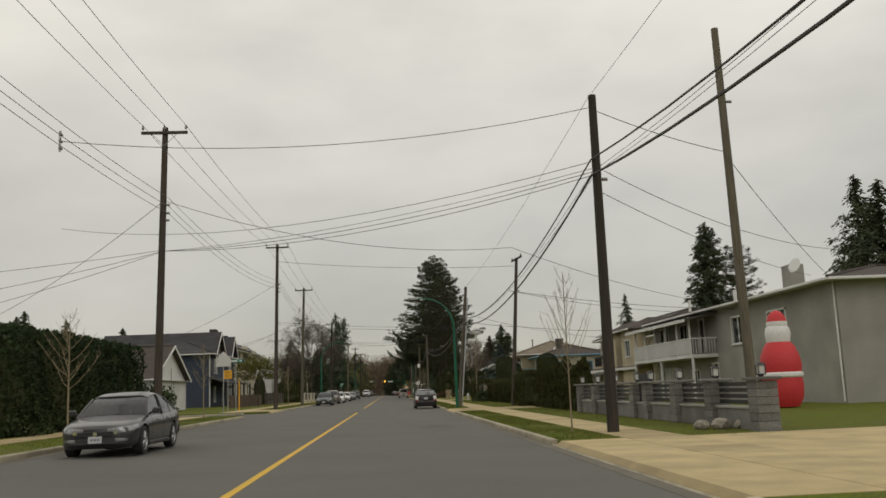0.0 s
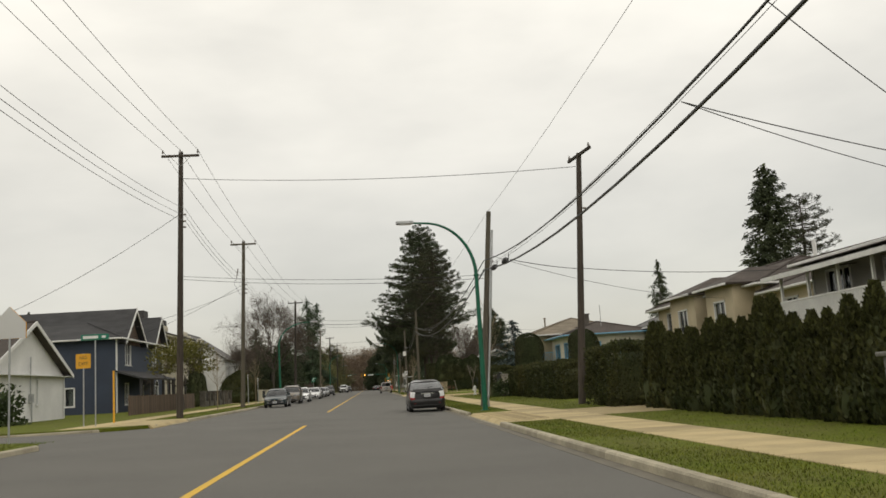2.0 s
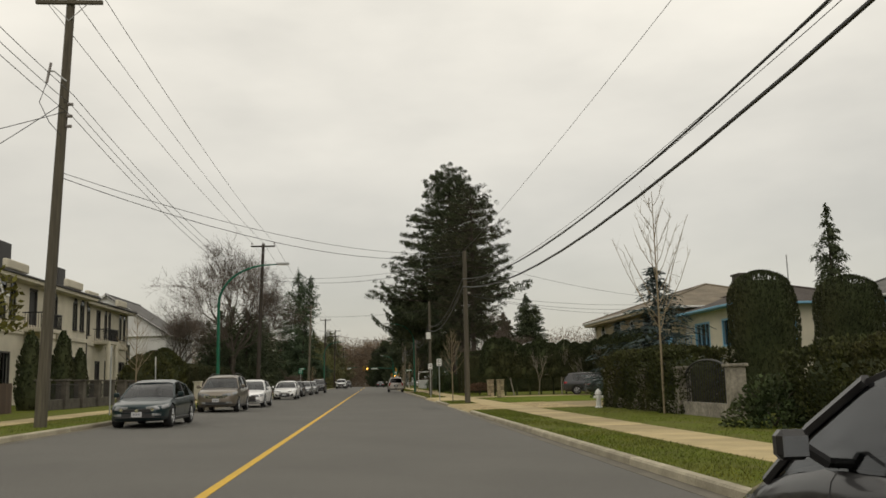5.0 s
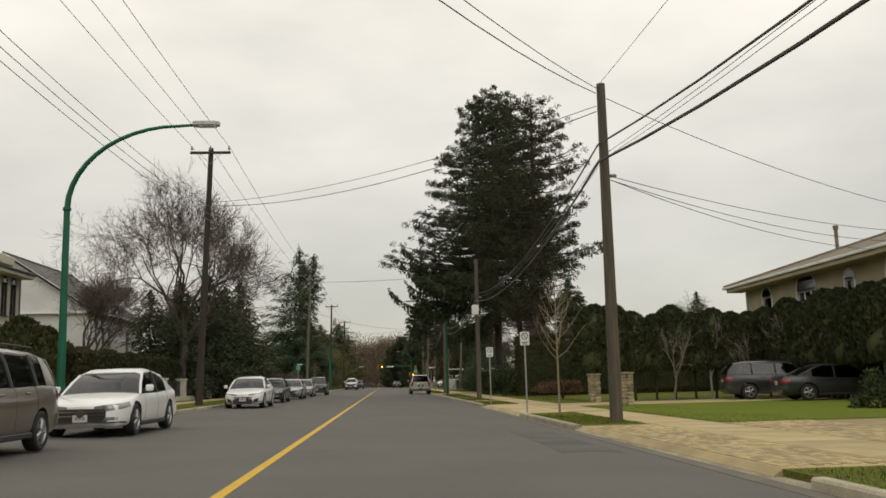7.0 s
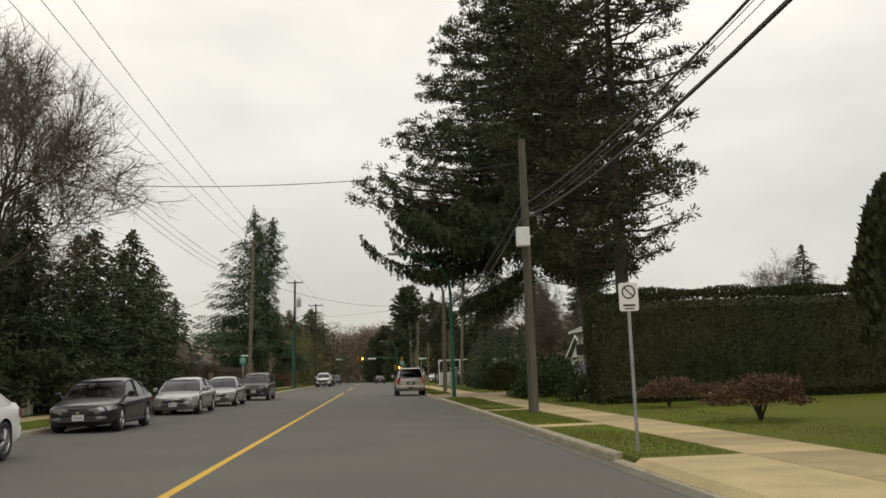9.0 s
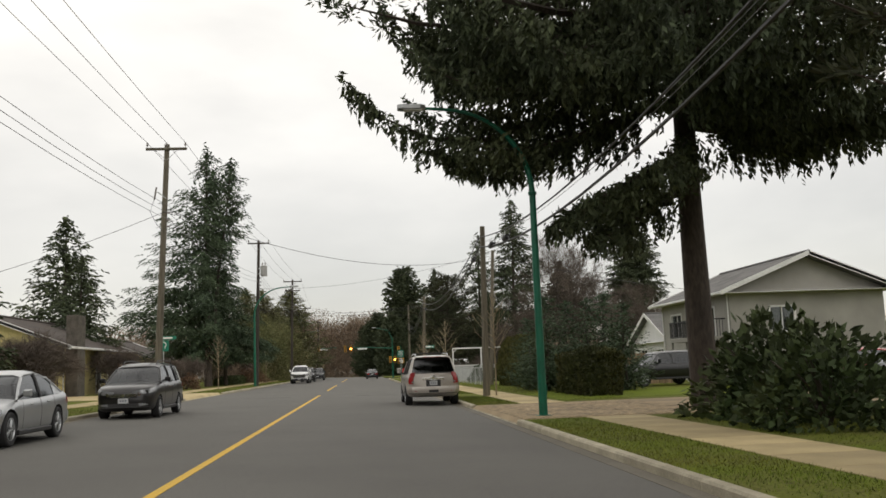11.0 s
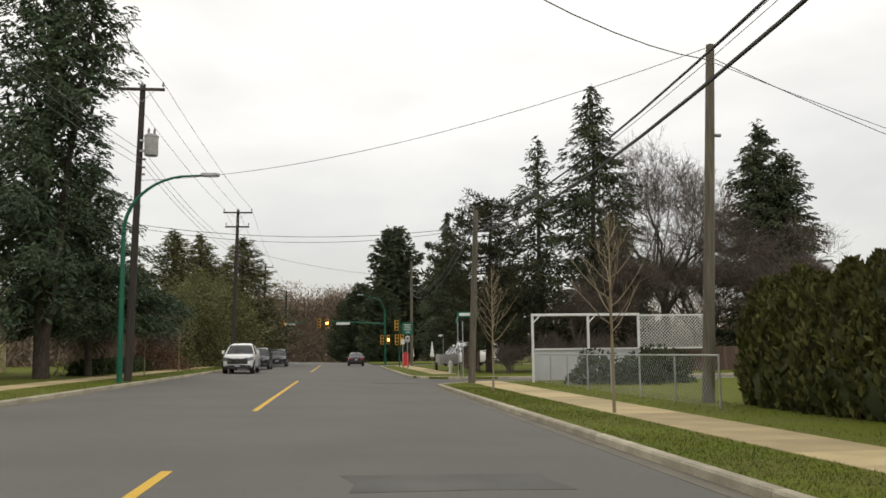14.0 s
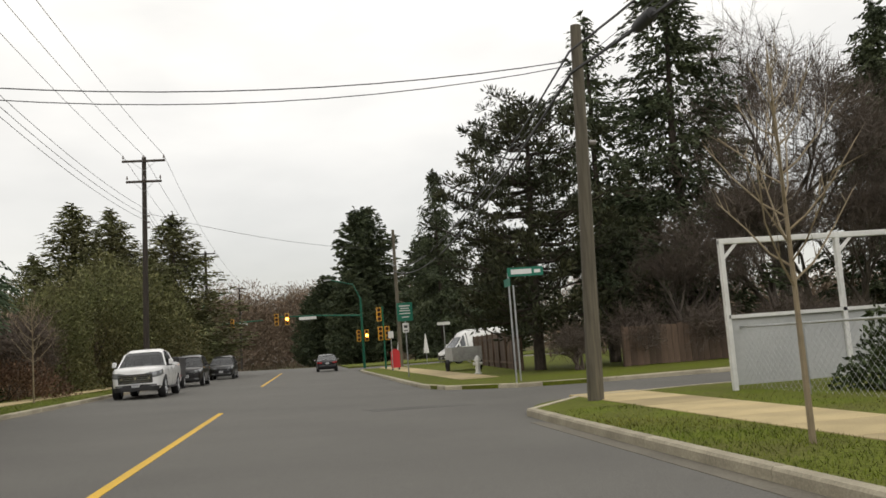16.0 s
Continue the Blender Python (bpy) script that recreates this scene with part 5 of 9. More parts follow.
    if shape == "pickup":
        part("bed_liner", Build().box(0, yy(.80), belt(.8) - .02, W * .78, L * .32, .06), PLASTIC, ob)
    return ob

# ---------- houses ----------
ROOF_BROWN = material("brown_roof_shingle", (0.058, 0.046, 0.039), 0.9, fine=(0.3, 16.0), broad=(0.3, 0.7), bump=0.6, stretch=(1, 1, 4))
ROOF_GREY = material("grey_roof_shingle", (0.115, 0.112, 0.108), 0.9, fine=(0.3, 16.0), broad=(0.3, 0.7), bump=0.6, stretch=(1, 1, 4))
ROOF_DARK = material("charcoal_roof_shingle", (0.042, 0.042, 0.044), 0.9, fine=(0.3, 16.0), broad=(0.3, 0.7), bump=0.6, stretch=(1, 1, 4))
ROOF_TILE = material("tan_roof_tile", (0.175, 0.145, 0.105), 0.85, fine=(0.25, 14.0), broad=(0.3, 0.8), bump=0.6, stretch=(1, 1, 4))
STUCCO_GREY = material("grey_stucco", (0.31, 0.30, 0.27), 0.95, fine=(0.12, 40.0), broad=(0.2, 0.5), bump=0.5)
STUCCO_BEIGE = material("beige_stucco", (0.47, 0.40, 0.28), 0.95, fine=(0.12, 40.0), broad=(0.2, 0.5), bump=0.5)
STUCCO_TAN = material("tan_stucco", (0.36, 0.305, 0.205), 0.95, fine=(0.12, 40.0), broad=(0.2, 0.5), bump=0.5)
STUCCO_CREAM = material("cream_stucco", (0.56, 0.52, 0.42), 0.95, fine=(0.12, 40.0), broad=(0.2, 0.5), bump=0.5)
SIDING_WHITE = material("white_siding", (0.66, 0.66, 0.65), 0.7, fine=(0.06, 12.0), broad=(0.12, 0.6))
SIDING_GREY = material("light_grey_siding", (0.42, 0.43, 0.43), 0.75, fine=(0.06, 12.0), broad=(0.15, 0.6))
SIDING_BLUE = material("dark_blue_siding", (0.030, 0.042, 0.068), 0.75, fine=(0.1, 12.0), broad=(0.15, 0.6))
SIDING_YELLOW = material("yellow_siding", (0.62, 0.53, 0.24), 0.75, fine=(0.06, 12.0), broad=(0.15, 0.6))
TRIM_WHITE = material("white_trim", (0.66, 0.66, 0.64), 0.6, fine=(0.08, 10.0), broad=(0.15, 0.8))
TRIM_BLUE = material("sky_blue_trim", (0.16, 0.36, 0.52), 0.6, fine=(0.08, 10.0))
TRIM_DARK = material("dark_trim", (0.035, 0.033, 0.032), 0.6, fine=(0.1, 10.0))
BRICK_RED = material("red_brickwork", (0.27, 0.085, 0.055), 0.9, fine=(0.3, 22.0), broad=(0.3, 1.2), bump=0.5)
STONE = material("rough_stone", (0.26, 0.235, 0.195), 0.9, fine=(0.35, 9.0), broad=(0.4, 2.0), bump=0.9)
BLOCK = material("split_face_block", (0.17, 0.165, 0.155), 0.95, fine=(0.3, 24.0), broad=(0.3, 1.0), bump=0.7, vary=0.12)
FENCE_BROWN = material("brown_fence_wood", (0.10, 0.066, 0.046), 0.85, fine=(0.3, 14.0), broad=(0.3, 1.0), bump=0.4, stretch=(1, 1, 0.1), vary=0.25)
FENCE_TAN = material("tan_fence_wood", (0.27, 0.19, 0.115), 0.85, fine=(0.3, 14.0), broad=(0.3, 1.0), bump=0.4, stretch=(1, 1, 0.1), vary=0.2)
IRON = material("black_iron", (0.018, 0.018, 0.019), 0.5)
ROOM_GLASS = glass_material("window_pane", (0.55, 0.6, 0.6), 0.03)
CURTAIN = material("pale_curtain", (0.42, 0.40, 0.36), 0.95, fine=(0.15, 6.0), stretch=(8, 8, 0.3))
GARAGE = material("garage_door_paint", (0.50, 0.50, 0.48), 0.6, fine=(0.06, 10.0), broad=(0.15, 0.8))


def wall_panel(length, height, openings, t=0.2):
    """A wall in the plane y = 0 (outside towards -y), x from 0 to length, with real holes (x, z, w, h)."""
    xs = sorted(set([0, length] + [v for o in openings for v in (o[0] - o[2] / 2, o[0] + o[2] / 2)]))
    zs = sorted(set([0, height] + [v for o in openings for v in (o[1], o[1] + o[3])]))
    full = lambda i, j: 0 <= i < len(xs) - 1 and 0 <= j < len(zs) - 1 and not any(o[0] - o[2] / 2 - 1e-6 <= (xs[i] + xs[i + 1]) / 2 <= o[0] + o[2] / 2 and o[1] <= (zs[j] + zs[j + 1]) / 2 <= o[1] + o[3] for o in openings)
    b = Build()
    for i in range(len(xs) - 1):
        for j in range(len(zs) - 1):
            if not full(i, j):
                continue
            a, c, d, e = xs[i], xs[i + 1], zs[j], zs[j + 1]
            b.add([(a, 0, d), (c, 0, d), (c, 0, e), (a, 0, e)], [(0, 1, 2, 3)])
            b.add([(a, t, d), (c, t, d), (c, t, e), (a, t, e)], [(3, 2, 1, 0)])
            for di, dj, q in ((-1, 0, ((a, d), (a, e))), (1, 0, ((c, e), (c, d))), (0, -1, ((c, d), (a, d))), (0, 1, ((a, e), (c, e)))):
                if not full(i + di, j + dj):
                    (p, r), (s, u) = q
                    b.add([(p, 0, r), (s, 0, u), (s, t, u), (p, t, r)], [(0, 1, 2, 3)])
    return b


def window(parent, m, x, z, w, h, frame_mat, cols=2, rows=1, sill=True, curtain=False, arch=False, name="window", trim=0.09):
    """A framed window set in a wall opening, on the wall's own pose m."""
    s = Build()
    for a, c, d, e in ((x - w / 2 - trim, x - w / 2 + .02, z - .03, z + h + trim), (x + w / 2 - .02, x + w / 2 + trim, z - .03, z + h + trim), (x - w / 2 - trim, x + w / 2 + trim, z + h - .02, z + h + trim), (x - w / 2 - trim, x + w / 2 + trim, z - .06, z + .02)):
        s.box((a + c) / 2, .03, d, c - a, .12, e - d)
    for i in range(1, cols):
        s.box(x - w / 2 + w * i / cols, .06, z, .05, .06, h)
    for j in range(1, rows):
        s.box(x, .06, z + h * j / rows - .02, w, .05, .04)
    if arch:
        n = 10
        ring = [(x + (w / 2 + trim) * math.cos(math.pi * i / n), z + h + (w / 2 + trim) * math.sin(math.pi * i / n)) for i in range(n + 1)]
        inner = [(x + (w / 2 - .02) * math.cos(math.pi * i / n), z + h + (w / 2 - .02) * math.sin(math.pi * i / n)) for i in range(n, -1, -1)]
        pts = ring + inner
        k = len(ring)
        s.add([(p[0], -.04, p[1]) for p in pts], [(i, i + 1, 2 * k - 2 - i, 2 * k - 1 - i) for i in range(k - 1)])
    win = part(name, Build().box(x, .12, z, w, .012, h), ROOM_GLASS, parent)
    win.matrix_basis = m
    win.visible_shadow = False
    part("frame", s, frame_mat, win)
    if arch:
        part("pane", Build().add([(x + (w / 2) * math.cos(math.pi * i / 10), -.03, z + h + (w / 2) * math.sin(math.pi * i / 10)) for i in range(11)], [tuple(range(11))]), DARK_GLASS, win)
    if sill:
        part("sill", Build().box(x, -.03, z - .10, w + .24, .16, .05), frame_mat, win)
    if curtain:
        part("curtain", Build().box(x - w * .27, .19, z + .02, w * .4, .03, h - .04).box(x + w * .33, .19, z + .02, w * .3, .03, h - .04), CURTAIN, win)
    return win


def house(x, y, z, rz, w, d, h, wall, roof_mat, label, openings=None, roof="gable", pitch=0.45, over=0.5, ridge="x", trim=None, extra_label="", lap=0.0, gable_mat=None, cap=True):
    """A house whose front stands along local x at y = 0, facing -y. Openings: face -> list of (x, z, w, h, kind)."""
    ob = thing("house", x, y, z, label, "house", "houses", rz)
    trim = trim or TRIM_WHITE
    openings = openings or {}
    walls = {"F": (pose(-w / 2 + .003, 0, 0), w - .006), "R": (pose(w / 2, .003, 0, 0, 0, 90), d - .006), "B": (pose(w / 2 - .003, d, 0, 0, 0, 180), w - .006), "L": (pose(-w / 2, d - .003, 0, 0, 0, 270), d - .006)}
    for f, (m, length) in walls.items():
        ops = openings.get(f, [])
        wl_ = part("wall", wall_panel(length, h, [o[:4] for o in ops]), wall, ob)
        wl_.matrix_basis = m
        if lap:
            for i in range(int(h / lap)):
                zz = i * lap + lap * .9
                segs = [(0.0, length)]
                for o in ops:
                    if o[1] - .12 < zz < o[1] + o[3] + .12:
                        segs = [q for a, c in segs for q in ((a, min(c, o[0] - o[2] / 2 - .1)), (max(a, o[0] + o[2] / 2 + .1), c)) if q[1] - q[0] > .05]
                for a, c in segs:
                    s = Build().add([(a, -.004, zz - lap * .9), (c, -.004, zz - lap * .9), (c, -.03, zz - lap * .9), (a, -.03, zz - lap * .9), (a, -.004, zz + lap * .1), (c, -.004, zz + lap * .1)], [(0, 3, 2, 1), (3, 2, 5, 4), (0, 3, 4), (1, 5, 2)])
                    part("siding_board", s, wall, wl_)
        for o in ops:
            kind = o[4] if len(o) > 4 else "win"
            if kind.startswith("win"):
                window(ob, m, o[0], o[1], o[2], o[3], trim, cols=max(1, round(o[2] / .75)), curtain="c" in kind[3:], arch="a" in kind[3:], rows=2 if "g" in kind[3:] else 1)
            elif kind == "door":
                dr = part("door", Build().box(o[0], .10, o[1], o[2] - .08, .06, o[3] - .04), TRIM_DARK, ob, bevel=.01)
                dr.matrix_basis = m
                part("door_frame", Build().box(o[0] - o[2] / 2, .02, o[1], .12, .14, o[3]).box(o[0] + o[2] / 2, .02, o[1], .12, .14, o[3]).box(o[0], .02, o[1] + o[3], o[2] + .24, .14, .12), trim, dr)
                part("door_handle", Build().tube((o[0] + o[2] * .36, .07, o[1] + 1.0), (o[0] + o[2] * .36, .02, o[1] + 1.0), .03, n=8), CHROME, dr)
            elif kind == "garage":
                gd = part("garage_door", Build().box(o[0], .12, o[1], o[2], .05, o[3]), GARAGE, ob)
                gd.matrix_basis = m
                for i in range(4):
                    for j in range(4):
                        part("door_panel", Build().box(o[0] - o[2] / 2 + o[2] * (j + .5) / 4, .085, o[1] + o[3] * i / 4 + .06, o[2] / 4 - .1, .02, o[3] / 4 - .12), GARAGE, gd)
    part("floor_slab", Build().box(0, d / 2, -.3, w - .02, d - .02, .32), STUCCO_GREY, ob)
    part("ceiling", Build().box(0, d / 2, h - .1, w - .42, d - .42, .06), STUCCO_GREY, ob)
    # roof
    o = over
    a, c, e, g = -w / 2 - o, w / 2 + o, -o, d + o
    zt = h - o * pitch * .35
    rf = Build()
    if roof == "hip":
        run = min(c - a, g - e) / 2
        zr = zt + run * pitch
        p = [(a, e, zt), (c, e, zt), (c, g, zt), (a, g, zt)]
        if (c - a) >= (g - e):
            r1, r2 = (a + run, (e + g) / 2, zr), (c - run, (e + g) / 2, zr)
            faces = [[p[0], p[1], r2, r1], [p[1], p[2], r2], [p[2], p[3], r1, r2], [p[3], p[0], r1]]
        else:
            r1, r2 = ((a + c) / 2, e + run, zr), ((a + c) / 2, g - run, zr)
            faces = [[p[0], p[1], r1], [p[1], p[2], r2, r1], [p[2], p[3], r2], [p[3], p[0], r1, r2]]
        b = Build().add(p + [r1, r2], [], 0)
        for fc in faces:
            rf.slab(fc, .12)
        ridges = [(r1, r2)] + [(q, r1 if (Vector(q) - Vector(r1)).length < (Vector(q) - Vector(r2)).length else r2) for q in p]
    elif ridge == "x":
        zr = zt + (g - e) / 2 * pitch
        m_ = (e + g) / 2
        rf.slab([(a, e, zt), (c, e, zt), (c, m_, zr), (a, m_, zr)], .14)
        rf.slab([(c, g, zt), (a, g, zt), (a, m_, zr), (c, m_, zr)], .14)
        ridges = [((a, m_, zr), (c, m_, zr))]
        for s in (-1, 1):
            gb = Build().add([(s * (w / 2 - .02), 0, h - .02), (s * (w / 2 - .02), d, h - .02), (s * (w / 2 - .02), d / 2, h + (d / 2) * pitch - .02), (s * (w / 2 - .2), 0, h - .02), (s * (w / 2 - .2), d, h - .02), (s * (w / 2 - .2), d / 2, h + (d / 2) * pitch - .02)], [(0, 1, 2), (5, 4, 3), (0, 3, 4, 1), (1, 4, 5, 2), (2, 5, 3, 0)])
            part("gable", gb, gable_mat or wall, ob)
            part("bargeboard", Build().slab([(s * (w / 2 + o), e - .02, zt - .2), (s * (w / 2 + o), e - .02, zt + .06), (s * (w / 2 + o), m_, zr + .06), (s * (w / 2 + o), m_, zr - .2)], .05).slab([(s * (w / 2 + o), g + .02, zt - .2), (s * (w / 2 + o), g + .02, zt + .06), (s * (w / 2 + o), m_, zr + .06), (s * (w / 2 + o), m_, zr - .2)], .05), trim, ob)
    else:
        zr = zt + (c - a) / 2 * pitch
        rf.slab([(a, e, zt), (a, g, zt), (0, g, zr), (0, e, zr)], .14)
        rf.slab([(c, g, zt), (c, e, zt), (0, e, zr), (0, g, zr)], .14)
        ridges = [((0, e, zr), (0, g, zr))]
        for yy_, s in ((.02, -1), (d - .02, 1)):
            gb = Build().add([(-w / 2, yy_, h - .02), (w / 2, yy_, h - .02), (0, yy_, h + w / 2 * pitch - .02), (-w / 2, yy_ - s * .18, h - .02), (w / 2, yy_ - s * .18, h - .02), (0, yy_ - s * .18, h + w / 2 * pitch - .02)], [(0, 1, 2), (5, 4, 3), (0, 3, 4, 1), (1, 4, 5, 2), (2, 5, 3, 0)])
            part("gable", gb, gable_mat or wall, ob)
            yb = e - .02 if s < 0 else g + .02
            for sx in (a, c):
                part("bargeboard", Build().add([(sx, yb, zt - .2), (sx, yb, zt + .06), (0, yb, zr + .06), (0, yb, zr - .2), (sx, yb + .05, zt - .2), (sx, yb + .05, zt + .06), (0, yb + .05, zr + .06), (0, yb + .05, zr - .2)], [(0, 1, 2, 3), (7, 6, 5, 4), (0, 4, 5, 1), (1, 5, 6, 2), (2, 6, 7, 3), (3, 7, 4, 0)]), trim, ob)
    roof_ob = part("roof", rf, roof_mat, ob)
    if cap:
        for p, q in ridges:
            part("ridge_cap", Build().path([Vector(p) + Vector((0, 0, .02)), Vector(q) + Vector((0, 0, .02))], .09, n=6), roof_mat, roof_ob)
    # gutters along the eaves
    if roof == "hip" or ridge == "x":
        for yb in (e - .05, g + .05):
            part("gutter", Build().box(0, yb, zt - .14, c - a, .12, .13), trim, ob, bevel=.02)
    if roof == "hip" or ridge != "x":
        for xb in (a - .05, c + .05):
            part("gutter", Build().box(xb, (e + g) / 2, zt - .14, .12, g - e, .13), trim, ob, bevel=.02)
    part("soffit", Build().box(0, d / 2, zt - .10, w + 2 * o - .1, d + 2 * o - .1, .03), trim, ob)
    for xx in (-w / 2 + .12, w / 2 - .12):
        part("downpipe", Build().tube((xx, -.07, .1), (xx, -.07, zt - .1), .04, n=6), trim, ob)
    return ob


def balcony(ob, m, x, z, w, d, mat, solid_rail=True, rail_h=1.0, posts=True, post_to=None, rail_mat=None):
    """A balcony on a wall's pose m: deck, railing and posts."""
    bal = part("balcony", Build().box(x, -d / 2, z - .22, w, d, .22), mat, ob, bevel=.01)
    bal.matrix_basis = m
    rm = rail_mat or mat
    part("top_rail", Build().box(x, -d + .05, z + rail_h - .06, w, .09, .07).box(x - w / 2 + .05, -d / 2, z + rail_h - .06, .09, d, .07).box(x + w / 2 - .05, -d / 2, z + rail_h - .06, .09, d, .07), rm, bal)
    if solid_rail:
        part("rail_panel", Build().box(x, -d + .05, z + .08, w - .1, .03, rail_h - .16), rm, bal)
    n = int(w / .14)
    for i in range(n + 1):
        part("baluster", Build().box(x - w / 2 + .06 + (w - .12) * i / n, -d + .02, z + .03, .03, .03, rail_h - .09), rm, bal)
    for s in (-1, 1):
        for j in range(1, int(d / .16)):
            part("baluster", Build().box(x + s * (w / 2 - .05), -d * j / int(d / .16), z + .03, .03, .03, rail_h - .09), rm, bal)
    if posts:
        for s in (-1, 0, 1):
            part("post", Build().box(x + s * (w / 2 - .08), -d + .09, 0 if not post_to else z, .13, .13, (z - .22) if not post_to else post_to - z), mat, bal)
    return bal

# ---------- sidewalks: single slabs ----------
def slab_row(x0, x1, y0, y1, step, mat, skip=(), z=0.012):
    """Sidewalk slabs laid one by one with open joints."""
    n = int(round((y1 - y0) / step))
    me = Build().box(0, 0, -0.08, x1 - x0 - 0.012, step - 0.014, 0.08).mesh("slab", mat, bevel=0.006)
    for i in range(n):
        y = y0 + (i + .5) * step
        SLAB_JOBS.append((me, ((x0 + x1) / 2, y, ground_z((x0 + x1) / 2) + z)))


SLAB_JOBS = []
SW_R, SW_L = (6.55, 8.05), (-11.3, -9.75)
slab_row(*SW_R, -40, 176.0, 1.5, CONCRETE)
slab_row(*SW_R, 176.0, 177.1, 1.1, CONCRETE)
slab_row(*SW_R, 185.9, 236.9, 1.5, CONCRETE)
slab_row(*SW_R, 251, 290, 1.5, CONCRETE)
slab_row(*SW_L, -40, 53, 1.5, CONCRETE)
slab_row(*SW_L, 64, 289, 1.5, CONCRETE)


def apron(x0, x1, y0, y1, mat, label, name="driveway", z=0.008):
    s = Build().prism([(x0, y0), (x1, y0), (x1, y1), (x0, y1)], lambda x, y: ground_z(x) - 0.1, lambda x, y: ground_z(x) + z)
    return solid(name, s, mat, label, "driveway", kind="structure")


apron(KERB_R + .16, 6.54, 9.0, 20.6, CONCRETE, "pale concrete drive crossing the grass verge")
apron(8.06, 14.0, 9.0, 20.5, CONCRETE, "pale concrete front drive")
apron(KERB_R + .16, 6.54, 53.6, 62.3, CONCRETE, "pale concrete drive crossing the grass verge")
apron(8.06, 16.0, 54.6, 60.5, CONCRETE, "pale concrete front drive")
apron(8.06, 16.0, 109.2, 119.0, PAVER, "yellowish brick-paved front drive")
apron(KERB_R + .16, 6.54, 109.0, 119.5, PAVER, "yellowish brick-paved crossing of the verge", z=.006)
apron(KERB_R + .16, 6.54, 128.4, 140.1, CONCRETE, "broad yellowish concrete drive crossing the verge")
apron(KERB_R + .16, 6.54, 148.2, 149.1, CONCRETE, "narrow concrete walk across the grass verge", "front_walk")
apron(8.06, 19, 134.7, 139.0, CONCRETE, "yellowish concrete front drive between stone pillars")
apron(KERB_R + .16, 20, 177.1, 185.9, PAVER_RED, "brownish brick-paved front drive crossing the sidewalk")
apron(KERB_R + .16, 6.54, 158.0, 159.0, CONCRETE, "narrow concrete walk across the grass verge", "front_walk")
apron(KERB_L - 9, KERB_L - .16, 200.5, 211.0, CONCRETE, "broad pale concrete drive")
apron(-9.74, KERB_L - .16, 64.5, 71.5, CONCRETE, "pale concrete corner apron")
apron(-16, KERB_L - .16, 124.0, 128.0, CONCRETE, "pale concrete front drive")
s = Build().prism([(8.4, 119.6), (20, 119.6), (20, 134.6), (8.4, 134.6)], 0.0, 0.127)
solid("front_lawn", s, LAWN, "bright green mown front lawn", "lawn", kind="structure")
s = Build().prism([(8.4, 188), (24, 188), (24, 196.5), (8.4, 196.5)], 0.0, 0.127)
solid("front_lawn", s, LAWN, "bright green mown front lawn", "lawn", kind="structure")

ob = thing("drive_ribs", KERB_R + .3, 53.8, .128, "grooved ribs cast in a concrete drive", "driveway", kind="structure")
for i in range(11):
    part("rib", Build().box(i * .135, 4.1, 0, .085, 8.0 - i * .12, .012, taper=.98), CONCRETE, ob)

# sloping lips where drives cross the kerb
for q, a, c in DRIVES:
    x0, x1 = (KERB_R + .03, KERB_R + .159) if q == "R" else (KERB_L - .03, KERB_L - .159)
    zb = 0.0 if q == "R" else .296
    zt = ground_z(x1) + .008
    m = PAVER_RED if a > 170 and q == "R" and a < 190 else CONCRETE
    s = Build().add([(x0, a, zb - .1), (x0, c, zb - .1), (x0, c, zb + .04), (x0, a, zb + .04), (x1, a, zb - .1), (x1, c, zb - .1), (x1, c, zt), (x1, a, zt)], [(0, 1, 2, 3), (3, 2, 6, 7), (4, 7, 6, 5), (0, 3, 7, 4), (1, 5, 6, 2), (0, 4, 5, 1)])
    solid("drive_lip", s, m, "sloping concrete lip where a drive meets the street", "kerb", "drive lips", kind="structure")

# ---------- utility poles ----------


def left_pole(key, y, h, dark, lean=(0.25, 0), x=-8.35, r=0.17):
    return utility_pole(key, x, y, ground_z(x), h, dark, lean, [(h - .25, 0.95, (-0.88, 0.0, 0.88), 0)], r=r, group="crossarm poles")


left_pole("l1", 35.6, 12.3, True)
left_pole("l2", 73.0, 13.5, True, (0.3, 0))
left_pole("l3", 95.0, 12.4, False, (0.4, 0))
left_pole("l5", 141.0, 12.2, True, (0.42, 0), x=-8.3)
left_pole("l6", 197.4, 12.0, False, (0.42, 0), x=-8.3)
left_pole("l7", 234.3, 12.7, True, (0.3, 0), x=-8.05)
utility_pole("l8", -7.65, 267.8, ground_z(-7.65), 12.6, True, (0.3, 0), [(11.2, 0.95, (-0.88, 0.0, 0.88), 0), (12.35, 1.15, (-1.08, 0.0, 1.08), 0)], r=.17, group="crossarm poles")
left_pole("l9", 305.5, 11.8, True, (0.2, 0))
left_pole("l10", 350.0, 11.8, True, (0.2, 0))
left_pole("l0", -4.0, 12.5, True, (0.25, 0))
RIGHT = {"r1": (6.95, 23.4, 9.55, True), "r2": (9.95, 65.1, 10.95, True), "r3": (6.35, 69.8, 9.45, False), "r5": (6.1, 121.0, 8.8, False), "r6": (6.2, 155.5, 8.9, False), "r8": (6.62, 195.3, 7.7, False), "r9": (10.08, 217.8, 9.5, False), "r10": (6.48, 234.8, 7.7, False), "r11": (8.0, 286.0, 10.6, False), "r0": (12.0, 26.0, 12.6, False)}
LEANS = {"r3": (0.95, 0.6), "r8": (0.12, 0), "r9": (0.5, 0), "r10": (0.3, 0), "r2": (0.85, 0.3), "r0": (-0.15, 0)}
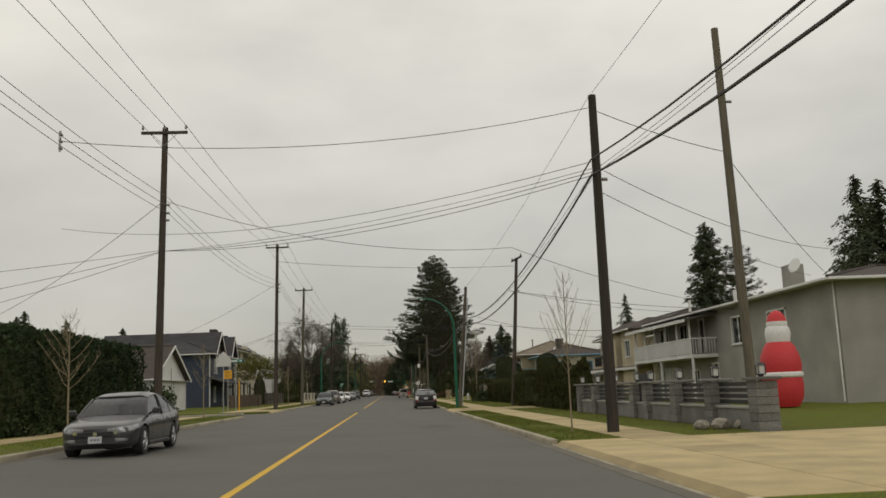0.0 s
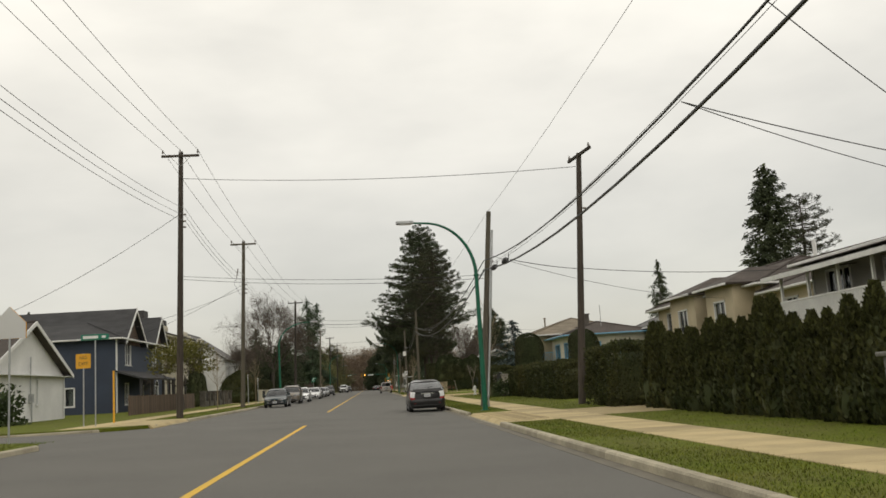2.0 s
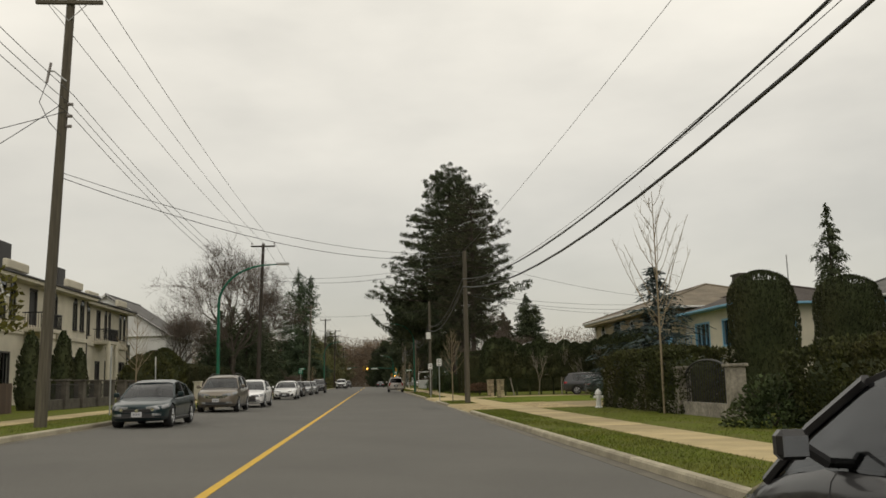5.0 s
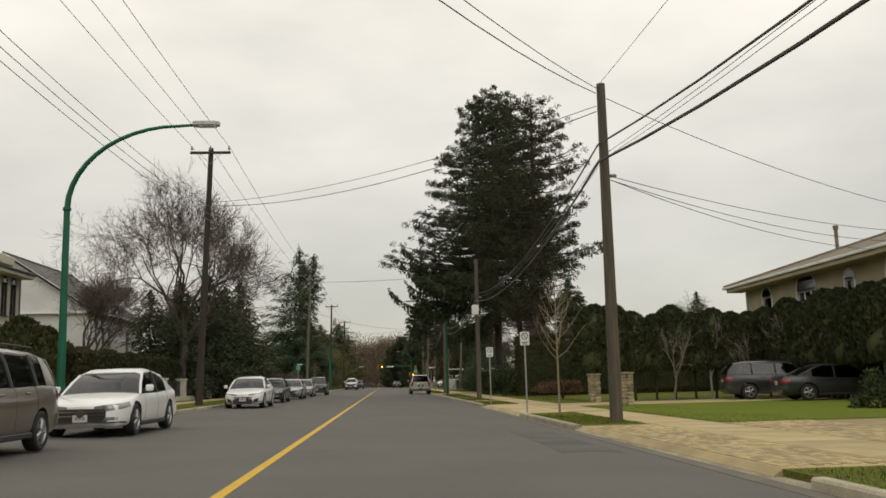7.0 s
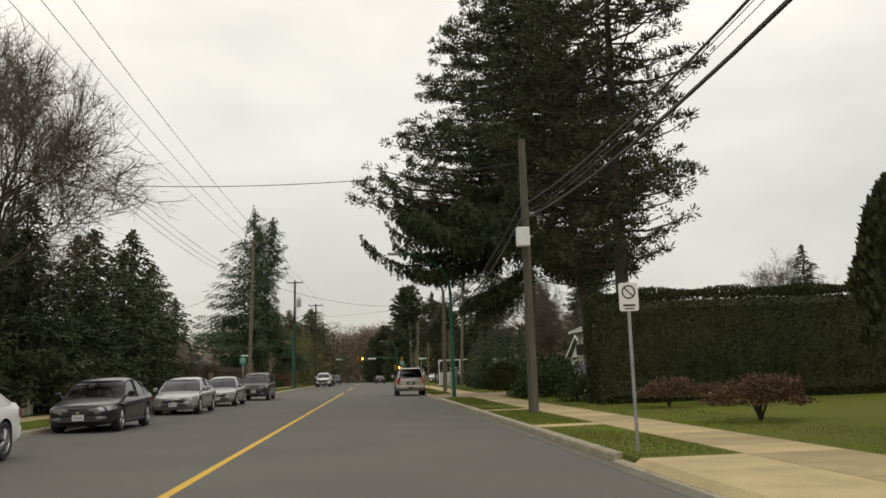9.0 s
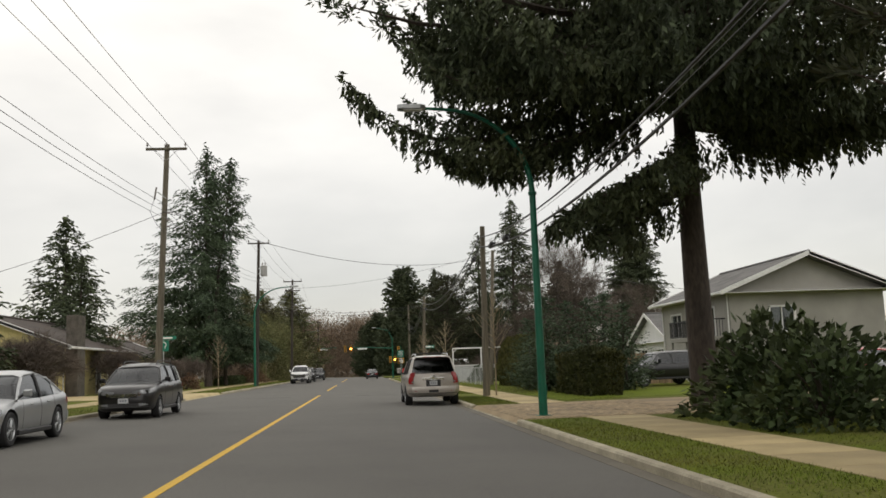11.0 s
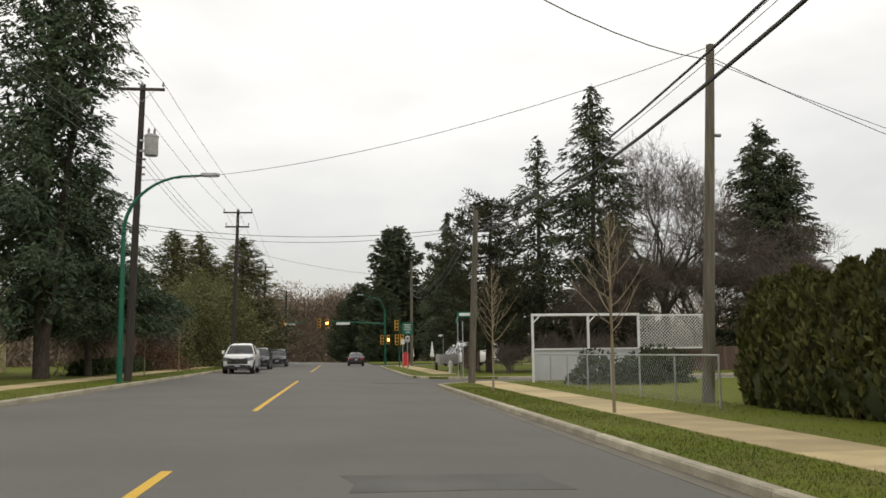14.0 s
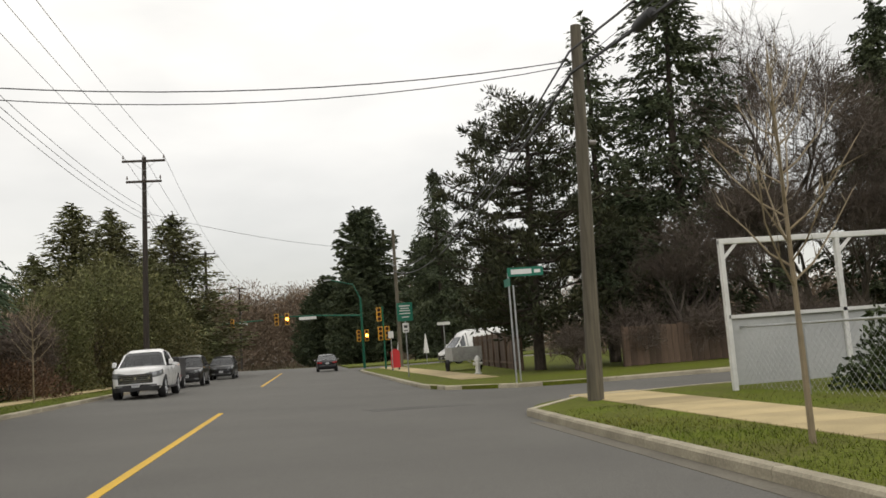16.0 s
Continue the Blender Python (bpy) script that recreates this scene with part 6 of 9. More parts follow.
for k, (x, y, h, dark) in RIGHT.items():
    ob = utility_pole(k, x, y, ground_z(x), h, dark, LEANS.get(k, (0.05, 0)), r=0.165, spools=True, group="plain poles")
    if k == "r3":
        part("conduit", Build().path([(.23, -.06, 0), (.23, -.06, .5), (.20 + .95 * .45, -.06 + .6 * .45, h * .45), (.18 + .95 * .9, -.06 + .6 * .9, h * .9)], .055, n=10), STEEL, ob, "pale grey cable conduit", smooth=True)

ob = thing("pole_crossarm", 10.8, 65.4, 11.0, "short weathered timber arm bolted across a pole top", "crossarm")
part("arm", Build().box(0, 0, -.06, .11, 2.6, .13, rz=8), POLE_DARK, ob, bevel=.01)
for d in (-1.15, 1.15):
    part("insulator", Build().lathe(-d * .14, d, [(.012, .06), (.05, .08), (.06, .14), (.03, .22), (.02, .26)], n=8), INSULATOR, ob, smooth=True)
# conductors from crossarm to crossarm, and the neutral wires under them
order = ["l0", "l1", "l2", "l3", "l5", "l6", "l7", "l8", "l9", "l10"]
for p, q in zip(order, order[1:]):
    span = (POLE_TOPS[q][0] - POLE_TOPS[p][0]).length
    for a, c in zip(POLE_TOPS[p], POLE_TOPS[q]):
        cable(a, c, 0.010 * span, 0.011, WIRE_THIN, "thin bare power conductor between crossarms", "power_line", group="power lines")
    for dz in (3.1, 3.45, 3.75):
        a, c = POLE_TOPS[p][1] + Vector((0.2, 0, -dz)), POLE_TOPS[q][1] + Vector((0.2, 0, -dz))
        cable(a, c, 0.018 * span, 0.010, WIRE_THIN, "thin low-voltage wire between wooden poles", "power_line", group="power lines")


def rp(k, down, dx=-0.14):
    x, y, h, _ = RIGHT[k]
    u = LEANS.get(k, (0.05, 0))
    f = 1 - down / h
    return Vector((x + dx + u[0] * f, y + u[1] * f, ground_z(x) + h - down))


chain = [((6.9, -22, 7.4), None)]
tele = [Vector((7.0, -24, 7.25)), rp("r1", 2.35), rp("r3", 2.9), rp("r5", 2.1), rp("r6", 2.7), rp("r8", .95), rp("r10", 1.0), rp("r11", 3.2)]
for i, (a, c) in enumerate(zip(tele, tele[1:])):
    span = (c - a).length
    cable(a, c, 0.030 * span, 0.034, WIRE, "thick black telephone cable slung between poles", "telephone_cable")
    cable(a + Vector((0, 0, .45)), c + Vector((0, 0, .45)), 0.029 * span, 0.024, WIRE, "thick black telephone cable slung between poles", "telephone_cable")
    for u in (.18, .3):
        cable(a + Vector((u, 0, .3)), c + Vector((u * 1.4, 0, .25)), 0.020 * span, 0.007, WIRE_THIN, "thin drop wire beside the telephone cable", "drop_wire")
tops = [Vector((7.0, -24, 9.6)), rp("r1", .1), rp("r3", .12), rp("r5", .12)]
for a, c in zip(tops, tops[1:]):
    cable(a, c, 0.4, 0.007, WIRE_THIN, "thin single wire between pole tops", "drop_wire")
# service wires that cross the street
def lp(k, down):
    return POLE_TOPS[k][1] + Vector((0, 0, -down))


def at_z(k, z):
    p = lp(k, 0)
    return Vector((p.x, p.y, z))


def rz_(k, z, dx=-0.14):
    return rp(k, RIGHT[k][2] + ground_z(RIGHT[k][0]) - z, dx)


splice = Vector((6.9, 40.6, 8.0))
for a, c, sag, r in ((Vector((6.95, 62.9, 6.14)), rz_("r2", 5.9), .05, .016), (rz_("r2", 5.9, .14), Vector((22, 62, 5.2)), .3, .014), (Vector((6.95, 42.6, 6.15)), Vector((20.6, 48.5, 5.3)), .2, .012), (Vector((6.95, 42.6, 6.15)), Vector((20.6, 50.0, 5.2)), .3, .010), (at_z("l1", 7.55), Vector((-26, 35.6, 6.45)), .3, .010), (at_z("l1", 7.5), Vector((-24, 36, 5.05)), .3, .010), (at_z("l1", 7.5), Vector((-20, 36, 4.5)), .2, .010), (rz_("r1", 9.2, .1), rz_("r0", 8.6), .1, .012), (rz_("r0", 8.6), Vector((22.0, 40, 6.0)), .2, .012), (rz_("r1", 6.8, .1), Vector((20.6, 39, 6.0)), .3, .010), (rz_("r1", 9.3), Vector((-8.0, 23.5, 8.7)), .6, .010), (lp("l1", 3.2), splice, .8, .012), (splice, Vector((19, 50, 6.0)), .25, .012), (rz_("r1", 7.4), at_z("l1", 7.5), .45, .010), (rz_("r1", 7.3), at_z("l1", 7.5), .55, .010), (rz_("r1", 7.5), at_z("l1", 7.5), .35, .008), (rz_("r1", 7.7), Vector((-15.6, 45, 10.4)), 1.0, .010),
                     (lp("l2", 1.5), rp("r2", .6), .3, .014), (at_z("l2", 7.45), rz_("r3", 6.42), .2, .010), (at_z("l2", 7.3), rz_("r3", 6.25), .25, .010), (at_z("l3", 7.5), rp("r5", .1), .8, .010), (at_z("l3", 7.35), rp("r5", .25), 1.0, .012),
                     (at_z("l5", 9.95), rp("r5", .6), .5, .010), (at_z("l5", 9.8), rp("r5", .75), .7, .013), (Vector((-7.0, 156.2, 7.9)), rp("r6", .8), .3, .012), (Vector((-7.0, 156.2, 7.9)), lp("l5", 3.4), .15, .010), (lp("l6", 3.2), rp("r9", .4), 1.5, .014), (rp("r9", .4, .14), Vector((40, 232, 6.5)), .6, .012), (rp("r9", .5, .14), Vector((40, 229, 6.2)), .6, .010),
                     (at_z("l7", 8.9), rp("r9", .1), .8, .010), (at_z("l7", 7.0), rp("r10", .75), .5, .012), (at_z("l7", 6.85), rp("r10", .85), .62, .010), (lp("l8", 3.2), rp("r11", 1.5), .5, .012), (rp("r1", 2.2, .14), Vector((19, 33, 6.3)), .5, .010), (rp("r3", 2.2, .14), Vector((24, 82, 5.5)), .5, .012), (rp("r5", .4, .14), Vector((21, 129, 6.6)), .4, .010), (rp("r5", 2.5, .14), Vector((21, 131, 6.4)), .3, .010), (rp("r5", 2.6, .14), Vector((21, 132, 6.2)), .4, .010), (rp("r5", 2.6, .14), Vector((21, 133, 6.0)), .45, .010),
                     (lp("l1", 3.2), Vector((-23, 53, 6.4)), .4, .012), (lp("l2", 3.3), Vector((-20, 78, 6.0)), .4, .012), (lp("l3", 3.3), Vector((-19, 100, 6.0)), .4, .012), (lp("l3", 3.6), Vector((-19, 90, 5.6)), .4, .012), (lp("l6", 3.3), Vector((-22, 196, 4.6)), .4, .012)):
    cable(a, c, sag, r, WIRE, "black service wire crossing from a pole", "service_wire", group="service wires")

street_lamp(5.80, 65.0, ground_z(5.75), -1, 8.1, 2.65)
street_lamp(-8.4, 123.5, ground_z(-8.4), 1, 8.2, 3.5)
street_lamp(5.75, 178.3, ground_z(5.75), -1, 8.3, 2.9)
street_lamp(-7.97, 232.5, ground_z(-7.97), 1, 8.4, 3.1)

# ---------- cars ----------
GREY_P = paint("grey_metallic_paint", (0.05, 0.051, 0.055), .5)
TEAL_P = paint("dark_teal_paint", (0.011, 0.028, 0.034), .4)
BROWN_P = paint("bronze_paint", (0.19, 0.165, 0.135), .5)
WHITE_P = paint("white_car_paint", (0.80, 0.80, 0.80), 0)
BLACK_P = paint("black_car_paint", (0.012, 0.012, 0.014), .2)
SILVER_P = paint("silver_paint", (0.40, 0.41, 0.42), .6)
CHAMP_P = paint("champagne_paint", (0.45, 0.41, 0.37), .45)
CHAR_P = paint("charcoal_paint", (0.017, 0.016, 0.017), .3)
RED_P = paint("red_car_paint", (0.35, 0.02, 0.02), .2)
car("sedan", "sedan", -5.75, 22.2, 4.6, 1.78, 1.45, GREY_P, "grey metallic compact sedan parked at the kerb")
car("sedan", "sedan", -6.2, 98.9, 4.6, 1.74, 1.40, TEAL_P, "dark teal older sedan parked at the kerb")
car("suv", "suv", -6.3, 112.8, 4.65, 1.84, 1.66, BROWN_P, "warm grey compact suv parked at the kerb", rails=True)
car("sedan", "sedan", -6.0, 120.3, 4.85, 1.85, 1.46, WHITE_P, "white sports sedan with a chrome grille", wheel=.34, front="wide")
car("sedan", "sedan", -6.1, 142.0, 4.6, 1.78, 1.43, WHITE_P, "white compact sedan with a black lower grille", front="black")
car("sedan", "sedan", -6.5, 153.6, 4.6, 1.78, 1.42, BLACK_P, "black sedan parked at the kerb")
car("sedan", "sedan", -6.5, 164.8, 4.7, 1.78, 1.42, SILVER_P, "silver sedan parked at the kerb")
car("sedan", "sedan", -6.5, 174.5, 4.4, 1.72, 1.45, SILVER_P, "pale silver compact sedan at the kerb")
car("suv", "suv", -6.15, 185.6, 4.8, 1.83, 1.70, CHAR_P, "dark grey crossover with a silver front trim", rails=True)
car("hatchback", "hatch", 3.76, 73.0, 4.5, 1.78, 1.53, CHAR_P, "dark grey hybrid hatchback with clear tail lights", facing=1, rear="hatch", wheel=.31)
car("large_suv", "truck_suv", 3.78, 192.3, 5.7, 2.09, 1.91, CHAMP_P, "champagne full-size suv with tall red tail lights", facing=1, rear="tall", wheel=.40, rails=True, glass=DARK_GLASS, trim=CHROME)
car("pickup_truck", "pickup", -5.75, 257.0, 5.9, 2.03, 1.95, WHITE_P, "white crew-cab pickup truck at the kerb", wheel=.42, trim=CHROME, category="truck")
car("suv", "suv", -5.3, 287.0, 4.7, 1.85, 1.72, BLACK_P, "dark suv standing near the crossing")
car("jeep", "suv", -5.75, 271.0, 4.2, 1.8, 1.75, CHAR_P, "grey compact off-roader at the kerb behind the pickup", cladding=True)
car("sedan", "sedan", 2.6, 297, 4.6, 1.8, 1.45, BLACK_P, "dark sedan waiting near the traffic lights", facing=1)


# ---------- trees on the right-hand side ----------
SPRUCE_LINE = ((8.0, 10.0, 14.0, 17.2, 20.4, 23.7, 26.0, 27.5, 28.3), (10.2, 10.0, 7.9, 6.4, 5.2, 4.2, 2.8, 1.5, 0.4))
rb = random.Random(31)
limbs = [(radians(181), 9.7, 9.9, .52, .50), (radians(174), 11.2, 8.7, .42, .50), (radians(187), 12.4, 8.7, .34, .44), (radians(165), 9.9, 8.2, .44, .38), (radians(193), 10.4, 8.6, .46, .40)]
for i in range(58):
    a = i * 2.4 + rb.uniform(-.3, .3)
    z0 = 7.6 + 7.6 * ((i * .618) % 1.0)
    L = float(np.interp(z0, (7.6, 9.2, 12.0, 15.2), (5.2, 8.6, 8.4, 7.0))) * rb.uniform(.8, 1.02)
    back = max(0.0, .5 * math.cos(a) + .87 * math.sin(a))
    limbs.append((a, z0 + 1.6 * back, L * (1 - .55 * back), rb.uniform(.34, .5), rb.uniform(.26, .42)))
limbs += [(radians(a), z0, L, sag, rise) for a, z0, L, sag, rise in (
    (178, 8.9, 7.3, .46, .26), (168, 8.8, 6.3, .46, .2), (191, 8.8, 6.9, .46, .25), (184, 7.2, 3.9, .56, .12), (172, 7.0, 4.2, .54, .1),
    (198, 6.9, 4.3, .54, .1), (214, 7.2, 4.6, .5, .1), (160, 7.1, 4.0, .5, .1), (245, 7.6, 4.8, .46, .1), (188, 6.2, 3.4, .5, .05), (206, 6.1, 3.6, .5, .05))]
for i in range(10):
    limbs.append((radians(158 + 104 * ((i * .618) % 1.0)), 9.4 + 4.0 * i / 10, rb.uniform(5.2, 8.0), rb.uniform(.4, .5), rb.uniform(.18, .32)))
spruce_a = weeping_boughs(1, limbs, SPRUCE)
spruce_top = tufted_meshes(11, 28.3, SPRUCE_LINE, SPRUCE, start=.40, step=.5, per=9, tuft=.46, quads=34, needle=.24, trunk_r=.4, lean=0, gap=.02, rise=.1, droop=.04, low=.05)
big = plant("spruce_tree", spruce_a, 10.6, 179.5, .12, "huge dark spruce with long drooping boughs", names=("limb", "hanging_foliage"))
part("upper_trunk", spruce_top[0], None, big)
part("upper_crown", spruce_top[1], None, big)
pine_a = tufted_meshes(2, 21.9, ((5.5, 9, 12, 15, 17, 19.5, 21.2, 21.9), (2.4, 3.0, 3.4, 4.1, 3.3, 2.5, 1.5, .5)), PINE, start=.25, step=.52, per=6, tuft=.40, quads=32, needle=.2, trunk_r=.33, lean=.15, gap=.12, rise=.16)
plant("pine_tree", pine_a, 11.2, 162.0, .12, "tall dark pine with separate needle clumps")
pine_b = tufted_meshes(4, 17.5, ((5, 8, 12, 15, 17.5), (2.2, 3.2, 3.4, 2.6, .5)), PINE, start=.3, step=.5, per=6, tuft=.42, quads=30, trunk_r=.28, lean=-1.6)
plant("pine_tree", pine_b, 11.0, 166.5, .12, "leaning dark pine with a forked bare trunk")
spruce_b = conifer_meshes(6, 20.4, 4.6, SPRUCE, start=.10, shape=.62, droop=.12, whorl=.62, per=9, spray=.34, thin=.36, density=2.3, ragged=.2, gap=.04, up=.12)
plant("fir_tree", spruce_b, 18.9, 257.2, .12, "tall narrow dark fir")
spruce_c = conifer_meshes(7, 16.5, 3.3, SPRUCE, start=.10, shape=.66, droop=.14, whorl=.6, per=8, spray=.32, thin=.36, density=2.3, ragged=.22, gap=.05, up=.14)
plant("fir_tree", spruce_c, 14.8, 257.2, .12, "slender dark fir with a pointed top")
pine_c = tufted_meshes(8, 11.9, ((1.5, 4, 7, 9.5, 11.2, 11.9), (3.6, 4.2, 3.9, 2.8, 1.6, .6)), PINE, start=.14, step=.5, per=7, tuft=.46, quads=34, needle=.24, trunk_r=.26, lean=.3, gap=.06)
plant("pine_tree", pine_c, 10.6, 254.5, .12, "broad dark pine beside the side street")
spruce_d = conifer_meshes(9, 16.6, 4.0, SPRUCE, start=.06, shape=.85, droop=.18, whorl=.5, per=9, spray=.34, thin=.36, density=2.2, hang=.15, ragged=.2, up=.05)
plant("spruce_tree", spruce_d, 12.6, 293.0, .12, "dark spruce with drooping branch tips")
twin = conifer_meshes(13, 19.4, 5.0, SPRUCE, start=.08, shape=.62, droop=.12, whorl=.55, per=10, spray=.36, thin=.38, density=2.4, ragged=.14, up=.12, tops=2, second=.5, fork=(.42, -.1))
plant("fir_tree", twin, 34.4, 263.0, .12, "dense dark fir with two tops")
plant("fir_tree", spruce_d, 39.6, 141.8, .12, "slender dark fir behind the houses", rz=40, scale=(.75, .75, .93))
big_r = conifer_meshes(10, 23.5, 4.3, SPRUCE, start=.1, shape=.5, droop=.1, whorl=.55, per=10, spray=.42, thin=.4, density=2.2, ragged=.14, up=.2)
plant("cypress_tree", big_r, 47.5, 124.5, .12, "tall dense dark evergreen behind the houses")
plant("pine_tree", pine_a, 52.5, 127.0, .12, "dark pine behind the houses", rz=100, scale=.95)
plant("spruce_tree", spruce_d, 46.0, 80.0, .12, "dark spruce behind the houses", rz=10, scale=(1.35, 1.35, 1.2))
plant("spruce_tree", spruce_d, 36.5, 60.0, .12, "dark spruce behind the houses", rz=200, scale=(1.3, 1.3, .9))
for x, y, k in ((60, 215, .55), (57, 219, .5), (33, 190, .62)):
    plant("fir_tree", spruce_c, x, y, .12, "small pointed dark fir in the distance", rz=x * 7, scale=(k * 1.2, k * 1.2, k * .95))
blue = conifer_meshes(12, 6.4, 2.0, BLUE_SPRUCE, start=.04, shape=.85, droop=.05, whorl=.3, per=11, spray=.2, density=3.0)
plant("blue_spruce", blue, 15.2, 114.2, .12, "bluish spruce in a front garden", scale=(1.75, 1.75, 1.04))
brown_cone = conifer_meshes(14, 19.0, 6.6, BROWN_NEEDLES, start=.05, shape=.75, droop=.1, whorl=.6, per=10, spray=.6, thin=.42, density=1.7, ragged=.12, up=.15)
plant("cypress_tree", brown_cone, 36.0, 308.0, .0, "broad brownish conical evergreen in the distance")
far_a = conifer_meshes(15, 25.0, 7.4, SPRUCE, start=.04, shape=.42, droop=.05, whorl=.7, per=12, spray=.8, thin=.4, density=1.1, ragged=.12, up=.35)
plant("cypress_tree", far_a, 11.5, 362.0, -.4, "large dark evergreen beyond the traffic lights")
for x, y, k in ((5.0, 372, .62), (2.5, 392, .55), (8.0, 350, .55), (20, 352, .75), (26, 330, .6)):
    plant("cypress_tree", far_a, x, y, -.5, "dark evergreen beyond the traffic lights", rz=x * 31, scale=(k * 1.05, k * 1.05, k))
bare_a = bare_tree_meshes(27, 14.5, .58, .27, levels=6, fork=3, first=.27, upright=.55, twigs=6, twig_len=.75, limb0=.35, girth=.012)
bare_b = bare_tree_meshes(28, 11.5, .62, .22, levels=6, fork=3, first=.27, upright=.5, twigs=5, twig_len=.7, limb0=.35, girth=.012)
plant("bare_tree", bare_a, 24.0, 258.0, .12, "large leafless tree with pale branching limbs", names=("trunk", "twig_spray"), scale=1.35)
plant("bare_tree", bare_b, 21.2, 254.0, .12, "leafless tree with many fine twigs", names=("trunk", "twig_spray"))
plant("bare_tree", bare_b, 30.0, 252.0, .12, "leafless tree with many fine twigs", names=("trunk", "twig_spray"), rz=120)
plant("bare_tree", bare_b, 16.0, 252.0, .12, "leafless tree with many fine twigs", names=("trunk", "twig_spray"), rz=220, scale=.62)
for x, y, k, a in ((26.5, 255.5, 1.0, 40), (33.0, 258.5, 1.05, 250), (17.6, 253.4, .72, 130), (29.0, 264.0, 1.2, 310)):
    plant("bare_tree", bare_b, x, y, .12, "leafless tree with many fine brown twigs", names=("trunk", "twig_spray"), rz=a, scale=k)
plant("bare_tree", bare_b, 27.0, 150.0, .12, "leafless tree behind a hedge", names=("trunk", "twig_spray"), rz=60, scale=.62)
plant("bare_tree", bare_b, 20.5, 142.0, .12, "leafless tree behind a hedge", names=("trunk", "twig_spray"), rz=160, scale=.5)
plant("bare_tree", bare_a, 36.0, 200.0, .12, "leafless tree behind the houses", names=("trunk", "twig_spray"), rz=160, scale=.8)
young = sapling_meshes(23, 6.0, 1.1, .036, TWIG_TAN, TWIG_TAN, clear=.34, n=24, rise=1.9)
young_b = sapling_meshes(24, 4.2, 1.0, .038, TWIG_TAN, TWIG_TAN, clear=.36, n=22, rise=1.15)
for x, y, me, k in ((6.0, 24.3, young, .76), (5.75, 126.6, young_b, 1.05), (7.05, 195.2, young_b, 1.1), (5.95, 226.2, young_b, 1.0), (6.65, 214.8, young_b, 1.05), (10.7, 100.0, young, 1.3)):
    plant("sapling", me, x, y, .12, "slim leafless street sapling with pale twigs", "tree", rz=x * 40, scale=k, names=("trunk", "limb", "twig_spray"), group="young street trees")

# ---------- hedges and shrubs on the right-hand side ----------
cedars = [column_meshes(30 + q, 2.75, .56, HEDGE, n=2600, round_top=.72, spray=.16) for q in range(3)]
for i in range(17):
    plant("cedar_bush", cedars[i % 3], 10.7 + RNG.uniform(-.12, .12), 43.5 + i * .86, .12, "upright clipped cedar in a hedge row", "hedge", rz=RNG.uniform(0, 360), scale=RNG.uniform(.82, 1.04), names=("core", "crown"), group="cedar hedge row")
olive = [column_meshes(40 + q, 3.1, .8, HEDGE_OLIVE, n=2600, round_top=.45, spray=.2) for q in range(2)]
for i in range(13):
    plant("cedar_bush", olive[i % 2], 11.0 + RNG.uniform(-.1, .1), 204.6 + i * .98, .12, "upright olive-green cedar in a hedge row", "hedge", rz=RNG.uniform(0, 360), scale=RNG.uniform(.93, 1.05), names=("core", "crown"), group="olive hedge row")
plant("hedge", hedge_meshes(50, 2.4, 4.6, 2.3, HEDGE, spray=.1, round_edge=.5), 11.1, 61.6, .12, "dark clipped block of cedar hedge beside a pole", "hedge", names=("core", "foliage"))
for sx, sy, h, x, y, leaf, lab in ((2.0, 18.0, 1.9, 12.0, 82.4, HEDGE, "clipped olive-green cedar hedge"), (1.8, 10.0, 2.2, 11.8, 104.0, HEDGE, "clipped hedge in front of a house"), (15, 2.2, 4.1, 16.9, 160.4, HEDGE_DARK, "tall dark clipped hedge running back from the street")):
    plant("hedge", hedge_meshes(int(x * 7 + y), sx, sy, h, leaf, lobes=1.2 if leaf is HEDGE else 0, spray=.10), x, y, .12, lab, "hedge", names=("core", "foliage"))
topi = column_meshes(52, 3.6, 1.16, HEDGE_DARK, n=15000, round_top=.08, base=1.0, spray=.085, lumpy=.22)
plant("topiary", topi, 13.9, 98.8, .12, "tall clipped cylinder of dark evergreen", "topiary", names=("core", "crown"), scale=(1, 1, 1.32), group="clipped cylinders")
plant("topiary", topi, 19.4, 103.2, .12, "tall clipped cylinder of dark evergreen", "topiary", names=("core", "crown"), scale=(1.15, 1.15, 1.4), group="clipped cylinders")
# tall screen of cedars with bare lower trunks round a front garden
screen = [column_meshes(54 + q, 4.5, 1.1, HEDGE_DARK, n=5200, round_top=.26, base=.95, spray=.17, trunk=1.5) for q in range(3)]
screen_bare = bare_tree_meshes(57, 4.4, .4, .06, levels=4, fork=3, mat=BARK_PALE, twig=BARK_PALE, first=.34, upright=.8, twigs=2, twig_len=.3)
spots = [(10.4 + i * .95, 141.0) for i in range(10)] + [(19.3, 140.5 - i * 1.0) for i in range(12)]
for i, (x, y) in enumerate(spots):
    plant("cedar_tree", screen[i % 3], x + RNG.uniform(-.2, .2), y + RNG.uniform(-.2, .2), .12, "tall dark cedar with a bare lower trunk in a screen", "tree", rz=RNG.uniform(0, 360), scale=RNG.uniform(.90, 1.04), names=("core", "crown"), group="cedar screen")
    if i % 2:
        plant("bare_tree", screen_bare, x + .5, y - .9, .12, "slim pale leafless trunk before a cedar screen", rz=i * 77, names=("trunk", "twig_spray"), scale=RNG.uniform(.8, 1.05), group="pale slim trunks")
feather = conifer_meshes(58, 4.6, 1.5, CEDAR, start=.02, shape=.6, droop=-.1, whorl=.28, per=9, spray=.18, up=.3, density=3.0)
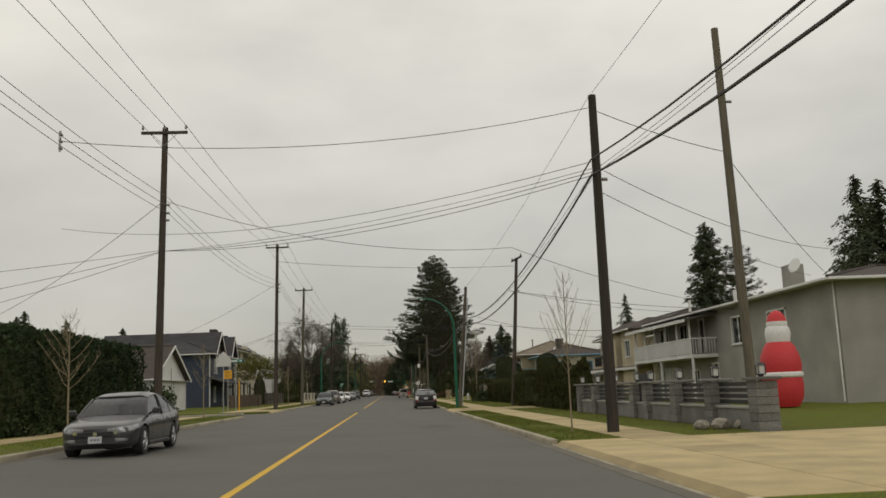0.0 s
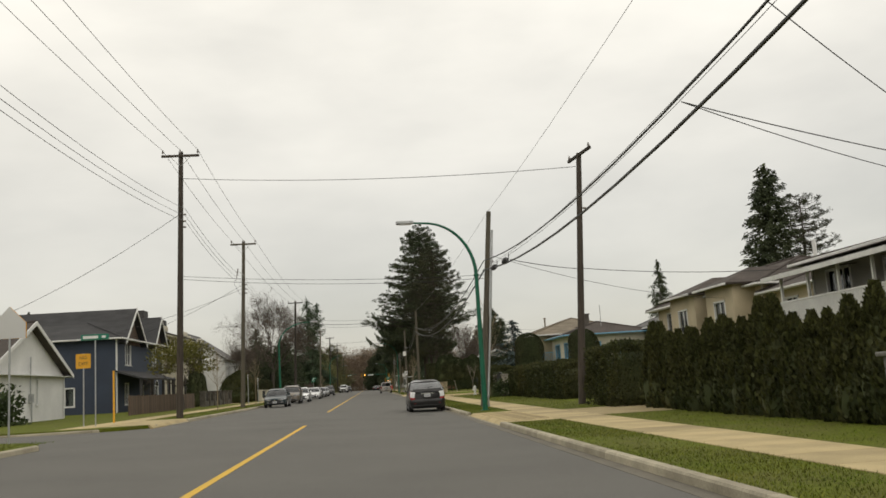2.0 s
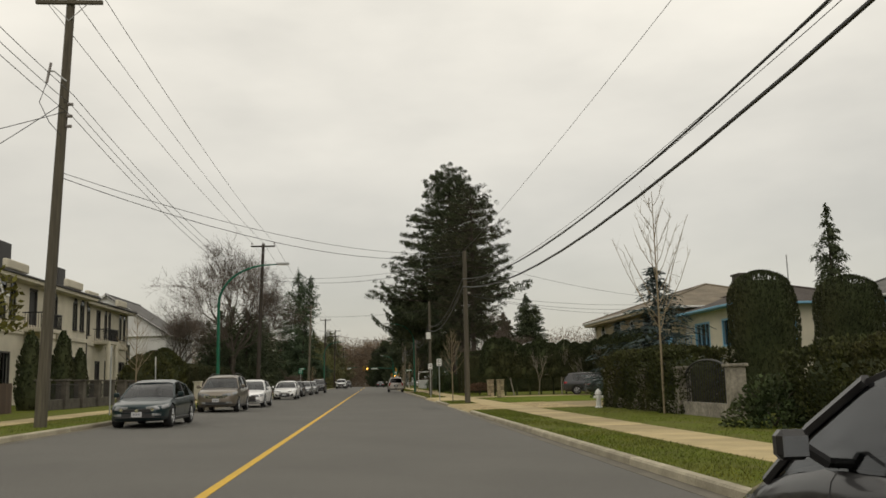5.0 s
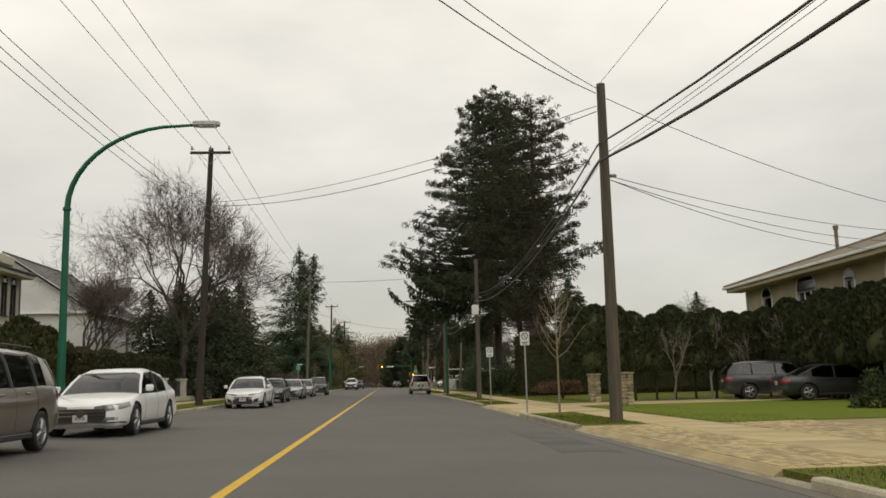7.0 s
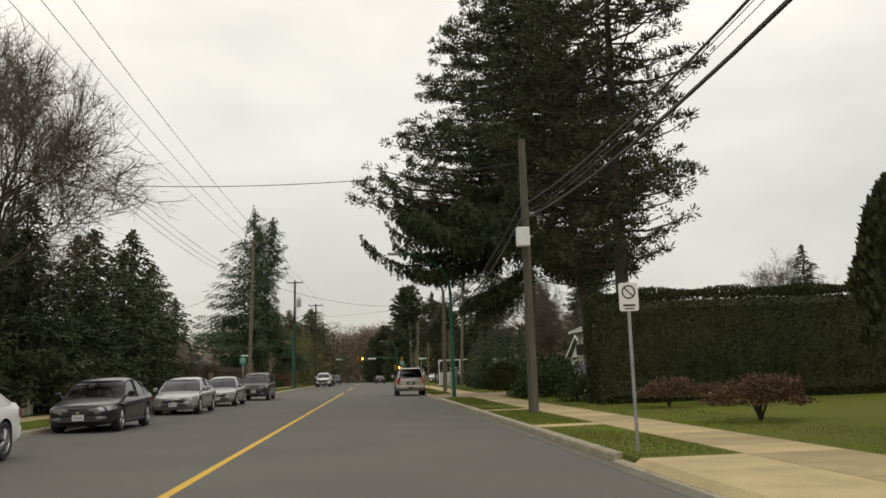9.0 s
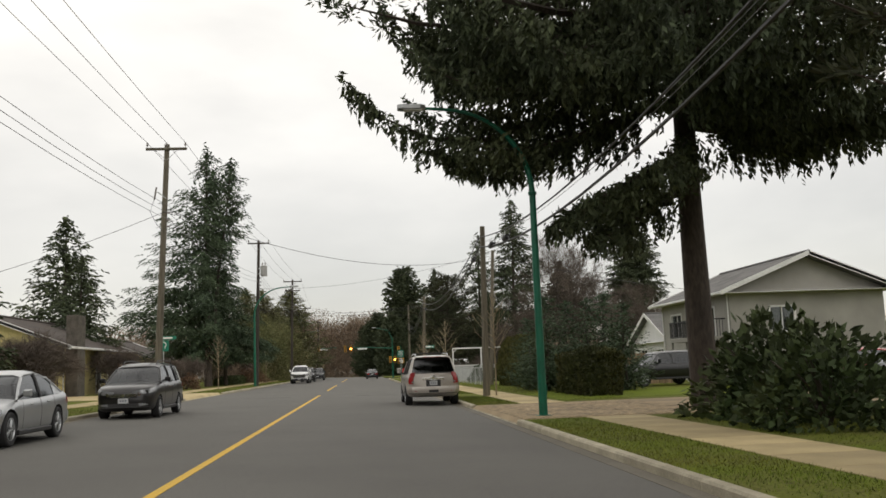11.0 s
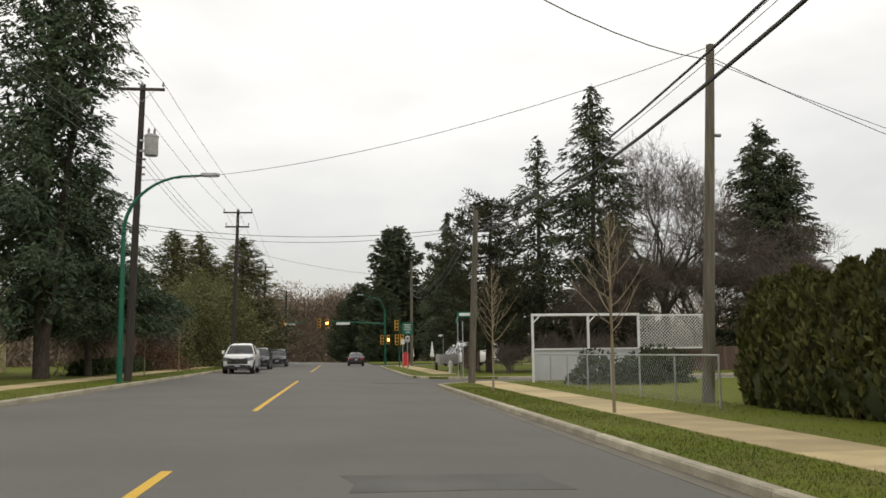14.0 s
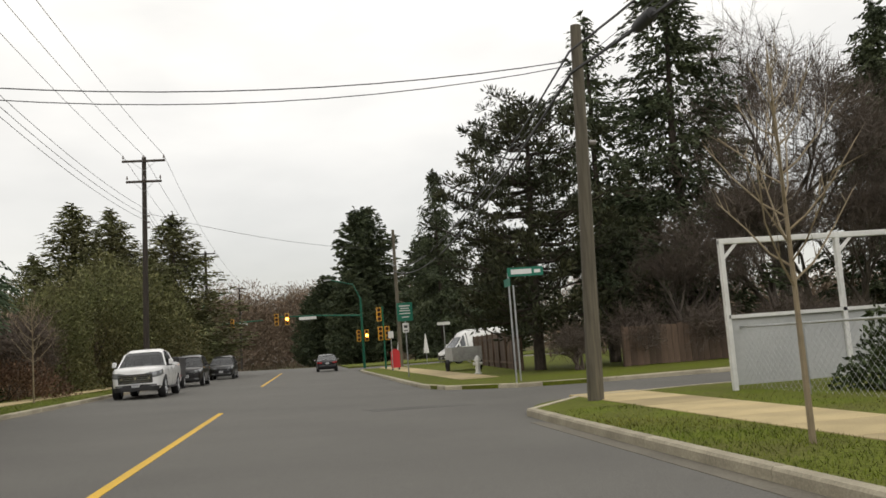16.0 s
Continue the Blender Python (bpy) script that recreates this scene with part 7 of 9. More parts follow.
for x, y, k in ((10.2, 199.0, 1.0), (11.6, 200.4, .95), (11.8, 196.9, .92), (13.0, 198.2, 1.0), (9.9, 202.2, .8), (13.2, 195.6, .85)):
    plant("evergreen_shrub", feather, x, y, .12, "tall feathery green evergreen shrub", "bush", rz=x * 55, scale=(k * 1.1, k * 1.1, k), group="feathery shrubs")
low = hedge_meshes(60, 1.3, 5.6, 1.75, HEDGE, lobes=.8)
plant("hedge", low, 10.6, 192.6, .12, "waist-high clipped cedar hedge", "hedge", names=("core", "foliage"))
red = bush_meshes(61, 1.05, 1.05, .66, SHRUB_RED, n=4600, spray=.07, lift=.34)
for x, y, k in ((9.9, 147.1, 1.05), (10.5, 155.2, .95), (12.4, 156.6, .7)):
    plant("maple_shrub", red, x, y, .14, "low rounded rust-red weeping maple", "bush", rz=x * 50, scale=k, names=("stem", "foliage"), group="rust-red shrubs")
green_b = bush_meshes(62, 1.3, 1.3, 1.5, SHRUB, n=2600, spray=.15)
for x, y, k in ((15.4, 125.0, .75), (9.6, 171.0, 1.2), (10.4, 174.4, 1.5), (13, 88, .9), (10.5, 91.0, .8), (9.8, 163.6, .7)):
    plant("shrub", green_b, x, y, .12, "rounded green garden shrub", "bush", rz=y * 30, scale=k, names=("stem", "foliage"), group="garden shrubs")
briar = bare_tree_meshes(63, 2.6, .9, .05, levels=4, fork=3, mat=TWIG, twig=TWIG, first=.28, upright=.1, stems=5, twigs=4, twig_len=.42)
for i in range(10):
    plant("briar", briar, 11.5 + (i % 5) * 2.7 + RNG.uniform(-.5, .5), 251.2 + (i // 5) * 1.6, .12, "tangle of bare brown briars", "bush", rz=i * 67, scale=RNG.uniform(.9, 1.5), names=("stem", "twig_spray"), group="briars")

for x, y, k in ((11.2, 231.5, .9), (12.6, 230.6, .8), (14.0, 231.8, 1.0)):
    plant("shrub", green_b, x, y, .12, "rounded green garden shrub", "bush", rz=y * 30, scale=k, names=("stem", "foliage"), group="garden shrubs")

# ---------- trees and hedges on the left-hand side ----------
cedar_l = conifer_meshes(3, 22.0, 6.6, CEDAR, start=.15, shape=.66, droop=.16, whorl=.88, per=11, up=.16, spray=.28, thin=.38, ragged=.3, tops=2, density=4.9, inner=1.8, gap=.05, hang=.1, lop=(1, 0, .74), second=.62, fork=(.36, -.1))
plant("cedar_tree", cedar_l, -12.95, 238.6, .5, "tall blue-green cedar with two leading tops")
plant("cedar_tree", conifer_meshes(70, 11.2, 4.4, CEDAR, start=.24, shape=.62, droop=.12, whorl=.46, per=13, spray=.24, thin=.36, density=5.4, ragged=.2, hang=.1), -12.0, 243.0, .5, "broad low blue-green cedar")
dark_l = conifer_meshes(71, 9.6, 3.1, SPRUCE, start=.03, shape=.6, droop=.1, whorl=.42, per=10, spray=.3, thin=.4, density=2.6, ragged=.16, up=.14)
for x, y, k in ((-13.0, 174.0, .92), (-12.2, 163.0, .88), (-12.0, 168.2, .8), (-13.2, 158.5, .7), (-13.0, 181.5, 1.04), (-12.2, 176.8, .85), (-14.5, 166.5, .8), (-15.5, 160.0, .75), (-16.2, 171.5, .95), (-13.5, 187.0, .8), (-24.5, 235.0, 1.55), (-19.0, 221.5, 1.0)):
    plant("spruce_tree", dark_l, x, y, .5, "dense dark spruce in a front garden", rz=y * 17, scale=(k * 1.05, k * 1.05, k), group="garden spruces")
for x, y, k in ((-43, 110, .9), (-38, 110, .8), (-52, 130, 1.0), (-40, 140, .9)):
    plant("spruce_tree", spruce_d, x, y, .9, "dark spruce behind the houses", rz=y, scale=(k * 1.1, k * 1.1, k * .8))
plant("bare_tree", bare_a, -12.9, 157.5, .5, "large leafless tree with a broad crown of twigs", names=("trunk", "twig_spray"), rz=30, scale=(1.2, 1.2, 1.2))
plant("bare_tree", bare_b, -17.0, 151.5, .5, "large leafless tree with a broad crown of twigs", names=("trunk", "twig_spray"), rz=200, scale=1.0)
plant("bare_tree", bare_b, -14.6, 166.0, .5, "leafless birch with pale hanging twigs", names=("trunk", "twig_spray"), rz=290, scale=.9)
plant("bare_tree", bare_b, -34.0, 66.0, .8, "leafless tree behind the corner house", names=("trunk", "twig_spray"), rz=290, scale=.55)
far_l = conifer_meshes(72, 13.0, 3.5, OLIVE_NEEDLES, start=.03, shape=.68, droop=.02, whorl=.42, per=12, spray=.28, thin=.42, density=2.2, ragged=.12, up=.3)
for x, y, kx, k in ((-15.3, 285, 1.5, 1.0), (-13.2, 288, 1.4, 1.0), (-9.9, 296.5, 1.75, 1.06), (-20, 292, 1.2, .8), (-12.5, 302, 1.2, .9), (-17, 312, 1.3, .9)):
    plant("cypress_tree", far_l, x, y, .5, "dense olive-green evergreen beside the street", rz=y * 9, scale=(kx, kx, k))
loose = bush_meshes(73, 3.0, 3.0, 5.4, OLIVE_LEAF, n=26000, spray=.12)
for x, y, k in ((-12.6, 276.0, 1.4), (-12.0, 283.0, 1.65), (-14.0, 270.5, 1.15), (-11.8, 291.5, 1.5)):
    plant("tree", loose, x, y, .5, "loose olive-green broadleaf evergreen", "tree", rz=y * 23, scale=k, names=("stem", "foliage"), group="loose evergreens")
small_bare = bare_tree_meshes(74, 5.6, .62, .11, levels=5, fork=3, mat=BARK_GREY, twig=TWIG, first=.22, upright=.35, stems=2, twigs=9, twig_len=.5, limb0=.2, girth=.011)
for x, y, k in ((-13.0, 258.0, 1.35), (-14.6, 263.5, 1.3), (-12.8, 250.0, 1.2), (-13.0, 223.5, .8), (-13.6, 229.5, .8), (-15.0, 217.0, 1.0), (-16.0, 207.5, .9), (-13.5, 268.0, .9), (-14.5, 200.0, 1.0), (-12.6, 192.0, .9)):
    plant("bare_tree", small_bare, x, y, .5, "small leafless garden tree with brown twigs", names=("trunk", "twig_spray"), rz=y * 41, scale=k, group="small bare trees")
for x, y in ((-9.3, 221.5), (-9.3, 243.5), (-9.2, 253.0), (-8.9, 107.0), (-9.0, 47.8), (-9.0, 88.0), (-9.0, 27.5)):
    plant("sapling", young_b, x, y, .45, "slim leafless street sapling with pale twigs", "tree", rz=y * 40, scale=.92, names=("trunk", "limb", "twig_spray"), group="young street trees")
plant("hedge", hedge_meshes(80, 7.5, 16.0, 3.75, HEDGE_GREEN, n=60000, spray=.15, lump=.2, round_edge=1.3), -15.2, 37.2, .5, "tall broad rounded dark green hedge", "hedge", names=("core", "foliage"))
plant("shrub", green_b, -11.9, 31.0, .48, "low rounded olive garden shrub", "bush", names=("stem", "foliage"), scale=.75)
for x, y, k in ((-18.9, 75.6, 1.6), (-20.2, 74.2, 1.3)):
    plant("shrub", green_b, x, y, .5, "leafy dark green garden shrub", "bush", names=("stem", "foliage"), scale=k, rz=y * 50, group="garden shrubs")
for x, y, k in ((-21.6, 75.0, 1.5),):
    plant("shrub", green_b, x, y, .5, "leafy dark green garden shrub", "bush", names=("stem", "foliage"), scale=k, rz=y * 50, group="garden shrubs")
mag = bush_meshes(82, 2.7, 2.7, 2.2, YELLOW_LEAF, n=1500, spray=.21)
mag_t = bare_tree_meshes(83, 6.4, .6, .12, levels=5, fork=3, first=.25, upright=.25, twigs=4, twig_len=.5)
m = plant("magnolia_tree", (mag_t[0], mag_t[1]), -13.6, 100.0, .5, "small tree with sparse yellow-green leaves", names=("trunk", "twig_spray"))
for dx, dy, dz, k in ((0, 0, 2.9, 1.0), (-.8, .6, 4.0, .7), (.6, -.7, 3.9, .6)):
    lf = part("foliage", mag[1], None, m)
    lf.matrix_basis = Matrix.LocRotScale((dx, dy, dz), None, (k, k, k))
ball = column_meshes(84, 3.4, 1.5, HEDGE, n=3600, round_top=.4, spray=.2)
for x, y, k in ((-14.2, 132.0, 1.0), (-14.2, 135.5, 1.1), (-14.6, 139.0, 1.05), (-14.3, 128.8, .9)):
    plant("hedge", ball, x, y, .5, "rounded clipped evergreen in a front garden", "hedge", names=("core", "crown"), scale=k, rz=y * 40, group="rounded evergreens")
cypress = column_meshes(85, 4.2, .75, HEDGE_DARK, n=1800, round_top=.55, spray=.18)
for x, y, k in ((-15.5, 113.5, .9), (-16.5, 121.0, 1.0), (-16.5, 124.0, .8)):
    plant("cypress", cypress, x, y, .5, "narrow upright cypress in a front garden", "tree", names=("core", "crown"), scale=k, group="narrow cypresses")
plant("hedge", hedge_meshes(86, 1.2, 15.0, .7, SHRUB, lobes=1.0), -12.6, 251.5, .48, "knee-high clipped green hedge", "hedge", names=("core", "foliage"))
plant("shrub", bush_meshes(87, 2.6, 2.2, 1.7, SHRUB_RED, n=6200, spray=.11), -12.0, 259.0, .48, "broad rounded reddish-brown shrub", "bush", names=("stem", "foliage"))
plant("shrub", bush_meshes(88, 1.0, 1.0, 1.1, SHRUB_RED, n=1500, spray=.12), -12.4, 226.0, .48, "small reddish garden shrub", "bush", names=("stem", "foliage"))

plant("hedge", hedge_meshes(90, 1.4, 19.0, 2.5, HEDGE_DARK, lobes=1.4), -13.6, 148.0, .5, "dark green hedge behind the front wall", "hedge", names=("core", "foliage"))

# ---------- far woods: uncountable ----------
def wood_belt(name, seed, x0, x1, y0, y1, h0, h1, n, material, label, size=1.2, wide=7.0, broad=.15):
    rs = np.random.RandomState(seed)
    u = rs.rand(n)
    x, y = x0 + (x1 - x0) * u, y0 + (y1 - y0) * u + rs.uniform(-6, 6, n)
    crest = h0 + (h1 - h0) * (0.5 + 0.28 * np.sin(u * 23 + seed) + 0.22 * np.sin(u * 61 + 2 * seed) + 0.12 * np.sin(u * 170))
    z = crest * rs.rand(n) ** 0.7 + rs.normal(size=n) * .5
    x = x + rs.uniform(-wide, wide, n)
    p = np.stack([x, y, z - 1.0], 1)
    al = np.stack([rs.normal(size=n) * .6, rs.normal(size=n) * .6, np.full(n, .9)], 1)
    ln = size * rs.uniform(.6, 1.8, n)
    me = cloud_mesh(name, leaf_quads(rs, p, al, ln, ln * broad), 4, material)
    return tagged(new(name, me), label, "woods", kind="stuff")


wood_belt("far_woods", 1, -130, 140, 470, 480, 14, 25, 60000, FAR_WOOD, "brown leafless woods closing the end of the street", 1.0)
wood_belt("far_woods", 2, -34, 34, 425, 430, 11, 20, 180000, FAR_WOOD, "brown leafless woods closing the end of the street", .55, 7.0, .24)
wood_belt("roadside_thicket", 8, -13.6, -12.6, 249, 306, 3.2, 5.8, 46000, FAR_WOOD, "brown leafless thicket behind the pavement", .27, .9)
wood_belt("far_woods", 3, -70, -62, -40, 470, 5, 10, 34000, FAR_WOOD, "low leafless trees behind the houses", 1.0)
wood_belt("far_woods", 4, 72, 66, -40, 470, 4, 8, 34000, FAR_WOOD, "low leafless trees behind the houses", 1.0)
wood_belt("far_woods", 5, 24, 60, 275, 268, 3.0, 6.0, 22000, FAR_WOOD, "leafless thicket behind the side street", .6)
wood_belt("far_woods", 6, -60, -24, 262, 280, 5, 9, 16000, FAR_WOOD, "leafless thicket behind the gardens", .9)
wood_belt("far_woods", 7, -40, 44, -75, -75, 8, 12, 6000, FAR_WOOD, "leafless trees closing the street behind", 1.8)

# ---------- houses on the right-hand side ----------
h = house(21.2, 52.0, .12, -90, 28, 9, 5.65, STUCCO_GREY, ROOF_BROWN, "grey stucco two-storey house with a long white balcony",
          {"F": [(16.6, 3.3, 2.6, 1.5, "winc"), (21.5, 3.3, 2.2, 1.4, "winc"), (2.2, 3.0, 1.9, 2.0, "winc"), (6.5, 3.0, 1.6, 2.0, "winc"), (10.2, 3.0, 1.0, 2.1, "door"), (3.0, .1, 3.2, 2.1, "garage"), (8.5, .7, 1.4, 1.2, "winc"), (18.5, .6, 2.0, 1.2, "winc"), (12.2, .2, 1.0, 2.0, "door")], "L": [(4.5, 3.2, 1.6, 1.3, "winc")], "R": [(4.5, 3.2, 1.6, 1.3, "winc")]}, roof="hip", pitch=.2, over=.7)
front = pose(-14, 0, 0)
balcony(h, front, 6.3, 2.85, 13.0, 1.7, SIDING_WHITE, True, 1.0, True)
for i in range(6):
    q = part("balcony_post", Build().box(.2 + i * 2.45, -1.6, 2.85, .11, .11, 2.3), TRIM_WHITE, h)
    q.matrix_basis = front
q = part("balcony_roof", Build().slab([(-.6, -2.1, 5.02), (13.2, -2.1, 5.02), (13.2, .2, 5.5), (-.6, .2, 5.5)], .14), ROOF_BROWN, h)
q.matrix_basis = front
q = part("fascia", Build().box(6.3, -2.14, 4.82, 13.9, .05, .2), TRIM_WHITE, h)
q.matrix_basis = front
q = part("chimney", Build().box(6.5, 1.6, 5.0, 1.0, .8, 2.2), STUCCO_GREY, h, "grey chimney stack", bevel=.02)
q = part("satellite_dish", Build().lathe(0, 0, [(.02, 0), (.18, .03), (.33, .1), (.4, .17)], n=16), SIGN_WHITE, h, "white satellite dish", smooth=True)
q.matrix_basis = pose(8.3, 1.0, 6.9, 70, 0, 20)
q = part("vent_pipe", Build().tube((-4, 2.5, 5.6), (-4, 2.5, 7.0), .12, n=10), SIGN_WHITE, h, smooth=True)

h = house(25.0, 89.3, .12, -90, 20, 10, 6.1, STUCCO_BEIGE, ROOF_BROWN, "beige stucco two-storey house with a brown hip roof",
          {"F": [(3.0, 3.6, 1.8, 1.9, "winc"), (8.5, 3.6, 2.4, 1.9, "winc"), (14.0, 3.6, 1.8, 1.9, "winc"), (18.2, 3.6, 1.6, 1.5, "winc"), (5.5, .6, 1.8, 1.3, "winc"), (11.5, .1, 1.1, 2.1, "door"), (16.6, .1, 4.4, 2.1, "garage")], "R": [(3.0, 3.6, 1.8, 1.4, "winc"), (7, 3.6, 1.2, 1.4, "winc")], "L": [(5, 3.6, 1.8, 1.4, "winc")]}, roof="hip", pitch=.36, over=.8)
balcony(h, pose(-10, 0, 0), 8.5, 3.1, 5.0, 1.4, STUCCO_BEIGE, False, 1.0, False, rail_mat=IRON)
balcony(h, pose(-10, 0, 0), 3.0, 3.1, 3.2, 1.2, STUCCO_BEIGE, False, 1.0, False, rail_mat=IRON)
q = part("porch_roof", Build().slab([(-10.4, -1.9, 2.7), (10.4, -1.9, 2.7), (10.4, .1, 3.2), (-10.4, .1, 3.2)], .14), ROOF_BROWN, h)
q = part("porch_fascia", Build().box(0, -1.95, 2.45, 20.9, .06, .24), TRIM_WHITE, h)
for cx, w in ((-.2, 5.0), (6.6, 4.4)):
    bay = part("bay_wall", wall_panel(w, 6.3, [(w / 2, 3.7, 1.7, 1.5)], t=1.5), STUCCO_BEIGE, h)
    bay.matrix_basis = pose(cx - w / 2, -1.5, 0)
    window(h, pose(cx - w / 2, -1.5, 0), w / 2, 3.7, 1.7, 1.5, TRIM_WHITE, cols=2)
    a, c = cx - w / 2 - .55, cx + w / 2 + .55
    part("bay_roof", Build().slab([(a, -2.1, 6.2), (c, -2.1, 6.2), (cx, -2.1 + (c - a) / 2, 6.2 + (c - a) / 2 * .42)], .13).slab([(a, -2.1, 6.2), (cx, -2.1 + (c - a) / 2, 6.2 + (c - a) / 2 * .42), (cx, 4.2, 6.2 + (c - a) / 2 * .42), (a, 4.2, 6.2)], .13).slab([(c, 4.2, 6.2), (cx, 4.2, 6.2 + (c - a) / 2 * .42), (cx, -2.1 + (c - a) / 2, 6.2 + (c - a) / 2 * .42), (c, -2.1, 6.2)], .13), ROOF_BROWN, h)
    part("bay_gutter", Build().box(cx, -2.15, 6.06, c - a, .12, .14), TRIM_WHITE, h, bevel=.02)
q = part("vent_pipe", Build().tube((9, 4.0, 7.2), (9, 4.0, 8.6), .13, n=10), SIGN_WHITE, h, smooth=True)
house(25.2, 74.5, .12, -90, 8.5, 8, 5.5, STUCCO_BEIGE, ROOF_BROWN, "beige stucco wing of a two-storey house", {"F": [(2.4, 3.3, 1.5, 1.5, "winc"), (6.2, 3.3, 1.5, 1.5, "winc"), (4.2, .1, 4.4, 2.1, "garage")]}, roof="hip", pitch=.36, over=.7)

h = house(30.5, 115.0, .12, -90, 21, 10, 5.7, SIDING_GREY, ROOF_GREY, "light grey two-storey house with white trim and bay windows",
          {"F": [(3.0, 3.1, 2.4, 1.7, "wincg"), (8.0, 3.1, 1.5, 1.5, "winc"), (13.0, 3.1, 2.4, 1.7, "wincg"), (18.0, 3.1, 1.5, 1.5, "winc"), (10.4, .1, 1.1, 2.1, "door"), (5, .6, 2, 1.2, "winc")], "R": [(4.0, 3.1, 2.0, 1.5, "wincg")]}, roof="hip", pitch=.42, over=.7)
balcony(h, pose(-10.5, 0, 0), 13.0, 2.8, 5.0, 1.5, SIDING_WHITE, True, 1.0, True)
q = part("porch_roof", Build().slab([(-6, -2.4, 2.5), (5, -2.4, 2.5), (5, .1, 3.1), (-6, .1, 3.1)], .14), ROOF_GREY, h)

h = house(22.0, 126.3, .12, -90, 13.5, 8, 5.4, STUCCO_CREAM, ROOF_BROWN, "cream house with sky-blue trim and a brown roof",
          {"F": [(2.4, 3.0, 2.2, 1.5, "winc"), (7.2, 3.0, 2.4, 1.5, "winc"), (11.4, 3.0, 1.6, 1.5, "winc"), (4.5, .6, 1.6, 1.2, "winc"), (9.5, .1, 1.0, 2.1, "door")], "R": [(2.4, 3.0, 1.6, 1.4, "winc"), (5.8, 3.0, 1.2, 1.3, "winc")]}, roof="hip", pitch=.3, over=.8, trim=TRIM_BLUE)
balcony(h, pose(-6.75, 0, 0), 3.0, 2.85, 5.2, 1.5, TRIM_BLUE, True, 1.0, True)
part("chimney", Build().box(-1.2, 3.6, 5.6, 1.3, .9, 2.2).box(-1.2, 3.6, 7.8, 1.45, 1.05, .12), STONE_DARK, h, "dark stone chimney", bevel=.015)
q = part("satellite_dish", Build().lathe(0, 0, [(.02, 0), (.18, .03), (.33, .1), (.4, .17)], n=16), SIGN_WHITE, h, "white satellite dish", smooth=True)
q.matrix_basis = pose(4.2, 2.0, 6.2, 70, 0, 20)
part("antenna_mast", Build().tube((4.6, 4.0, 6.0), (4.6, 4.0, 8.4), .04, n=6), STEEL, h)

h = house(20.2, 137.6, .12, -90, 17.5, 11, 6.0, STUCCO_TAN, ROOF_TILE, "large tan stucco house with arched white windows",
          {"F": [(2.6, 4.1, 1.1, .9, "winca"), (7.0, 3.9, 1.9, 1.0, "wincag"), (11.0, 4.1, .8, .9, "winca"), (14.8, 3.9, 1.9, 1.0, "wincag"), (7.0, .5, 2.0, 1.6, "winc"), (12.5, .1, 1.2, 2.2, "door")], "L": [(3.5, 4.1, 1.1, .9, "winca")]}, roof="hip", pitch=.32, over=.9, trim=TRIM_WHITE)
part("chimney_pipe", Build().tube((-6.5, 4.2, 7.4), (-6.5, 4.2, 8.6), .10, n=10).tube((-6.5, 4.2, 8.6), (-6.5, 4.2, 8.8), .15, n=10), ROOF_TILE, h, smooth=True)
part("cornice", Build().box(0, -.45, 5.55, 18.6, .9, .22), STUCCO_TAN, h, bevel=.03)

h = house(21.4, 208.3, .12, -90, 11, 9, 5.0, STUCCO_GREY, ROOF_GREY, "pale grey two-storey house with a dark balcony", {"F": [(2.5, 2.7, 1.8, 1.4, "winc"), (7.5, 2.6, 2.6, 1.6, "winc"), (2.5, .7, 1.2, .8, "winc"), (8, .1, 1.0, 2.1, "door")], "R": [(3, 2.7, 1.4, 1.3, "winc")]}, roof="gable", ridge="x", pitch=.4, over=.7)
balcony(h, pose(-5.5, 0, 0), 7.8, 2.5, 5.0, 1.5, STUCCO_GREY, False, 1.0, True, rail_mat=IRON)
house(24.0, 224.5, .12, -90, 9, 8, 2.8, SIDING_WHITE, ROOF_GREY, "low white sided house behind a hedge", {"F": [(2.5, .9, 1.8, 1.2, "wincg"), (6.5, .9, 1.6, 1.2, "wincg")]}, roof="gable", ridge="y", pitch=.45)
house(24.0, 176.0, .12, -90, 10, 8, 3.0, STUCCO_GREY, ROOF_GREY, "low grey house behind the big trees", {"F": [(2.5, .9, 1.8, 1.2, "winc"), (7, .1, 1.0, 2.0, "door")]}, roof="hip", pitch=.4)

# ---------- houses on the left-hand side ----------
h = house(-19.1, 82.6, .5, 90, 12.4, 14, 2.95, SIDING_WHITE, ROOF_BROWN, "white sided corner house with a long brown roof", {"F": [(7.6, 1.1, .35, 1.5, "win")], "L": [(4, .9, 1.6, 1.2, "winc"), (9, .9, 1.6, 1.2, "winc")]}, roof="gable", ridge="y", pitch=.46, over=.5, lap=.2, trim=SIDING_WHITE)
part("meter_box", Build().box(.2, -.12, 1.2, .35, .22, .5).tube((.1, -.12, 1.7), (.1, -.12, 3.9), .04, n=6).tube((.3, -.12, .1), (.3, -.12, 1.2), .04, n=6), STEEL, h, "grey electric meter and conduit")
h = house(-19.4, 110.3, .5, 90, 16.2, 12, 6.2, SIDING_BLUE, ROOF_DARK, "dark blue sided craftsman house with white trim",
          {"F": [(3.7, 4.0, 1.7, 1.8, "wincg"), (13.0, 4.0, 1.4, 1.7, "wincg"), (3.2, .7, 1.2, 1.7, "winc"), (8.2, .1, 1.1, 2.1, "door"), (12.2, .7, 1.1, 1.5, "winca"), (13.9, .7, 1.1, 1.5, "winca")], "L": [(3.5, 3.9, 1.4, 1.4, "winc"), (3.5, .8, 2.4, 1.8, "winc"), (8.0, .8, 1.4, 1.4, "winc")]}, roof="hip", pitch=.42, over=.6, lap=.22)
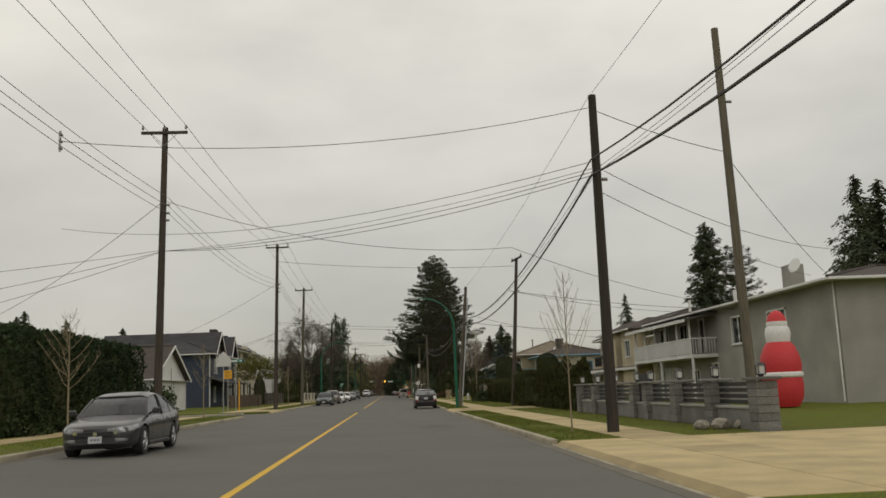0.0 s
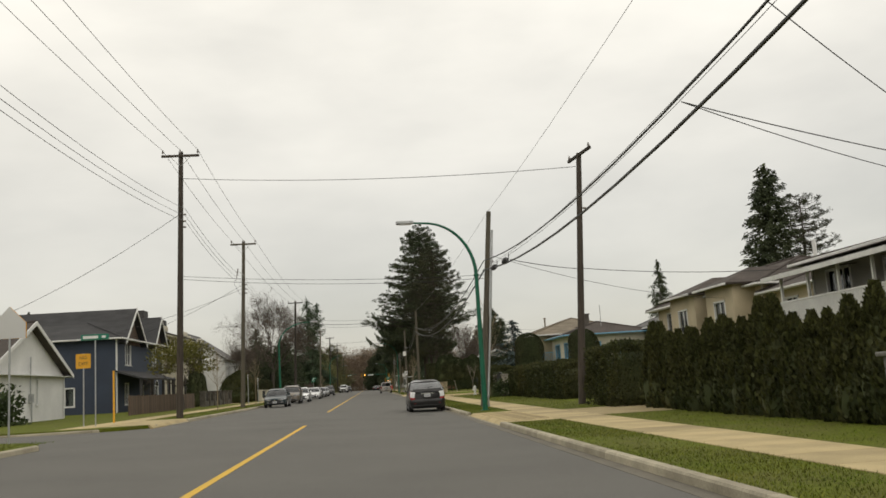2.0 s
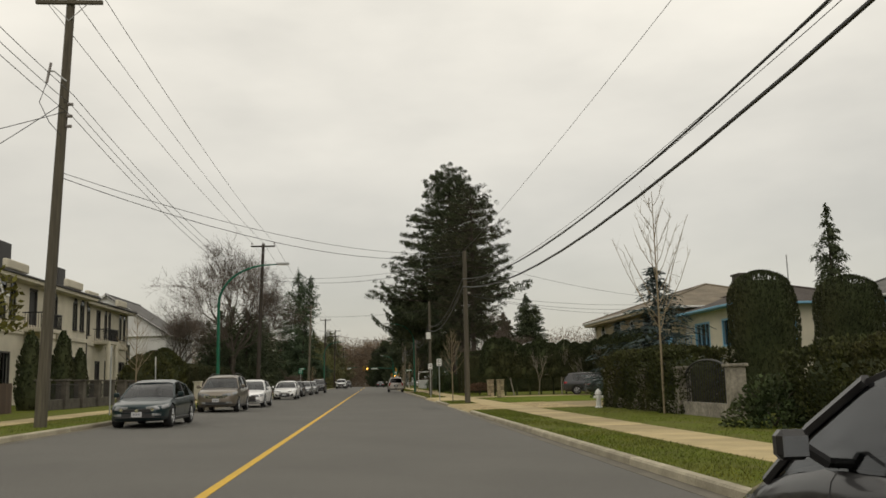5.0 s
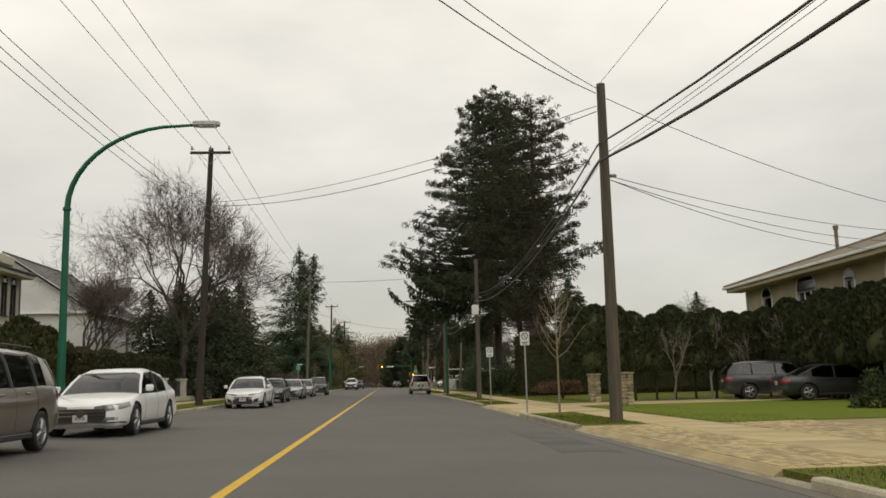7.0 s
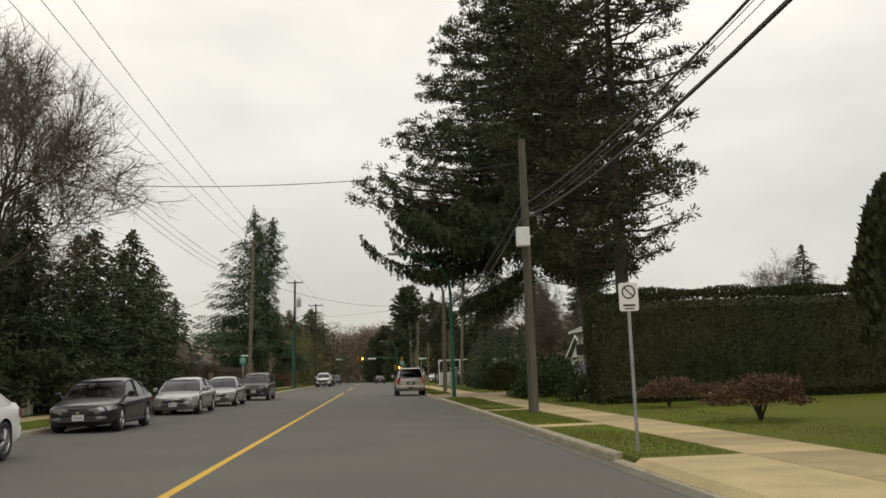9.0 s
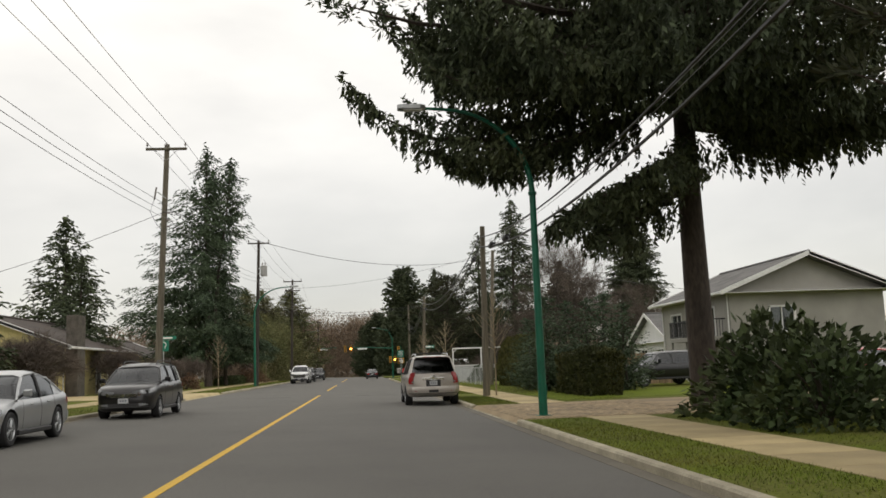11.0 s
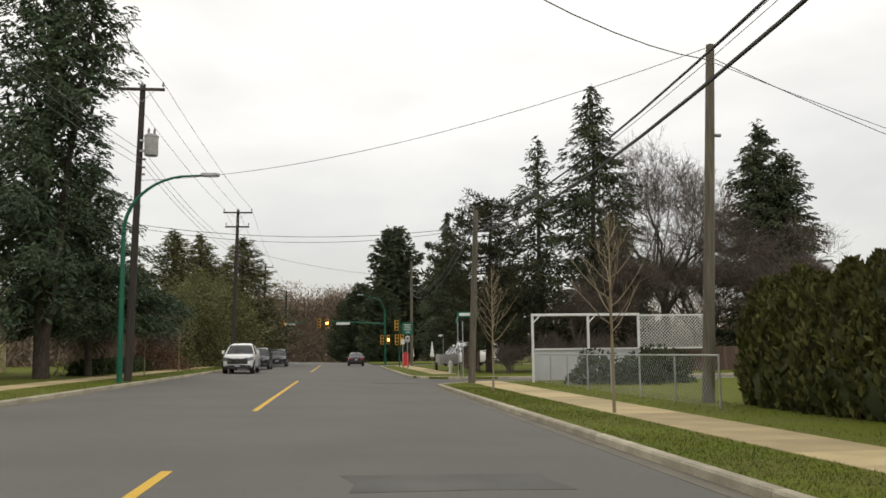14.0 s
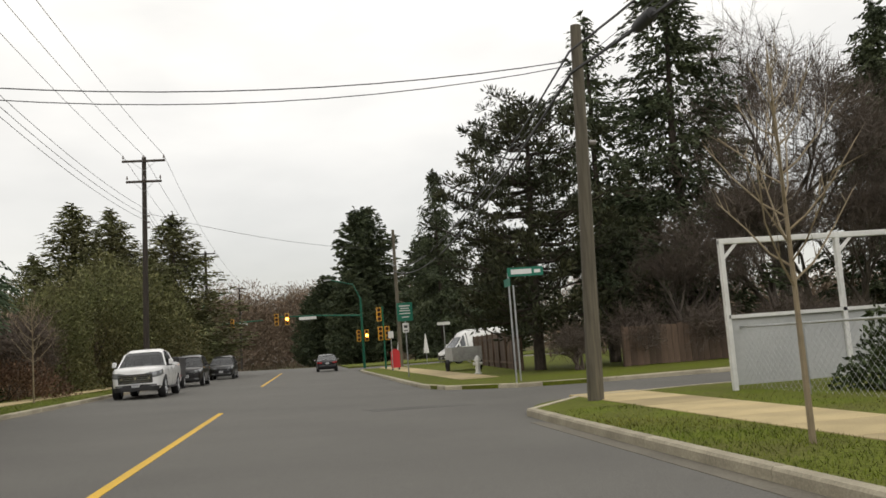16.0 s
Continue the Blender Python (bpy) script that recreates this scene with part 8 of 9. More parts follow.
for cx, w, deep, steep in ((-3.7, 7.1, 13.0, .8), (5.6, 5.4, 9.0, 1.04)):
    pk = 6.0 + w / 2 * steep
    part("dormer_wall", Build().add([(cx - w / 2 + .4, -.12, 5.7), (cx + w / 2 - .4, -.12, 5.7), (cx, -.12, pk - .35), (cx - w / 2 + .4, 3.0, 5.7), (cx + w / 2 - .4, 3.0, 5.7), (cx, 3.0, pk - .35)], [(0, 1, 2), (5, 4, 3), (0, 3, 4, 1), (1, 4, 5, 2), (2, 5, 3, 0)]), FENCE_BROWN, h, "brown shingled gable")
    for s in (-1, 1):
        part("dormer_roof", Build().slab([(cx + s * (w / 2 + .1), -.6, 5.75), (cx + s * (w / 2 + .1), deep, 5.75), (cx, deep, pk), (cx, -.6, pk)], .14), ROOF_DARK, h)
        part("bargeboard", Build().slab([(cx + s * (w / 2 + .1), -.64, 5.55), (cx + s * (w / 2 + .1), -.64, 5.82), (cx, -.64, pk + .06), (cx, -.64, pk - .22)], .06), TRIM_WHITE, h)
part("porch_roof", Build().slab([(-8.3, -2.2, 2.75), (4.2, -2.2, 2.75), (4.2, .05, 3.5), (-8.3, .05, 3.5)], .15), ROOF_DARK, h)
for x in (-7.9, -4.1, -.1, 3.9):
    part("porch_post", Build().box(x, -1.95, 0, .22, .22, 2.75), TRIM_DARK, h, bevel=.02)
part("corner_board", Build().box(-8.05, -.03, 0, .14, .06, 6.2).box(8.05, -.03, 0, .14, .06, 6.2), TRIM_WHITE, h)

CREAM_OPEN = {"F": [(2.2, 5.2, .8, 1.8, "wina"), (3.7, 5.2, .8, 1.8, "wina"), (7.0, 5.0, 1.1, 2.2, "door"), (9.6, 5.2, .7, 1.8, "wina"), (11.0, 5.2, .7, 1.8, "wina"), (2.6, 1.2, 1.9, 1.9, "winc"), (7.0, .6, 1.3, 2.4, "door"), (10.6, 1.2, 1.9, 1.9, "winc"), (15.2, 5.2, .8, 1.8, "wina"), (16.8, 5.2, .8, 1.8, "wina"), (16.0, 1.2, 1.9, 1.9, "winc")], "L": [(3, 5.0, 1.4, 1.5, "winc"), (7, 5.0, 1.4, 1.5, "winc"), (4, 1.2, 1.8, 1.6, "winc")]}
for yc, zc in ((130.6, .6), (147.4, .6)):
    h = house(-21.0 if yc < 140 else -22.0, yc, zc, 90, 18, 12, 7.9, STUCCO_CREAM, ROOF_GREY, "cream stucco two-storey house with iron balconies", CREAM_OPEN, roof="hip", pitch=.18, over=.7, trim=TRIM_DARK)
    balcony(h, pose(-9, 0, 0), 7.0, 4.7, 3.4, 1.3, STUCCO_CREAM, False, 1.0, False, rail_mat=IRON)
    part("string_course", Build().box(0, -.06, 4.3, 18.1, .12, .3), STUCCO_CREAM, h, bevel=.02)
    part("cornice", Build().box(0, -.35, 7.5, 18.8, .7, .25), STUCCO_CREAM, h, bevel=.03)
    for x in (-3.4, -.6):
        part("column", Build().tube((x, -1.2, 0), (x, -1.2, 4.6), .18, n=12), STUCCO_CREAM, h, smooth=True)
    h.scale = (1, 1, 1) if yc < 140 else (.8, 1, 1)
    part("chimney", Build().box(1.0 if yc < 140 else -2, 3.5, 8.0, 2.0, .9, 2.9), TRIM_DARK, h, "black chimney stack", bevel=.02)
    for px in (-6.0, 4.5):
        part("parapet", Build().box(px, -.4, 8.0, 3.4, .3, .55), STUCCO_CREAM, h, bevel=.06)
h = house(-20.2, 168.9, .6, 90, 13, 12, 6.2, SIDING_WHITE, ROOF_GREY, "tall white sided house with a gambrel roof", {"F": [(3, 3.6, 1.0, 1.6, "winc"), (4.4, 3.6, 1.0, 1.6, "winc"), (9, 3.6, 1.0, 1.6, "winc"), (3.6, .8, 2.0, 1.5, "winc"), (9, .8, 2.0, 1.5, "winc")], "L": [(3, 3.6, 1.0, 1.6, "winc"), (8, 3.6, 1.0, 1.6, "winc")]}, roof="gable", ridge="x", pitch=.66, over=.4)

# a pair of plain bungalows further on
h = house(-16.6, 216.5, .5, 90, 13, 9, 3.1, SIDING_YELLOW, ROOF_BROWN, "pale yellow bungalow with a low brown roof", {"F": [(2.6, .9, 2.2, 1.4, "winc"), (7.4, .1, 1.0, 2.1, "door"), (10.6, .9, 1.8, 1.2, "winc")], "R": [(3, 1.0, 1.4, 1.2, "winc")], "L": [(4, 1.0, 1.6, 1.2, "winc")]}, roof="gable", ridge="x", pitch=.4, over=.7, lap=.16)
part("chimney", Build().box(-5.2, -.4, 0, 1.5, .7, 4.9), STONE_DARK, h, "brown stone chimney", bevel=.03)
part("meter_box", Build().box(6.58, 2.6, 1.1, .16, .3, .45), STEEL, h)
house(-19.0, 246.0, .5, 90, 11, 8, 3.0, SIDING_YELLOW, ROOF_BROWN, "pale yellow bungalow behind garden trees", {"F": [(2.6, .9, 2.0, 1.2, "winc"), (7, .9, 1.6, 1.2, "winc")], "L": [(4, 1.0, 1.6, 1.2, "winc")]}, roof="gable", ridge="x", pitch=.4)
h = house(-27.5, 38.0, .6, 90, 12, 9, 3.6, STUCCO_TAN, ROOF_BROWN, "low brown-roofed house behind tall hedges", {"F": [(3, .9, 1.8, 1.2, "winc")]}, roof="gable", ridge="x", pitch=.4)
part("chimney", Build().box(3.0, 3.0, 4.0, 1.5, .8, 3.2), BRICK_RED, h, "red brick chimney", bevel=.02)

# ---------- fences and walls ----------
def block_fence(x, ys, z, h=1.75):
    """A front wall: block piers with caps and lanterns, low walls and black metal slats between them."""
    ob = thing("front_wall", x, ys[0], z, "grey block front wall with capped piers and black slats", "wall")
    for i, y in enumerate(ys):
        d = y - ys[0]
        pier = part("pier", Build().box(0, d, 0, .58, .58, .04), BLOCK, ob)
        for c in range(6):
            part("block", Build().box(0, d, .04 + c * .2, .56, .56, .192), BLOCK, pier, bevel=.012)
        part("cap", Build().box(0, d, 1.25, .74, .74, .08), BLOCK, pier, bevel=.02)
        lantern = part("lantern", Build().box(0, d, 1.33, .10, .10, .05).box(0, d, 1.38, .19, .19, .025).box(0, d, 1.62, .24, .24, .07, taper=.35), IRON, pier, "square black lantern")
        part("lantern_glass", Build().box(0, d, 1.405, .14, .14, .215, taper=1.1), LANTERN, lantern, "frosted lantern glass")
        for u, v in ((-1, -1), (1, -1), (1, 1), (-1, 1)):
            part("lantern_bar", Build().box(u * .085, d + v * .085, 1.40, .018, .018, .225), IRON, lantern)
        if i + 1 < len(ys):
            e = ys[i + 1] - ys[0]
            ln = e - d - .56
            low = part("low_wall", Build().box(0, (d + e) / 2, 0, .26, ln, .52), BLOCK, ob, bevel=.01)
            part("coping", Build().box(0, (d + e) / 2, .52, .34, ln, .07), STUCCO_GREY, low, bevel=.012)
            for c in range(4):
                part("slat", Build().box(0, (d + e) / 2, .64 + c * .155, .03, ln, .105), IRON, ob)
    return ob


STONE_TAN = material("tan_field_stone", (0.33, 0.27, 0.175), 0.9, fine=(0.35, 9.0), broad=(0.35, 2.0), bump=0.8, vary=0.25)
LANTERN = material("frosted_lantern", (0.55, 0.55, 0.52), 0.4)
block_fence(10.2, [21.0, 24.2, 27.4, 30.6, 32.4, 35.6, 38.8, 42.0], .12)
q = thing("gate", 10.2, 30.9, .12, "black metal garden gate between block piers", "gate")
part("gate_frame", Build().box(0, .6, .1, .05, 1.15, 1.5), IRON, q)


def board_fence(x0, y0, x1, y1, z, h, mat, label, step=.15, name="fence", rails=True):
    """Upright boards, each its own, on two rails and posts."""
    d = Vector((x1 - x0, y1 - y0, 0))
    L = d.length
    ob = thing(name, x0, y0, z, label, "fence", rz=math.degrees(math.atan2(d.y, d.x)))
    me = Build().box(0, 0, 0, step - .012, .02, h).mesh("board", mat)
    n = int(L / step)
    for i in range(n):
        b_ = new("board", me)
        b_.parent = ob
        b_.location = ((i + .5) * step, 0, RNG.uniform(0, .03))
    for zz in (.25, h - .3):
        part("rail", Build().box(L / 2, .04, zz, L, .05, .09), mat, ob)
    for i in range(int(L / 2.4) + 1):
        part("post", Build().box(min(i * 2.4, L), .05, -.05, .1, .1, h + .12), mat, ob)
    return ob


board_fence(-14.5, 87.5, -14.5, 109.0, .5, 1.25, FENCE_BROWN, "low dark brown board fence by the sidewalk", step=.16)
board_fence(-14.2, 213.6, -14.2, 232.0, .5, 1.9, FENCE_BROWN, "dark brown board fence beside the bungalow", step=.2)
board_fence(10.15, 255.6, 11.75, 275.6, .12, 1.75, FENCE_BROWN, "weathered brown board fence behind the verge", step=.18)
board_fence(13.5, 206.0, 18.4, 203.6, .12, 1.7, FENCE_TAN, "new tan board fence beside the hedge", step=.16)
board_fence(13.0, 250.8, 34.0, 250.9, .12, 1.5, FENCE_BROWN, "dark board fence along the side street", step=.25)

ob = thing("front_wall", -14.3, 112.0, .5, "dark stone front wall with square piers", "wall")
for i in range(8):
    pier = part("pier", Build().box(0, i * 2.6, 0, .5, .5, 1.35).box(0, i * 2.6, 1.35, .62, .62, .09), STONE_DARK, ob, bevel=.02)
    if i < 7 and i not in (4,):
        part("low_wall", Build().box(0, i * 2.6 + 1.3, 0, .25, 2.1, .5), STONE_DARK, ob, bevel=.02)
        for c in range(13):
            part("picket", Build().tube((0, i * 2.6 + .35 + c * .16, .5), (0, i * 2.6 + .35 + c * .16, 1.25), .012, n=5), IRON, ob)
        part("rail", Build().box(0, i * 2.6 + 1.3, 1.18, .03, 2.1, .03), IRON, ob)
ob = thing("front_wall", -12.2, 137.5, .48, "cream square front-wall posts with dark iron panels", "wall")
PIERS = (0, 5.5, 10.7, 12.5, 17.4, 22.0, 25.5)
for i, d in enumerate(PIERS):
    pier = part("pier", Build().box(0, d, 0, .5, .5, 1.25).box(0, d, 1.25, .62, .62, .1), STUCCO_CREAM, ob, bevel=.02)
    part("plaque", Build().box(.252, d, .5, .012, .3, .42), KERB_MAT, pier)
    if i < len(PIERS) - 1 and i != 2:
        e = PIERS[i + 1]
        part("low_wall", Build().box(0, (d + e) / 2, 0, .2, e - d - .5, .28), STUCCO_CREAM, ob, bevel=.015)
        for c in range(int((e - d - .5) / .13)):
            yy_ = d + .32 + c * .13
            part("picket", Build().tube((0, yy_, .28), (0, yy_, 1.2), .014, n=5), IRON, ob)
        for zz in (.4, 1.12):
            part("rail", Build().box(0, (d + e) / 2, zz, .03, e - d - .5, .03), IRON, ob)
for y in (133.9, 139.4):
    ob = thing("stone_pillar", 9.85, y, .12, "square pillar of rough tan stones", "pillar", "stone pillars")
    rs = random.Random(int(y))
    for c in range(9):
        for sx, sy in ((-.12, -.12), (.12, -.12), (-.12, .12), (.12, .12)):
            part("stone", Build().box(sx + rs.uniform(-.015, .015), sy + rs.uniform(-.015, .015), c * .135, .235, .235, .128), STONE_TAN, ob, bevel=.02)
    part("cap", Build().box(0, 0, 1.215, .56, .56, .08), STONE_TAN, ob, bevel=.02)

# brick columns with low arches in front of a garden
ob = thing("garden_gate", 11.15, 94.8, .12, "stone garden gate piers with arched iron panels", "gate")
for i in range(4):
    part("pier", Build().box(0, i * 4.5, 0, .45, .45, 1.5).box(0, i * 4.5, 1.5, .58, .58, .09), STONE, ob, bevel=.015)
    if i < 3:
        pts = [(0, i * 4.5 + 2.25 + 1.95 * math.cos(t), 1.2 + .55 * math.sin(t)) for t in [math.pi * q / 14 for q in range(15)]]
        part("arch", Build().path(pts, .035, n=6), IRON, ob, smooth=True)
        part("low_wall", Build().box(0, i * 4.5 + 2.25, 0, .22, 4.0, .42), STONE, ob)
        for c in range(19):
            u = (c - 9) / 9.6
            part("picket", Build().tube((0, i * 4.5 + 2.25 + u * 1.95, .4), (0, i * 4.5 + 2.25 + u * 1.95, 1.2 + .55 * math.sqrt(1 - u * u)), .016, n=5), IRON, ob)

# corner garden: chain-link fence, white deck screen and lattice
ob = thing("chain_link_fence", 9.35, 215.4, .12, "chain-link fence with grey steel posts", "fence")
for i in range(8):
    part("post", Build().tube((0, i * 2.75, -.05), (0, i * 2.75, 1.25), .028, n=8), STEEL, ob, smooth=True)
part("top_rail", Build().tube((0, 0, 1.22), (0, 19.25, 1.22), .022, n=8), STEEL, ob, smooth=True)
s = Build()
for i in range(107):
    y0 = i * .17
    for k in (1, -1):
        a, c = (y0, y0 + 1.2) if k > 0 else (y0 + 1.2, y0)
        s.tube((0, min(a, 19.2), .03), (0, min(c, 19.2), 1.2), .0022, n=3, caps=False)
part("mesh_wire", s, STEEL, ob, kind="stuff")
ob = thing("deck_screen", 9.1, 234.1, .12, "white painted deck frame and lattice above a pale panel fence", "pergola")
for d in (0, 2.5, 4.8, 8.2):
    part("post", Build().box(d, 0, 0, .10, .10, 2.95), TRIM_WHITE, ob, bevel=.008)
part("top_beam", Build().box(2.4, 0, 2.88, 4.9, .11, .11), TRIM_WHITE, ob, bevel=.008)
for d in (0.04, 2.54):
    part("brace", Build().tube((d, 0, 2.6), (d + .3, 0, 2.9), .04, n=4), TRIM_WHITE, ob)
part("lower_panel", Build().box(2.4, .03, .1, 4.7, .03, 1.30), SIDING_GREY, ob)
part("panel_cap", Build().box(2.4, 0, 1.4, 4.8, .1, .07), TRIM_WHITE, ob)
lat = part("lattice", Build().box(6.5, .02, 2.86, 3.4, .05, .07).box(6.5, .02, 1.40, 3.4, .05, .07), TRIM_WHITE, ob, "white diagonal lattice")
s = Build()
for i in range(-14, 32):
    for k in (1, -1):
        y0 = 4.8 + i * .15
        p, q_ = (y0, 1.45), (y0 + 1.4, 2.88)
        if k < 0:
            p, q_ = (y0 + 1.4, 1.45), (y0, 2.88)
        t0, t1 = 0.0, 1.0
        dy = q_[0] - p[0]
        a, c = (4.85 - p[0]) / dy, (8.15 - p[0]) / dy
        t0, t1 = max(t0, min(a, c)), min(t1, max(a, c))
        if t1 > t0 + .02:
            e = lambda t: (p[0] + (q_[0] - p[0]) * t, .02 + k * .008, p[1] + (q_[1] - p[1]) * t)
            s.tube(e(t0), e(t1), .014, n=4)
part("lattice_strip", s, TRIM_WHITE, lat, kind="stuff")

# ---------- signs ----------
def no_stopping(x, y, h):
    ob = sign_post(x, y, ground_z(x), h, "white kerbside parking sign on a thin steel post")
    pl = board(ob, .32, .46, h - .48, SIGN_WHITE)
    ring = Build()
    n = 20
    cz = h - .17
    pts = [(r * math.cos(2 * math.pi * i / n), -.049, cz + r * math.sin(2 * math.pi * i / n)) for r in (.115, .09) for i in range(n)]
    ring.add(pts, [(i, (i + 1) % n, n + (i + 1) % n, n + i) for i in range(n)])
    ring.add([(-.085, -.0495, cz + .07), (-.07, -.0495, cz + .085), (.085, -.0495, cz - .07), (.07, -.0495, cz - .085)], [(0, 1, 2, 3)])
    part("symbol", ring, INK, pl)
    bars(pl, [(0, h - .40, .2, .03), (0, h - .45, .16, .02)], INK)
    return ob


no_stopping(5.1, 129.0, 2.75)
no_stopping(5.3, 141.3, 2.7)

ob = sign_post(-11.1, 67.0, ground_z(-11.1), 3.1, "yellow square dead-end sign on a steel post")
pl = board(ob, .62, .62, 2.45, SIGN_YELLOW)
words("NO", .2, 0, -.05, 2.90, INK, pl)
words("EXIT", .2, 0, -.05, 2.64, INK, pl)
ob = sign_post(-9.0, 53.6, ground_z(-9.0), 3.75, "five-sided crossing sign seen from behind on a steel post")
pent = [(-.45, 2.92), (.45, 2.92), (.45, 3.36), (0, 3.82), (-.45, 3.36)]
n = len(pent)
for y0, mt, nm in ((-.04, SIGN_BACK, "panel_back"), (.034, SIGN_YELLOW, "panel_face")):
    part(nm, Build().add([(p[0], y0, p[1]) for p in pent] + [(p[0], y0 + .005, p[1]) for p in pent], [tuple(range(n)), tuple(range(2 * n - 1, n - 1, -1))] + [((i + 1) % n, i, n + i, n + (i + 1) % n) for i in range(n)]), mt, ob)
ob = sign_post(-10.4, 66.3, ground_z(-10.4), 3.85, "green street-name sign on a steel post")
pl = board(ob, 1.15, .24, 3.6, SIGN_GREEN)
bars(pl, [(-.18, 3.66, .62, .12), (.36, 3.67, .16, .1)], SIGN_WHITE)
ob = thing("yellow_post", -10.9, 70.8, .48, "slim yellow marker post in the grass", "post")
part("post", Build().tube((0, 0, -.05), (0, 0, 2.4), .045, n=8), SIGN_YELLOW, ob, smooth=True)
for x, y, h in ((-9.3, 112.0, 2.4), (-9.2, 104.5, 2.6)):
    ob = sign_post(x, y, ground_z(x), h, "narrow steel sign post seen edge-on")
    pl = board(ob, .05, .4, h - .42, SIGN_BACK, corner=.01)

ob = sign_post(-10.2, 207.6, ground_z(-10.2), 3.2, "green crescent marker sign under a street-name sign")
pl = board(ob, .6, .6, 2.5, SIGN_GREEN)
pts = [(.15 * math.cos(t), -.05, 2.86 + .15 * math.sin(t)) for t in [radians(-60 + 300 * q / 14) for q in range(15)]]
part("symbol", Build().path(pts, .028, n=5), SIGN_WHITE, pl)
bars(pl, [(-.09, 2.62, .035, .13), (.09, 2.62, .035, .13)], SIGN_WHITE)
pl = board(ob, .95, .2, 3.15, SIGN_GREEN, x=.25)
bars(pl, [(.2, 3.2, .6, .09)], SIGN_WHITE)

ob = sign_post(7.2, 244.6, ground_z(7.2), 3.4, "green street-name sign on steel posts at the corner")
part("second_post", Build().tube((.45, 1.3, -.05), (.45, 1.3, 3.1), .03, n=8), STEEL, ob, smooth=True)
pl = board(ob, 1.15, .28, 3.28, SIGN_GREEN, x=.55)
bars(pl, [(.42, 3.35, .66, .15), (.93, 3.37, .2, .1)], SIGN_WHITE)
side = part("side_panel", Build().box(-.05, -.02, 2.98, .02, .8, .24), SIGN_GREEN, ob)
ob = sign_post(5.55, 259.4, ground_z(5.6), 3.5, "green guide sign above a small white sign")
pl = board(ob, .74, .86, 2.62, SIGN_GREEN)
bars(pl, [(0, 3.3, .5, .06), (0, 3.19, .4, .05), (0, 3.08, .5, .05), (0, 2.95, .5, .05), (.02, 2.78, .34, .05)], SIGN_WHITE)
pl = board(ob, .3, .45, 2.08, SIGN_WHITE)
bars(pl, [(0, 2.3, .16, .12), (0, 2.15, .2, .04)], INK)
ob = sign_post(6.4, 276.0, .12, 2.6, "small white sign on a steel post")
board(ob, .35, .45, 2.1, SIGN_WHITE)
ob = sign_post(10.4, 279.0, .12, 3.0, "green street-name sign on a steel post")
board(ob, .9, .2, 2.8, SIGN_WHITE)

# ---------- traffic signals ----------
AMBER_ON = glow_material("lit_amber_lens", (1.0, 0.42, 0.06), 9.0)
LENS_OFF = material("dark_signal_lens", (0.06, 0.03, 0.02), 0.3)
SIGNAL_YELLOW = material("yellow_signal_housing", (0.62, 0.33, 0.03), 0.5, fine=(0.1, 8.0))


def signal_head(parent, x, y, z, lit=None):
    hd = part("signal_head", Build().box(x, y, z, .36, .24, 1.02), SIGNAL_YELLOW, parent, "yellow three-lamp signal head", bevel=.03)
    for i in range(3):
        cz = z + .18 + i * .33
        part("lens", Build().tube((x, y - .13, cz), (x, y - .125, cz), .125, n=16), AMBER_ON if lit == i else LENS_OFF, hd, "lit amber lens" if lit == i else "")
        pts = [(x + .14 * math.cos(t), cz + .14 * math.sin(t)) for t in [radians(-20 + 220 * q / 10) for q in range(11)]]
        v = Build()
        v.add([(a, y - .12, c) for a, c in pts] + [(a, y - .34, c + .02) for a, c in pts], [(i2, i2 + 1, 12 + i2, 11 + i2) for i2 in range(10)])
        part("visor", v, SIGNAL_YELLOW, hd)
    return hd


def signal_pole(x, y, side, reach, heads, low=True):
    ob = thing("traffic_signal", x, y, ground_z(x), "green signal pole with a mast arm and yellow heads", "traffic light", "traffic signals")
    part("pole", Build().path([(0, 0, -.05), (0, 0, 3), (0, 0, 6.2)], .13, n=12, r_end=.09), GREEN_PAINT, ob, smooth=True)
    part("mast_arm", Build().path([(0, 0, 4.6), (side * reach * .5, 0, 4.85), (side * reach, 0, 4.95)], .085, n=10, r_end=.05), GREEN_PAINT, ob, smooth=True)
    part("lamp_arm", Build().path([(0, 0, 6.1), (side * .6, 0, 7.4), (side * 2.6, 0, 7.9)], .05, n=8), GREEN_PAINT, ob, smooth=True)
    part("lamp_head", Build().box(side * 2.8, 0, 7.86, .7, .26, .1), STEEL, ob, bevel=.02)
    for u, lit in heads:
        signal_head(ob, side * u, -.12, 4.2, lit)
    pl = part("name_panel", Build().box(side * reach * .62, -.1, 4.55, 1.5, .02, .26), SIGN_WHITE, ob)
    if low:
        signal_head(ob, -side * .35, -.1, 2.3, 1)
        signal_head(ob, side * .35, -.1, 2.3)
    return ob


signal_pole(5.9, 297.0, -1, 7.6, [(7.4, None), (6.5, 1)])
signal_pole(-9.2, 309.0, 1, 6.0, [(3.0, None)], True)
ob = thing("traffic_signal", 6.6, 283.5, .12, "short green post with yellow signal heads", "traffic light", "traffic signals")
part("pole", Build().tube((0, 0, -.05), (0, 0, 4.6), .07, n=10), GREEN_PAINT, ob, smooth=True)
signal_head(ob, -.28, -.05, 3.5)
signal_head(ob, .25, -.05, 2.1)
signal_head(ob, -.25, -.05, 2.1)

